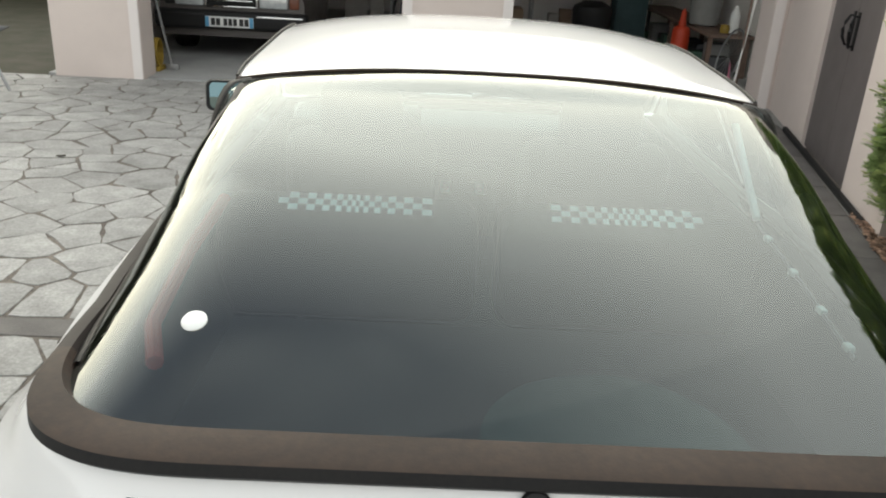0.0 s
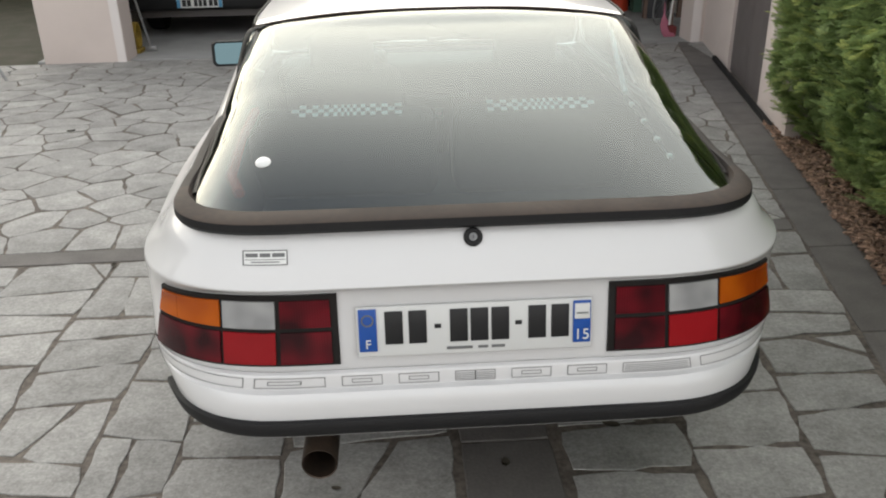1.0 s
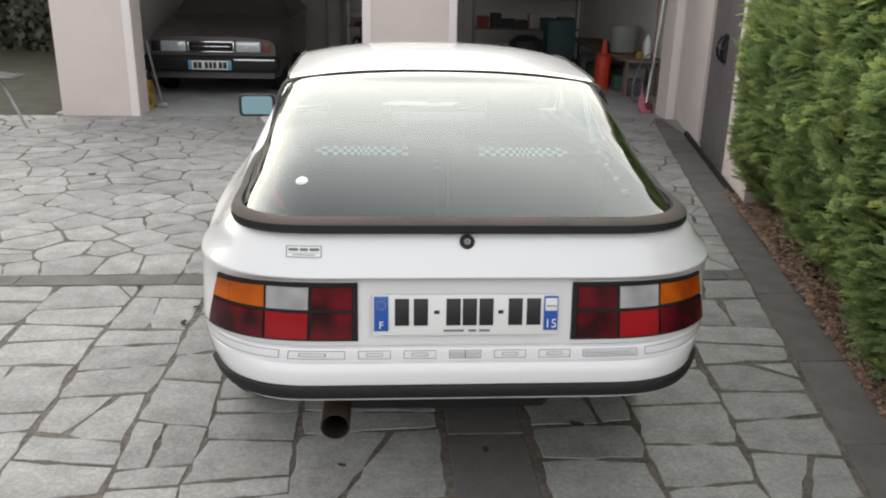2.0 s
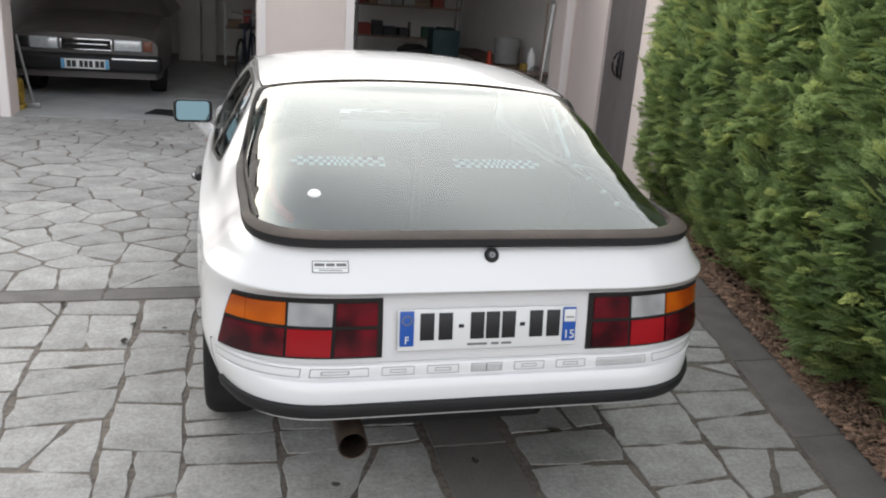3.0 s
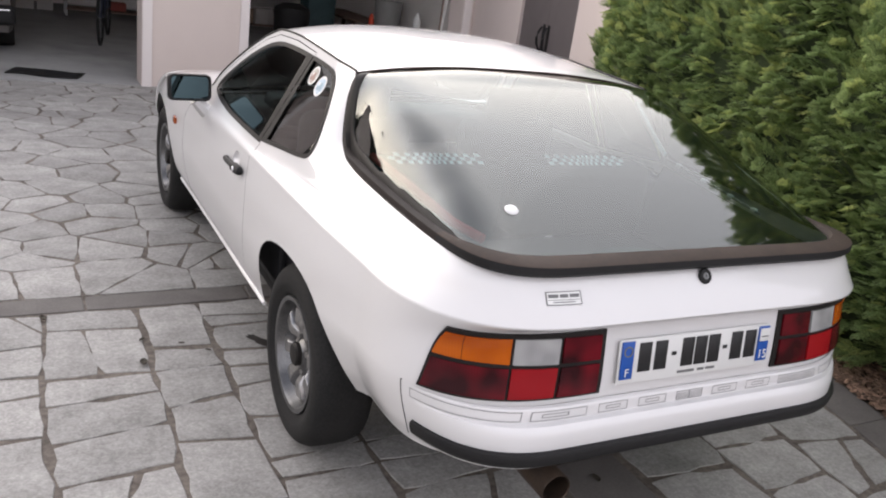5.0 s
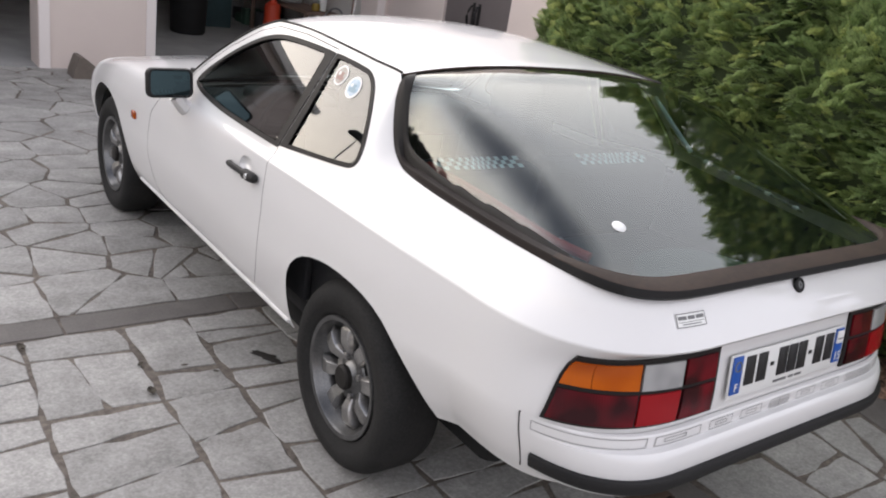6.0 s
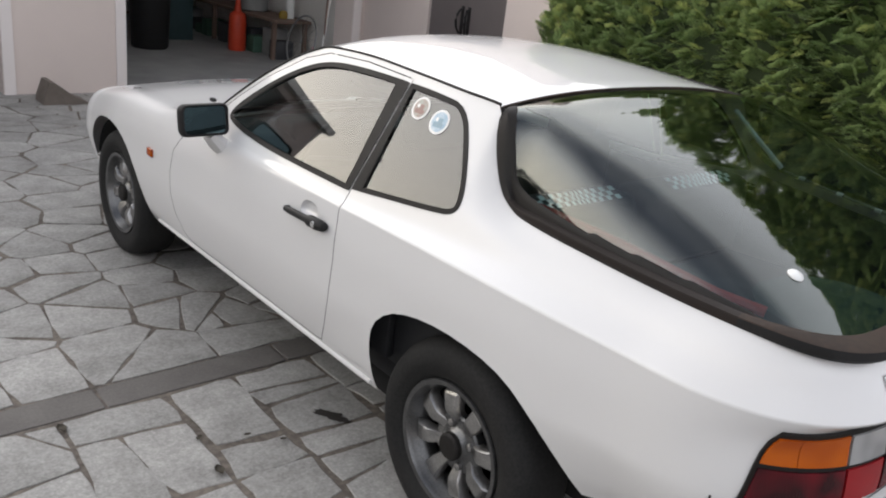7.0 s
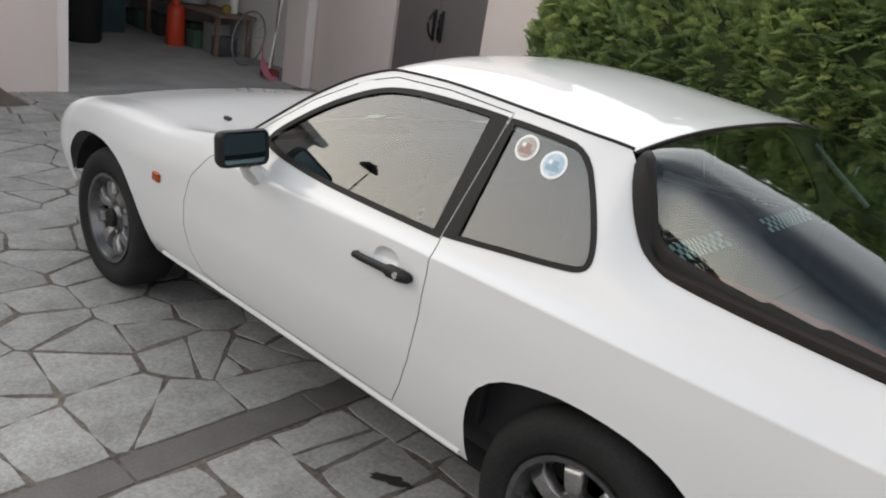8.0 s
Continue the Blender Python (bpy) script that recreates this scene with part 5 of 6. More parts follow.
def hedge_face(y, z):
    """x of the hedge's outer face."""
    b = BANDIN(y) + 0.19
    b += 0.40 * max(0.0, 0.55 - z) ** 1.3 * 1.4
    b += 0.07 * noise.noise((y * 1.1, z * 1.3, 5)) + 0.045 * noise.noise((y * 3.1, z * 3.0, 9))
    return b + 0.02


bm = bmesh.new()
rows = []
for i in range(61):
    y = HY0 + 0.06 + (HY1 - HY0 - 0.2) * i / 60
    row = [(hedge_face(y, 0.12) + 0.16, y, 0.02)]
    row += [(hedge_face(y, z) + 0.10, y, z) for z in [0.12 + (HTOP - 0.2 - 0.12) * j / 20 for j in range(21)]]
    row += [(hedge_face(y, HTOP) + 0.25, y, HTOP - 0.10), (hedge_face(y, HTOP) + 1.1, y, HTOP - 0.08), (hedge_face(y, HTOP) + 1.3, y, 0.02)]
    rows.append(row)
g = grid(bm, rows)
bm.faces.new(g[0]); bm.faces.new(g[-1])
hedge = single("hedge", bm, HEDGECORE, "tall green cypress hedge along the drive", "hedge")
# sprays: fans of narrow scale leaves
V, F = [], []


def spray(p, d, side, L, n):
    """One feathery spray: a stem with paired leaflets in the plane of d and side."""
    up = d.cross(side).normalized()
    for k in range(n):
        t = (k + 0.6) / n
        base = p + d * (L * t * 0.85) - up * (0.10 * L * t * t)
        ll = L * (0.42 * (1 - t) + 0.16)
        for sg in (-1, 1):
            dirn = (d * 0.80 + side * sg * 0.62).normalized()
            w = dirn.cross(up).normalized() * (L * 0.032 + 0.0010)
            tip = base + dirn * ll + up * rng.uniform(-0.1, 0.1) * ll
            i = len(V)
            V.extend((base - w, base + dirn * ll * 0.55 - w * 1.1, tip, base + dirn * ll * 0.55 + w * 1.1))
            F.append((i, i + 1, i + 2)); F.append((i, i + 2, i + 3))
    i = len(V)
    w = side * (L * 0.04)
    V.extend((p - w, p + w, p + d * L - up * 0.1 * L)); F.append((i, i + 1, i + 2))


def plume(p, d, L, n):
    """A flat feathery twig: sprays alternate along a drooping stem."""
    side = d.cross(Vector((rng.uniform(-0.7, 0.7), rng.uniform(-0.7, 0.7), 1))).normalized()
    for k in range(n):
        t = k / n
        sg = 1 if k % 2 else -1
        b = p + d * (L * t * 0.8) - Vector((0, 0, 0.16 * L * t * t))
        dd = (d + side * sg * rng.uniform(0.35, 0.75) + Vector((0, 0, rng.uniform(-0.15, 0.15)))).normalized() if k < n - 1 else d
        spray(b, dd, dd.cross(d.cross(side)).normalized(), L * (0.62 - 0.30 * t) * rng.uniform(0.85, 1.15), 5)


def clad(count, y0, y1, L0, L1, proud=0.0, n=6):
    """Clothe the hedge's face and top with plumes that lean together in patches, with hollows between."""
    for _ in range(count):
        y = rng.uniform(y0, y1)
        if rng.random() < 0.88:
            z = rng.uniform(0.05, HTOP)
            hollow = noise.noise((y * 4.2, z * 3.6, 3.3))
            x = hedge_face(y, z) + 0.03 + 0.10 * hollow - proud + rng.uniform(-0.02, 0.04)
            lean, lift = noise.noise((y * 2.3, z * 2.3, 11.0)), noise.noise((y * 2.3, z * 2.3, 17.0))
            d = Vector((-0.75, -0.25 + 1.1 * lean + rng.uniform(-0.35, 0.35), 0.45 + 0.9 * lift + rng.uniform(-0.3, 0.3)))
        else:
            z = HTOP - 0.06 + rng.uniform(-0.03, 0.05)
            x = hedge_face(y, HTOP) + rng.uniform(0, 0.8)
            d = Vector((rng.uniform(-0.7, 0.3), rng.uniform(-0.6, 0.6), 1))
        plume(Vector((x, y, z)), d.normalized(), rng.uniform(L0, L1), n)


clad(7700, -0.6, 3.74, 0.09, 0.17)
clad(220, -0.78, -0.6, 0.09, 0.17)
# the hedge's far end
for _ in range(2600):
    z = rng.uniform(0.05, HTOP)
    x = hedge_face(3.68, z) + rng.uniform(0.0, 1.0)
    d = Vector((rng.uniform(-0.8, 0.5), 1, rng.uniform(-0.2, 0.9))).normalized()
    side = d.cross(Vector((rng.uniform(-0.5, 0.5), 0, 1))).normalized()
    spray(Vector((x, 3.63 + rng.uniform(-0.05, 0.05), z)), d, side, rng.uniform(0.06, 0.14), 6)
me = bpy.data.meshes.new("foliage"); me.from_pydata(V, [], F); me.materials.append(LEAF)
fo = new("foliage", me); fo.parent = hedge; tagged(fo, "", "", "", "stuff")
V, F = [], []
clad(1300, -0.7, 3.74, 0.07, 0.15, 0.035, 4)
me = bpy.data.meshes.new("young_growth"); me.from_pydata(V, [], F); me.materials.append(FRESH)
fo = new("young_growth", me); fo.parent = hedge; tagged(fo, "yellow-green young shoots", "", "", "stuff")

# ---- by the side wall ----
DARKIRON = mat("dark_iron", (0.018, 0.017, 0.018), 0.45, 0.4, vary=0.4, scale=20)
for y, s in ((4.955, -1), (5.065, 1)):
    bm = bmesh.new()
    x = WX(y) + 0.03
    tube(bm, [(x, y, 1.10), (x - 0.035, y, 1.10), (x - 0.055, y + 0.012 * s, 1.05), (x - 0.060, y + 0.020 * s, 1.0), (x - 0.055, y + 0.012 * s, 0.95), (x - 0.035, y, 0.90), (x, y, 0.90)], [0.009, 0.010, 0.012, 0.013, 0.012, 0.010, 0.009], 8)
    box(bm, (x - 0.004, y, 1.0), (0.010, 0.040, 0.26), 0.003)
    part("door_handle", bm, DARKIRON, door1, "dark iron handle")
edging = thing("edging", "black rubber edging along the foot of the wall", "edging", kind="structure")
bm = bmesh.new()
prism(bm, [(WX(3.75) - 0.046, 3.75), (WX(3.75) - 0.010, 3.75), (WX(6.2) - 0.010, 6.2), (WX(6.2) - 0.046, 6.2)], 0.006, 0.045, None, 0.008)
part("strip", bm, TYRE, edging)
step = thing("threshold", "pale concrete strip below the side wall", "step", kind="structure")
bm = bmesh.new()
prism(bm, [(BANDIN(3.6) + 0.24, 3.6), (WX(3.6) - 0.003, 3.6), (WX(6.3) - 0.003, 6.3), (3.20, 7.08), (BANDIN(7.05) + 0.10, 7.05), (BANDIN(6.3) + 0.24, 6.3)], -0.05, 0.006)
part("slab", bm, STONE, step)

# ---- on the drive and in the garage ----
RAMP = mat("weathered_wood", (0.16, 0.135, 0.115), 0.85, vary=0.7, scale=9, color2=(0.09, 0.075, 0.065), bump=0.3)
bm = bmesh.new()
prof = [(-0.28, 0.0), (-0.27, 0.06), (-0.225, 0.185), (-0.19, 0.185), (-0.12, 0.135), (-0.03, 0.06), (0.08, 0.012), (0.08, 0.0)]
a = [bm.verts.new((x, 6.62, z)) for x, z in prof]
b = [bm.verts.new((x, 6.86, z)) for x, z in prof]
bm.faces.new(a); bm.faces.new(b[::-1])
for i in range(len(a)):
    j = (i + 1) % len(a)
    bm.faces.new((a[i], b[i], b[j], a[j]))
single("wheel_ramp", bm, RAMP, "small weathered wedge standing on the paving", "ramp")
bm = bmesh.new()
rows = []
for i in range(13):
    t = i / 12
    row = []
    for j in range(7):
        s = j / 6
        x, y = -1.66 + 0.62 * t + 0.10 * s, 7.36 - 0.16 * t + 0.34 * s + 0.02 * math.sin(7 * t)
        row.append((x, y, 0.007 + 0.008 * (1 + math.sin(9 * t + 3 * s)) * 0.5))
    rows.append(row)
grid(bm, rows)
ob = single("floor_mat", bm, RUBBER, "rumpled black mat on the garage floor", "mat")
ob.modifiers.new("thickness", 'SOLIDIFY').thickness = 0.006

# the dark saloon in the left bay
SMOKED = mat("smoked_amber", (0.16, 0.055, 0.03), 0.3, vary=0.5, scale=14)
# black paint lifted to brown-grey, putting the garage's haze into its colour
BLACKPAINT = mat("hazed_black_paint", (0.080, 0.070, 0.066), 0.45, vary=0.5, scale=5, coat=0.3, color2=(0.055, 0.049, 0.047))
PALEBLUE = mat("faded_plate_blue", (0.10, 0.30, 0.50), 0.4, vary=0.3, scale=20)
LAMPGLASS = mat("lamp_glass", (0.55, 0.57, 0.58), 0.10, 0.3, vary=0.6, scale=25, color2=(0.30, 0.32, 0.33), coat=0.5)
saloon = thing("saloon", "black saloon car parked inside the garage", "car", pose(-2.37, 8.28, 0, 0, 0, 0))


def saloon_sec(y):
    """Half width, sill, shoulder and top at y behind the nose."""
    t = min(1.0, y / 1.3)
    return 0.74 + 0.095 * min(1.0, y / 0.35) ** 0.6, 0.24, 0.66 + 0.10 * t, 0.70 + 0.22 * t ** 0.7


bm = bmesh.new()
rows = []
for y in (0.10, 0.13, 0.18, 0.3, 0.6, 0.9, 1.3, 1.7):
    w, z0, z1, z2 = saloon_sec(y)
    half = [(w * 0.96, z0), (w, z0 + 0.2), (w, z1 - 0.06), (w * 0.98, z1), (w * 0.90, z2 - 0.03), (w * 0.6, z2), (w * 0.3, z2 + 0.008)]
    rows.append([Vector((-x, y, z)) for x, z in half] + [Vector((x, y, z)) for x, z in half[::-1]])
g = grid(bm, rows)
bm.faces.new(g[0])
part("body", bm, BLACKPAINT, saloon)
bm = bmesh.new()
rows = []
for y, w, z in ((1.55, 0.74, 0.92), (1.75, 0.70, 1.05), (2.1, 0.62, 1.32), (2.5, 0.58, 1.40), (3.6, 0.58, 1.38), (4.2, 0.66, 1.0)):
    rows.append([(-0.82, y + 0.05, 0.88), (-w, y, z - 0.03), (-w * 0.7, y, z), (0, y, z + 0.015), (w * 0.7, y, z), (w, y, z - 0.03), (0.82, y + 0.05, 0.88)])
grid(bm, rows)
part("cabin", bm, BLACKPAINT, saloon)
bm = bmesh.new(); box(bm, (0, 0.10, 0.42), (1.66, 0.20, 0.20), 0.05, None, 3); bump_ = part("front_bumper", bm, RUBBER, saloon, "black front bumper")
bm = bmesh.new(); box(bm, (0.53, -0.004, 0.475), (0.50, 0.012, 0.020), 0.004); part("bright_strip", bm, CHROME, bump_)
# left strip takes a dark colour in place of the shade on it
bm = bmesh.new(); box(bm, (-0.53, -0.004, 0.475), (0.50, 0.012, 0.020), 0.004); part("bright_strip", bm, DARKIRON, bump_)
bm = bmesh.new(); box(bm, (0, 0.10, 0.62), (0.56, 0.05, 0.135), 0.015); gr = part("grille", bm, DARK, saloon)
for z, d in ((0.565, 0), (0.628, 0), (0.682, 0)):
    bm = bmesh.new(); box(bm, (0, 0.070, z), (0.54 if z != 0.628 else 0.46, 0.014, 0.012 if z != 0.682 else 0.018), 0.004); part("grille_bar", bm, CHROME, gr, "chrome bar")
for sx in (-0.275, 0.275):
    bm = bmesh.new(); box(bm, (sx, 0.072, 0.622), (0.016, 0.014, 0.12), 0.004, Matrix.Identity(4)); part("grille_bar", bm, CHROME, gr, "chrome bar")
for sx in (-1, 1):
    bm = bmesh.new(); box(bm, (sx * 0.455, 0.10, 0.625), (0.31, 0.07, 0.135), 0.02, None, 3); hl = part("headlamp", bm, LAMPGLASS, saloon, "rectangular glass headlamp")
    # left corner lamp is coloured dark for the shade it stands in
    bm = bmesh.new(); box(bm, (sx * 0.675, 0.13, 0.625), (0.11, 0.08, 0.13), 0.02, None, 3); part("corner_lamp", bm, SMOKED if sx > 0 else DARKIRON, saloon, "dull amber corner lamp" if sx > 0 else "corner lamp coloured dark for the garage shade")
    bm = bmesh.new(); lathe(bm, [(0.20, -0.09), (0.29, -0.09), (0.30, -0.06), (0.30, 0.06), (0.29, 0.09), (0.20, 0.09)], 32, Matrix.Translation((sx * 0.72, 0.85, 0.30)) @ Matrix.Rotation(radians(90), 4, 'Y')); part("tyre", bm, TYRE, saloon)
sp = new("number_plate"); sp.parent = saloon; sp["label"] = "white front number plate with blue ends"
sp.matrix_basis = pose(-0.01, -0.012, 0.41, 0, 0, 0)
bm = bmesh.new(); box(bm, (0, 0, 0), (0.52, 0.008, 0.11), 0.003); part("plate_base", bm, PLATE, sp)
for x in (-0.238, 0.238):
    bm = bmesh.new(); box(bm, (x, -0.006, 0), (0.040, 0.004, 0.105), 0.001); part("blue_band", bm, PALEBLUE, sp)
for x, w in ((-0.175, 0.045), (-0.12, 0.045), (-0.042, 0.040), (0.010, 0.040), (0.062, 0.040), (0.130, 0.045), (0.185, 0.045)):
    bm = bmesh.new(); box(bm, (x, -0.006, 0), (w, 0.003, 0.075), 0.001); part("dark_bar", bm, INK, sp)

# left bay, by the jamb
YELLOW = mat("yellow_plastic", (0.32, 0.21, 0.03), 0.5, vary=0.6, scale=12)
GREYMETAL = mat("grey_metal", (0.30, 0.30, 0.30), 0.45, 0.6, vary=0.4, scale=20)
bm = bmesh.new()
for k in range(3):
    tube(bm, [(-2.955 + 0.02 * k, 7.52 + 0.10 * math.cos(a * math.pi / 10), 0.18 + 0.13 * math.sin(a * math.pi / 10)) for a in range(20)], 0.014, 6, True)
box(bm, (-2.935, 7.52, 0.02), (0.10, 0.20, 0.05), 0.01)
single("hose_reel", bm, YELLOW, "yellow garden hose coiled beside the jamb", "hose")
bm = bmesh.new(); tube(bm, [(-2.80, 7.56, 0.0), (-2.885, 7.48, 0.62), (-2.90, 7.46, 0.78)], 0.013, 8); box(bm, (-2.80, 7.56, 0.03), (0.12, 0.04, 0.06), 0.01)
single("rake", bm, GREYMETAL, "grey short-handled rake leaning on the jamb", "rake")
# back of the left bay
PALE = mat("pale_panel", (0.50, 0.48, 0.45), 0.7, vary=0.3, scale=5)
BROWN = mat("brown_board", (0.20, 0.135, 0.105), 0.8, vary=0.6, scale=6)
TEAL = mat("dull_teal", (0.03, 0.06, 0.065), 0.7, vary=0.5, scale=6)
bm = bmesh.new(); box(bm, (-1.45, 12.9, 1.02), (0.36, 0.04, 2.04), 0.004); box(bm, (-1.12, 12.93, 1.02), (0.22, 0.05, 2.04), 0.004)
single("door_panel", bm, PALE, "pale inner door standing at the back", "door")


def shelf_unit(name, x0, x1, y, z1, n, label):
    t = thing(name, label, "shelf")
    for x in (x0, x1):
        for yy in (y - 0.18, y + 0.18):
            bm = bmesh.new(); box(bm, (x, yy, z1 / 2), (0.035, 0.035, z1)); part("upright", bm, GREYMETAL, t)
    for k in range(n):
        bm = bmesh.new(); box(bm, ((x0 + x1) / 2, y, 0.10 + (z1 - 0.14) * k / (n - 1)), (x1 - x0, 0.42, 0.025)); part("shelf_board", bm, BROWN, t)
    return t


r9 = random.Random(5)
boxmats = [mat("box_%s" % n, c, 0.8, vary=0.4, scale=8) for n, c in (("tan", (0.28, 0.20, 0.14)), ("grey", (0.28, 0.28, 0.27)), ("dark", (0.06, 0.06, 0.065)), ("green", (0.06, 0.12, 0.085)), ("red", (0.28, 0.07, 0.055)), ("pale", (0.46, 0.43, 0.40)))]


def fill_shelf(x0, x1, y, levels):
    for z in levels:
        x = x0 + 0.04
        while x < x1 - 0.12:
            w, h, d = r9.uniform(0.10, 0.28), r9.uniform(0.10, 0.28), r9.uniform(0.18, 0.34)
            if x + w > x1:
                break
            if r9.random() < 0.85:
                bm = bmesh.new()
                box(bm, (x + w / 2, y + r9.uniform(-0.03, 0.03), z + 0.0135 + h / 2), (w, d, h), 0.006)
                single("storage_box", bm, r9.choice(boxmats), "closed storage box on a garage shelf", "box", None, "", "boxes on the garage shelves")
            x += w + r9.uniform(0.01, 0.05)


shelf_unit("shelf_unit", -0.85, 0.35, 12.6, 1.7, 4, "metal and board shelving with stored goods")
fill_shelf(-0.85, 0.35, 12.6, [0.10 + 1.56 * k / 3 for k in range(3)])
shelf_unit("shelf_unit", 1.35, 3.2, 12.6, 1.7, 4, "metal and board shelving with stored goods")
fill_shelf(1.35, 3.2, 12.6, [0.10 + 1.56 * k / 3 for k in range(3)])
bm = bmesh.new(); box(bm, (0.72, 11.4, 0.22), (0.75, 0.5, 0.44), 0.02); single("carton", bm, boxmats[0], "brown cardboard carton on the garage floor", "box")
# bicycle behind the middle pier
bike = thing("bicycle", "dark bicycle standing in the garage", "bicycle", pose(-0.62, 9.6, 0, 0, 0, 80))
for i, yy in enumerate((0.0, 1.02)):
    bm = bmesh.new()
    tube(bm, [(yy + 0.33 * math.cos(a * math.pi / 16), 0, 0.34 + 0.33 * math.sin(a * math.pi / 16)) for a in range(32)], 0.018, 8, True)
    wh = part("wheel", bm, TYRE, bike)
    bm = bmesh.new()
    for a in range(12):
        tube(bm, [(yy, 0, 0.34), (yy + 0.31 * math.cos(a * math.pi / 6), 0, 0.34 + 0.31 * math.sin(a * math.pi / 6))], 0.0025, 4)
    part("spokes", bm, GREYMETAL, wh)
bm = bmesh.new()
for a, b in (((0, 0, 0.34), (0.45, 0, 0.30)), ((0.45, 0, 0.30), (0.33, 0, 0.80)), ((0.33, 0, 0.74), (0.88, 0, 0.80)), ((0.45, 0, 0.30), (0.90, 0, 0.72)), ((0.86, 0, 0.90), (1.02, 0, 0.34)), ((0, 0, 0.34), (0.35, 0, 0.70))):
    tube(bm, [a, b], 0.016, 8)
part("frame", bm, mat("blue_frame", (0.02, 0.03, 0.07), 0.4, vary=0.3, scale=9), bike, "blue painted frame")
bm = bmesh.new(); tube(bm, [(0.90, -0.28, 0.98), (0.86, -0.1, 0.95), (0.86, 0.1, 0.95), (0.90, 0.28, 0.98)], 0.013, 8); part("handlebar", bm, GREYMETAL, bike)
bm = bmesh.new(); box(bm, (0.31, 0, 0.83), (0.26, 0.14, 0.06), 0.025, None, 3); part("saddle", bm, RUBBER, bike)

# right bay
ORANGE = mat("orange_plastic", (0.55, 0.055, 0.02), 0.5, vary=0.4, scale=9, color2=(0.38, 0.035, 0.015))
bm = bmesh.new()
lathe(bm, [(0.105, 0.0), (0.115, 0.02), (0.112, 0.25), (0.108, 0.44), (0.095, 0.47), (0.050, 0.50), (0.035, 0.58), (0.030, 0.66), (0.012, 0.70), (0.0, 0.70)], 28, Matrix.Translation((2.92, 9.62, 0)))
single("canister", bm, ORANGE, "orange-red canister with a tall neck", "canister")
bench = thing("workbench", "dark workbench along the garage wall", "bench")
bm = bmesh.new(); box(bm, (3.28, 10.6, 0.48), (0.52, 3.6, 0.04), 0.006); part("worktop", bm, BROWN, bench)
for y in (8.9, 10.6, 12.3):
    for x in (3.06, 3.50):
        bm = bmesh.new(); box(bm, (x, y, 0.23), (0.05, 0.05, 0.46)); part("leg", bm, BROWN, bench)
for i in range(12):
    y = 8.95 + 0.28 * i
    h = r9.uniform(0.12, 0.36)
    bm = bmesh.new(); box(bm, (3.26 + r9.uniform(-0.08, 0.05), y, h / 2 + 0.001), (r9.uniform(0.18, 0.36), r9.uniform(0.14, 0.25), h), 0.012)
    single("crate", bm, r9.choice(boxmats[1:4] + boxmats[2:3]), "dark crate stored under the workbench", "crate", None, "", "crates under the workbench")
bm = bmesh.new(); lathe(bm, [(0.15, 0.50), (0.18, 0.52), (0.20, 0.86), (0.205, 0.88), (0.19, 0.88), (0.175, 0.54), (0.0, 0.53)], 28, Matrix.Translation((3.22, 9.75, 0.002))); single("bin", bm, boxmats[1], "grey plastic bin on the workbench", "bin")
bm = bmesh.new(); lathe(bm, [(0.055, 0.0), (0.058, 0.02), (0.056, 0.22), (0.030, 0.27), (0.022, 0.31), (0.0, 0.31)], 20, Matrix.Translation((3.36, 9.05, 0.501))); single("jug", bm, WHITEPLASTIC, "white plastic jug on the workbench", "jug")
bm = bmesh.new(); lathe(bm, [(0.05, 0.0), (0.055, 0.05), (0.045, 0.09), (0.0, 0.10)], 20, Matrix.Translation((3.25, 9.02, 0.501))); single("tape_roll", bm, YELLOW, "yellow pot on the workbench", "pot")
bm = bmesh.new(); lathe(bm, [(0.20, 0.0), (0.22, 0.03), (0.24, 0.55), (0.25, 0.60), (0.235, 0.66), (0.12, 0.72), (0.0, 0.73)], 32, Matrix.Translation((1.80, 9.72, 0))); single("dustbin", bm, RUBBER, "black rubber dustbin with a lid", "bin")
bm = bmesh.new(); box(bm, (2.45, 10.6, 0.45), (0.42, 0.40, 0.90), 0.01); cab = single("cupboard", bm, TEAL, "dull teal metal cupboard", "cupboard")
# loose bicycle wheel, broom and dustpan by the right jamb
bm = bmesh.new()
BW = Matrix.Translation((3.10, 8.30, 0.325)) @ Matrix.Rotation(radians(14), 4, 'Y') @ Matrix.Rotation(radians(90), 4, 'Y')
tube(bm, [BW @ Vector((0.31 * math.cos(a * math.pi / 16), 0.31 * math.sin(a * math.pi / 16), 0)) for a in range(32)], 0.011, 8, True)
for a in range(14):
    tube(bm, [BW @ Vector((0, 0, 0)), BW @ Vector((0.31 * math.cos(a * math.pi / 7), 0.31 * math.sin(a * math.pi / 7), 0))], 0.002, 4)
single("loose_wheel", bm, GREYMETAL, "loose bicycle wheel leaning on the bench", "wheel")
PINK = mat("pink_plastic", (0.42, 0.14, 0.20), 0.5, vary=0.3, scale=15)
bm = bmesh.new()
rows = []
for t, w, h in ((0, 0.12, 0.004), (0.08, 0.13, 0.03), (0.17, 0.12, 0.09), (0.22, 0.07, 0.14), (0.24, 0.02, 0.20), (0.25, 0.015, 0.32)):
    rows.append([(2.93 - w / 2, 7.50 + t, h), (2.93 - w / 2, 7.50 + t, h + 0.02), (2.93, 7.50 + t, h + 0.03), (2.93 + w / 2, 7.50 + t, h + 0.02), (2.93 + w / 2, 7.50 + t, h)])
g = grid(bm, rows, True); bm.faces.new(g[0]); bm.faces.new(g[-1])
single("dustpan", bm, PINK, "pink plastic dustpan on the garage floor", "dustpan")
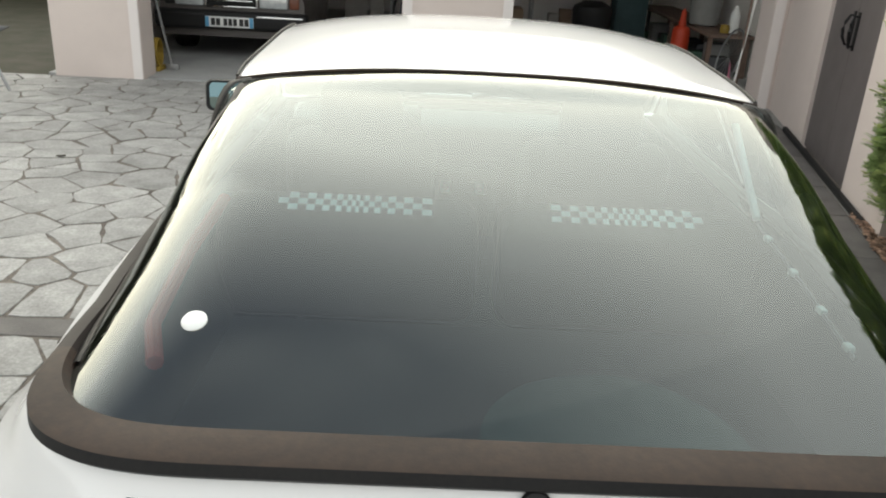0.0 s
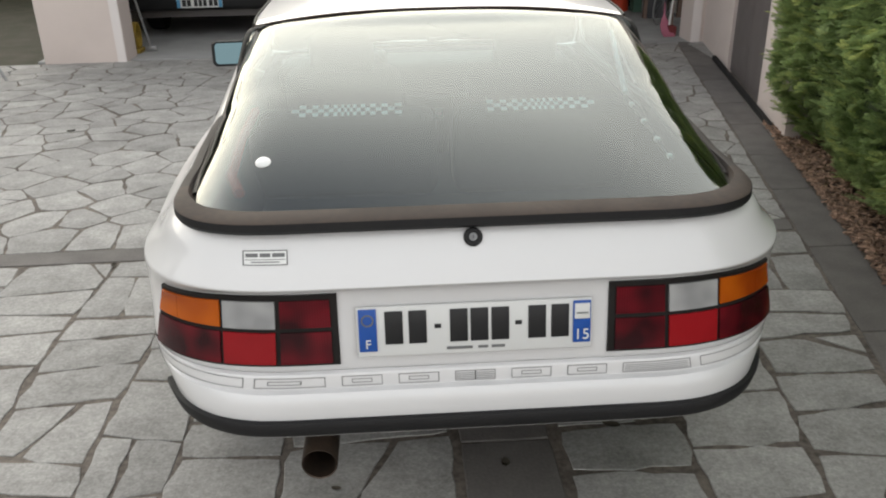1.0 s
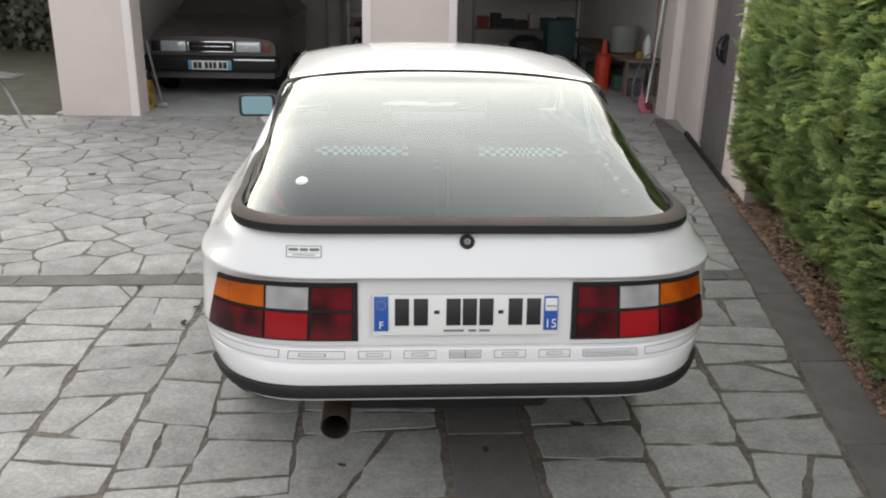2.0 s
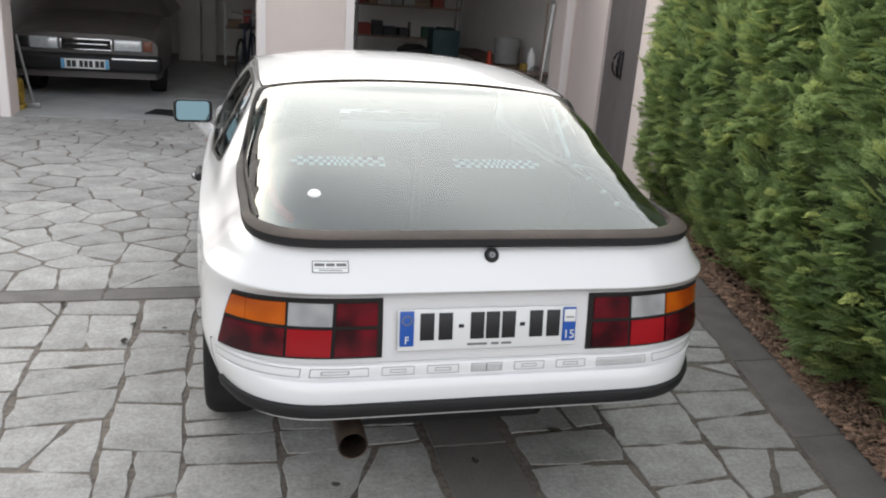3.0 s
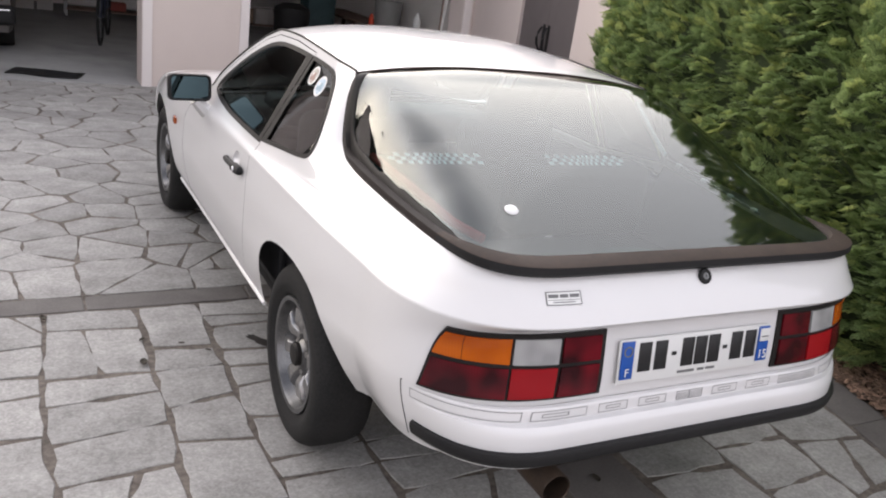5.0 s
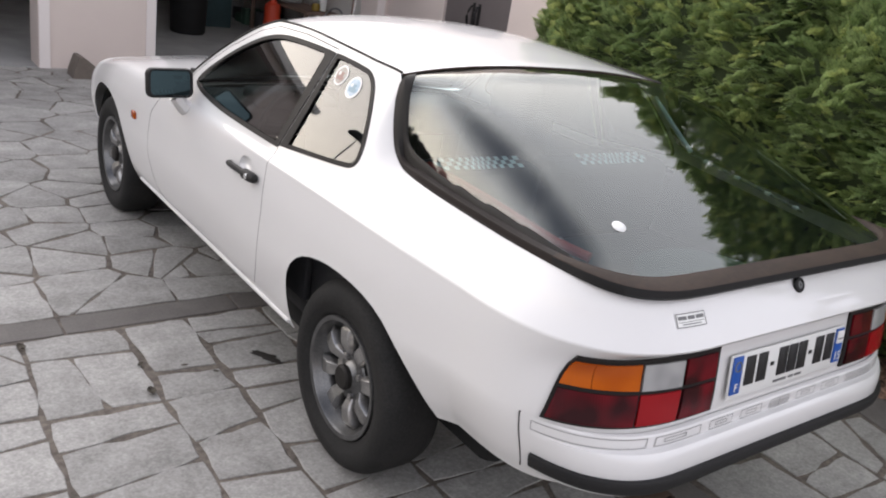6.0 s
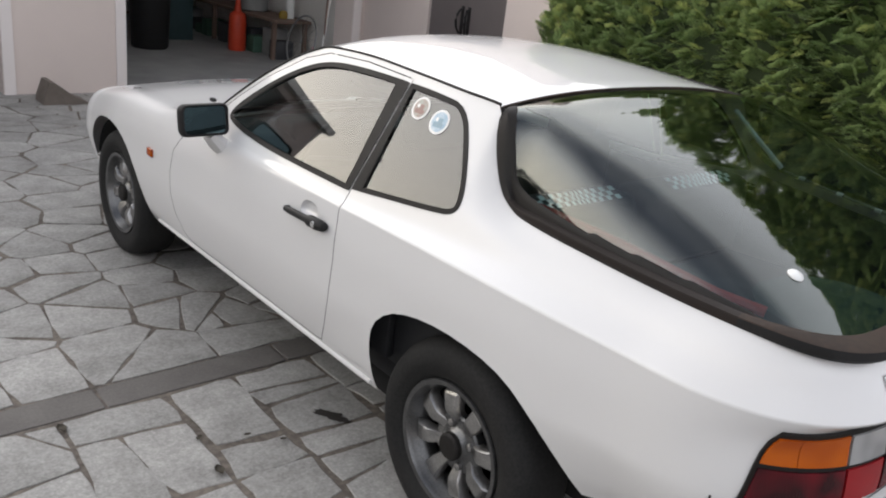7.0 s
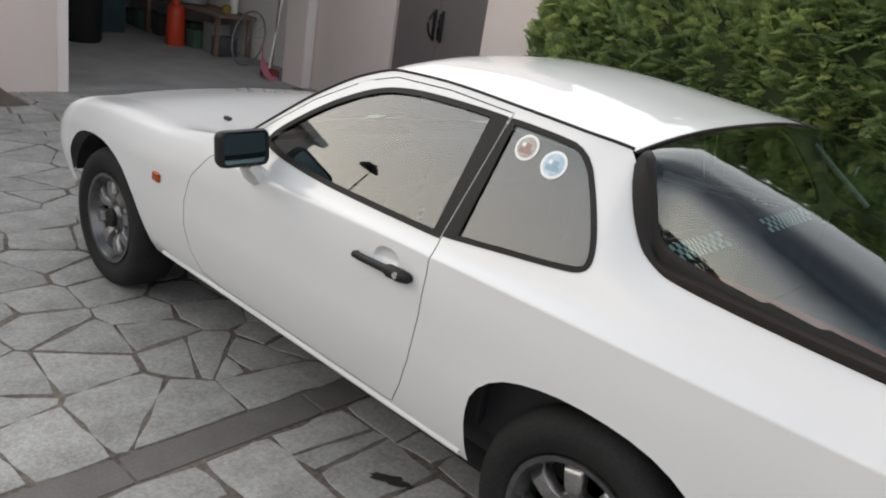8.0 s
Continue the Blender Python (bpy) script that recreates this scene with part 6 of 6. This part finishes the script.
for x, tx, m, nm in ((2.97, 3.00, WHITEPLASTIC, "white"), (3.00, 2.93, BROWN, "wooden")):
    b_ = thing("broom", nm + " handled broom leaning by the jamb", "broom")
    bm = bmesh.new(); tube(bm, [(x, 7.66, 0.10), (tx, 7.46, 1.45)], 0.012, 8); part("handle", bm, m, b_)
    bm = bmesh.new(); box(bm, (x, 7.67, 0.055), (0.05, 0.26, 0.11), 0.012); part("bristle_head", bm, mat("red_bristle", (0.16, 0.03, 0.03), 0.9, vary=0.5, scale=40), b_)

# ---- garden beyond the left pier ----
chair = thing("garden_chair", "folding metal garden chair with grey cloth on the lawn", "chair")
for x in (-4.25, -3.85):
    bm = bmesh.new(); tube(bm, [(x - 0.22, 6.34, 0.52), (x + 0.06, 6.22, -0.02)], 0.014, 8); part("leg", bm, GREYMETAL, chair)
    bm = bmesh.new(); tube(bm, [(x - 0.42, 6.60, 0.50), (x - 0.62, 6.70, -0.04)], 0.014, 8); part("leg", bm, GREYMETAL, chair)
bm = bmesh.new()
grid(bm, [[(-4.42 + 0.11 * i, 6.15 + 0.09 * j, 0.52 + 0.02 * math.sin(i) - 0.02 * (1 - abs(j - 2) / 2)) for i in range(6)] for j in range(5)])
sc = part("seat", bm, mat("grey_cloth_seat", (0.085, 0.085, 0.09), 0.9, vary=0.4, scale=20), chair, "slack grey cloth seat")
sc.modifiers.new("thickness", 'SOLIDIFY').thickness = 0.008
bm = bmesh.new(); tube(bm, [(-4.44, 6.14, 0.525), (-4.42, 6.55, 0.525)], 0.012, 8); part("seat_rail", bm, GREYMETAL, chair)
# dark shrubs behind the lawn
DIMLEAF = mat("dark_leaf", (0.060, 0.058, 0.038), 0.7, vary=0.8, scale=3, color2=(0.035, 0.036, 0.026), rand=0.3)
V, F = [], []
rs = random.Random(3)
for _ in range(9000):
    x, z = rs.uniform(-16, -3.9), rs.uniform(0, 2.6)
    y = 14 + 0.5 * noise.noise((x, z, 2)) + rs.uniform(-0.25, 0.25) + 0.3 * (x + 4) * -0.1
    L, a = rs.uniform(0.08, 0.2), rs.uniform(0, 6.28)
    d = Vector((math.cos(a) * L, -rs.random() * L, math.sin(a) * L))
    s_ = Vector((-math.sin(a), 0.3, math.cos(a))) * L * 0.35
    p = Vector((x, y, z))
    i = len(V)
    V += [p, p + d * 0.5 + s_, p + d, p + d * 0.5 - s_]
    F += [(i, i + 1, i + 2), (i, i + 2, i + 3)]
me = bpy.data.meshes.new("shrub_leaves"); me.from_pydata(V, [], F); me.materials.append(DIMLEAF)
bm = bmesh.new(); box(bm, (-10, 14.9, 1.2), (12.5, 0.6, 2.5), 0.2); shrubs = single("shrubs", bm, HEDGECORE, "dark shrubs behind the lawn", "shrub")
sl = new("shrub_leaves", me); sl.parent = shrubs; tagged(sl, "", "", "", "stuff")

# unseen dark foliage screen, added so the side windows mirror a dark skyline
V, F = [], []
for _ in range(9000):
    y, z = rs.uniform(-9, 13.5), rs.uniform(0, 1) ** 0.8 * 3.6
    top = 3.2 + 0.35 * noise.noise((y * 0.5, 0, 4)) + 0.25 * noise.noise((y * 1.7, 0, 8))
    z = min(z, top + rs.uniform(-0.2, 0.15))
    x = -11.0 + 0.4 * noise.noise((y, z, 6)) + rs.uniform(-0.25, 0.25) - 0.12 * z
    L, a = rs.uniform(0.12, 0.30), rs.uniform(0.3, 2.8)
    d = Vector((rs.random() * L * 0.6, math.cos(a) * L, math.sin(a) * L))
    s_ = Vector((0.2, -math.sin(a), math.cos(a))) * L * 0.28
    p = Vector((x, y, z))
    i = len(V)
    V += [p, p + d * 0.5 + s_, p + d, p + d * 0.5 - s_]
    F += [(i, i + 1, i + 2), (i, i + 2, i + 3)]
me = bpy.data.meshes.new("screen_leaves"); me.from_pydata(V, [], F); me.materials.append(DIMLEAF)
bm = bmesh.new(); box(bm, (-11.9, 2.2, 1.35), (0.8, 23.0, 2.9), 0.25); screen = single("added_west_screen", bm, HEDGECORE, "unseen tall dark foliage screen added across the lawn", "hedge")
sl = new("screen_leaves", me); sl.parent = screen; tagged(sl, "", "", "", "stuff")
# garden lamp on the lawn
glamp = thing("garden_lamp", "thin garden lamp post with a dark flat head", "lamp", pose(-5.24, 7.42, -0.045))
bm = bmesh.new(); tube(bm, [(0, 0, 0), (0, 0, 2.7), (0.02, -0.02, 3.05), (0.12, -0.08, 3.2)], [0.022, 0.018, 0.014, 0.012], 8); part("post", bm, GREYMETAL, glamp, "pale thin post")
bm = bmesh.new()
HM = Matrix.Translation((0.20, -0.13, 3.2)) @ Matrix.Rotation(radians(-32), 4, 'Z') @ Matrix.Rotation(radians(14), 4, 'Y')
lathe(bm, [(0.0, 0.06), (0.13, 0.052), (0.27, 0.01), (0.30, -0.025), (0.27, -0.045), (0.0, -0.04)], 24, HM @ Matrix.Diagonal((1.0, 0.6, 1.9, 1.0)))
part("head", bm, DARKIRON, glamp)
bm = bmesh.new(); tube(bm, [HM @ Vector((-0.05, 0, 0.04)), HM @ Vector((-0.12, 0, 0.12)), HM @ Vector((-0.30, 0, 0.17))], 0.010, 6); part("aerial_rod", bm, DARKIRON, glamp)

# ---- stone paving ----
pav = thing("pavement", "irregular grey flagstone drive with sandy joints", "pavement", kind="structure")
bm = bmesh.new()
prism(bm, [(-4.0, -4.0), (0.8, -4.0), (3.06, 6.2), (3.1, 7.1), (-3.85, 6.97), (-3.95, 5.8), (-9.0, 1.0), (-9, -4)], -0.05, -0.004)
part("joint_bed", bm, MORTAR, pav, "sandy mortar joints")
rng = random.Random(21)


def clip(poly, a, b, c):
    """Keep the side a x + b y <= c of a convex outline."""
    out = []
    for i, p in enumerate(poly):
        q = poly[(i + 1) % len(poly)]
        fp, fq = a * p[0] + b * p[1] - c, a * q[0] + b * q[1] - c
        if fp <= 0:
            out.append(p)
        if (fp < 0) != (fq < 0) and fp != fq:
            t = fp / (fp - fq)
            out.append((p[0] + (q[0] - p[0]) * t, p[1] + (q[1] - p[1]) * t))
    return out


def shrink(poly, d):
    """Pull every side of a convex outline in by d."""
    area = sum(p[0] * q[1] - q[0] * p[1] for p, q in zip(poly, poly[1:] + poly[:1]))
    if area < 0:
        poly = poly[::-1]
    out = poly
    for p, q in zip(poly, poly[1:] + poly[:1]):
        ex, ey_ = q[0] - p[0], q[1] - p[1]
        ln = math.hypot(ex, ey_)
        if ln < 1e-6:
            continue
        nx, ny = ey_ / ln, -ex / ln
        out = clip(out, nx, ny, nx * p[0] + ny * p[1] - d)
        if len(out) < 3:
            return []
    return out


def stone_data(poly, gap, rough, thick=0.03, bevel=0.005, top=0.0):
    """Vertices and faces of one stone: a ragged outline, a chamfer and sides."""
    poly = shrink(poly, gap)
    if len(poly) < 3:
        return None
    per = dense(poly, 0.06)
    per = [((a[0] + 14 * b[0] + c[0]) / 16, (a[1] + 14 * b[1] + c[1]) / 16) for a, b, c in zip(per[-1:] + per[:-1], per, per[1:] + per[:1])]
    if len(per) < 3:
        return None
    cx, cy = sum(p[0] for p in per) / len(per), sum(p[1] for p in per) / len(per)
    pts = []
    for x, y in per:
        k = rough * 1.3 * noise.noise((x * 8, y * 8, 1.7)) + rough * 1.1 * noise.noise((x * 23, y * 23, 4.1)) - 0.2 * rough
        d = math.hypot(x - cx, y - cy) or 1
        pts.append((x + (x - cx) / d * k, y + (y - cy) / d * k))
    n = len(pts)
    tilt = (rng.uniform(-0.004, 0.004), rng.uniform(-0.004, 0.004))
    zt = lambda x, y: top + tilt[0] * (x - cx) + tilt[1] * (y - cy)
    V = [(x, y, -thick) for x, y in pts] + [(x, y, zt(x, y) - bevel * 0.8) for x, y in pts]
    inn = []
    for x, y in pts:
        d = math.hypot(x - cx, y - cy) or 1
        k = max(0.0, d - bevel * 1.4) / d
        inn.append((cx + (x - cx) * k, cy + (y - cy) * k))
    V += [(x, y, zt(x, y)) for x, y in inn]
    F = []
    for i in range(n):
        j = (i + 1) % n
        F.append((i, j, n + j, n + i)); F.append((n + i, n + j, 2 * n + j, 2 * n + i))
    F.append(tuple(range(2 * n, 3 * n)))
    return V, F, (cx, cy)


stones = []


def cells(seed, region, others):
    poly = region
    for q in others:
        a, b = q[0] - seed[0], q[1] - seed[1]
        if a * a + b * b > 6:
            continue
        c = (q[0] ** 2 + q[1] ** 2 - seed[0] ** 2 - seed[1] ** 2) / 2
        poly = clip(poly, a, b, c)
        if len(poly) < 3:
            return []
    return poly


def halve(p, gap, rough, chance):
    """Lay the outline as one stone, or split it by a slanting joint."""
    if len(p) < 3:
        return
    w, h = max(q[0] for q in p) - min(q[0] for q in p), max(q[1] for q in p) - min(q[1] for q in p)
    if max(w, h) > 0.38 and rng.random() < chance:
        cx, cy = sum(q[0] for q in p) / len(p), sum(q[1] for q in p) / len(p)
        a = rng.uniform(-0.5, 0.5) + (math.pi / 2 if h > w else 0)
        nx, ny = math.cos(a), math.sin(a)
        c = nx * cx + ny * cy + rng.uniform(-0.05, 0.05)
        for q in (clip(p, nx, ny, c), clip(p, -nx, -ny, -c)):
            if len(q) > 2:
                stones.append((q, gap, rough))
    else:
        stones.append((p, gap, rough))


# beyond the cross band: crazy paving
CROSS = lambda x: 2.145 + 0.015 * x   # far edge of the cross band
CROSSW = 0.147
seeds = []
yy = 2.28
while yy < 7.1:
    xx = -6.0 + rng.uniform(0, 0.3)
    while xx < 3.2:
        q = (xx + rng.uniform(-0.13, 0.13), yy + rng.uniform(-0.12, 0.12))
        if all(((q[0] - p[0]) / 1.25) ** 2 + (q[1] - p[1]) ** 2 > 0.0165 for p in seeds[-70:]):
            seeds.append(q)
        xx += rng.uniform(0.18, 0.38)
    yy += rng.uniform(0.13, 0.24)
for s in seeds:
    x, y = s
    if x > BANDIN(y) + 0.2:
        continue
    reg = [(-9, 1.9), (4, 1.9), (4, 7.2), (-9, 7.2)]
    reg = clip(reg, 0.015, -1, -2.148)
    reg = clip(reg, 1, -0.212, 1.396 - 0.006)
    reg = clip(reg, -0.03, 1, 7.08 + 0.02)
    reg = clip(reg, -1, -0.0, 6.2)
    p = cells(s, reg, [q for q in seeds if q is not s])
    halve(p, rng.uniform(0.0022, 0.0065), 0.011, 0.25)
# before it: columns of squared stones
cols = [-1.15, -0.89, -0.56, -0.02]


def lane(x0, k, seed_):
    """A long joint between two columns: a slanting line that wanders."""
    return lambda y: x0 + k * y + 0.030 * noise.noise((y * 1.9, seed_, 0.3)) + 0.014 * noise.noise((y * 5.3, seed_, 2.1))


def column(left, right, gap=0.0045, heights=(0.13, 0.16, 0.19, 0.23, 0.27, 0.32, 0.38), split=0.55):
    """Uneven stones between two wandering joints."""
    y = CROSS(left(2)) - CROSSW - 0.004
    t0 = 0.0
    while y > -3.5:
        h = rng.choice(heights) * rng.uniform(0.88, 1.12)
        y2 = y - h
        t1 = rng.uniform(-0.035, 0.035) if y2 > -3.4 else 0
        q = [(left(y - t0), y - t0), (right(y + t0), y + t0), (right(y2 + t1), y2 + t1), (left(y2 - t1), y2 - t1)]
        wide = q[1][0] - q[0][0]
        g = gap * rng.uniform(0.65, 1.5)
        if h > 0.25 and rng.random() < split and wide > 0.28:
            f, f2 = rng.uniform(0.32, 0.68), rng.uniform(0.32, 0.68)
            m1 = (q[0][0] + (q[1][0] - q[0][0]) * f, q[0][1] + (q[1][1] - q[0][1]) * f)
            m2 = (q[3][0] + (q[2][0] - q[3][0]) * f2, q[3][1] + (q[2][1] - q[3][1]) * f2)
            stones.append(([q[0], m1, m2, q[3]], g, 0.013))
            stones.append(([m1, q[1], q[2], m2], g, 0.013))
        elif h > 0.24 and rng.random() < 0.35:
            # a corner broken off
            f, f2 = rng.uniform(0.35, 0.75), rng.uniform(0.35, 0.7)
            m1 = (q[0][0] + (q[1][0] - q[0][0]) * f, q[0][1] + (q[1][1] - q[0][1]) * f)
            m2 = (q[1][0] + (q[2][0] - q[1][0]) * f2, q[1][1] + (q[2][1] - q[1][1]) * f2)
            stones.append(([q[0], m1, m2, q[2], q[3]], g, 0.013))
            stones.append(([m1, q[1], m2], g, 0.008))
        else:
            stones.append((q, g, 0.013))
        y, t0 = y2, t1


joints = [lane(x, 0.0, 3.7 * i) for i, x in enumerate(cols[:-1])] + [lambda y: cols[-1]]
for i, (a, b) in enumerate(zip(joints, joints[1:])):
    if i == 1:
        column(a, b, 0.0045, (0.09, 0.11, 0.14, 0.17, 0.24), 0.0)   # flat courses
    else:
        column(a, b)
# the open parts: more columns of uneven width
x, near = -1.15, joints[0]
while x > -5.6:
    w = rng.choice((0.24, 0.30, 0.36, 0.44, 0.50)) * rng.uniform(0.92, 1.08)
    x -= w
    nxt = lane(x, rng.uniform(-0.03, 0.03), x * 5)
    column(nxt, near)
    near = nxt
edge_r = lambda y: 1.369 + 0.227 * y
mids = [lambda y: 0.31, lane(0.70, 0.06, 41.0), lane(1.04, 0.14, 53.0), edge_r]
for a, b in zip(mids, mids[1:]):
    column(a, b, 0.0075)

slabs = []
x = -6.0
while x < 1.8:
    w = rng.uniform(0.55, 0.95)
    q = [(x, CROSS(x) - CROSSW), (x + w, CROSS(x + w) - CROSSW), (x + w, CROSS(x + w)), (x, CROSS(x))]
    q = clip(q, 1, -0.212, 1.396 - 0.01)
    if len(q) > 2:
        slabs.append(q)
    x += w
y = -3.5
while y < 7.0:
    h = rng.uniform(0.6, 0.95)
    y2 = min(y + h, 7.2)
    slabs.append([(BANDIN(y), y), (BANDIN(y) + 0.235, y), (BANDIN(y2) + 0.235, y2), (BANDIN(y2), y2)])
    y = y2
y = -3.0
while y < 1.99:
    y2 = min(y + rng.uniform(0.4, 0.6), 1.99)
    slabs.append([(0.0, y), (0.29, y), (0.29, y2), (0.0, y2)])
    y = y2

made = []
for p, gap, rough in stones:
    d = stone_data(p, gap, rough, 0.03, 0.0022, rng.uniform(-0.0012, 0.0012))
    if d:
        made.append(d)
made.sort(key=lambda d: abs(d[2][0] + 0.9) * 0.8 + abs(d[2][1] - 1.8))
for V, F, c in made[:290]:
    me = bpy.data.meshes.new("flagstone")
    me.from_pydata([(x - c[0], y - c[1], z) for x, y, z in V], [], F)
    me.materials.append(STONE)
    ob = new("flagstone", me); ob.parent = pav; ob.location = (c[0], c[1], 0)
V, F = [], []
for v, f, c in made[290:]:
    i = len(V)
    V += v
    F += [tuple(k + i for k in q) for q in f]
me = bpy.data.meshes.new("far_flagstones"); me.from_pydata(V, [], F); me.materials.append(STONE)
ob = new("far_flagstones", me); ob.parent = pav; tagged(ob, "", "", "", "stuff")
for q in slabs:
    d = stone_data(q, 0.0025, 0.002, 0.03, 0.003, 0.001)
    if d:
        V, F, c = d
        me = bpy.data.meshes.new("band_slab"); me.from_pydata([(x - c[0], y - c[1], z) for x, y, z in V], [], F); me.materials.append(BAND)
        ob = new("band_slab", me); ob.parent = pav; ob.location = (c[0], c[1], 0)

# damp stain and dead leaves on the stones
rng = random.Random(5)
DAMP = mat("damp_stain", (0.035, 0.031, 0.028), 0.5, vary=0.6, scale=20)
DEAD = mat("dead_leaf", (0.060, 0.050, 0.035), 0.8, vary=0.8, scale=40, color2=(0.03, 0.026, 0.02))
bm = bmesh.new()
ring = []
for k in range(28):
    a = 2 * math.pi * k / 28
    r = 0.5 + 0.35 * noise.noise((math.cos(a) * 2.2, math.sin(a) * 2.2, 7))
    p, q = 0.13 * r * math.cos(a), 0.045 * r * math.sin(a)
    ring.append(bm.verts.new((-0.712 + p * 0.45 - q * 0.9, 1.563 - p * 0.9 - q * 0.45, 0.0032)))
bm.faces.new(ring)
part("damp_stain", bm, DAMP, pav, "small dark damp stain")
for x, y, r in ((-1.163, 1.657, 0.016), (-1.181, 1.467, 0.026), (-1.51, 1.916, 0.024), (-0.377, 0.275, 0.016), (0.131, 0.348, 0.022), (0.495, 0.507, 0.03), (-2.545, 4.33, 0.03), (-0.93, 1.52, 0.012), (-1.02, 1.60, 0.012)):
    bm = bmesh.new()
    a0 = rng.uniform(0, 6.28)
    rows = []
    for i in range(6):
        t = -1 + 2 * i / 5
        w = 0.55 * (1 - t * t) ** 0.6 + 0.03
        rows.append([(r * (t * math.cos(a0) - s_ * w * math.sin(a0)), r * (t * math.sin(a0) + s_ * w * math.cos(a0)), 0.004 + r * 0.25 * s_ * s_ + r * 0.12 * t * t + 0.0005 * i) for s_ in (-1, -0.4, 0.1, 0.6, 1)])
    grid(bm, rows)
    ob = single("dead_leaf", bm, DEAD, "small dark dead leaf on the paving", "leaf", None, "", "fallen leaves")
    ob.location = (x, y, 0)
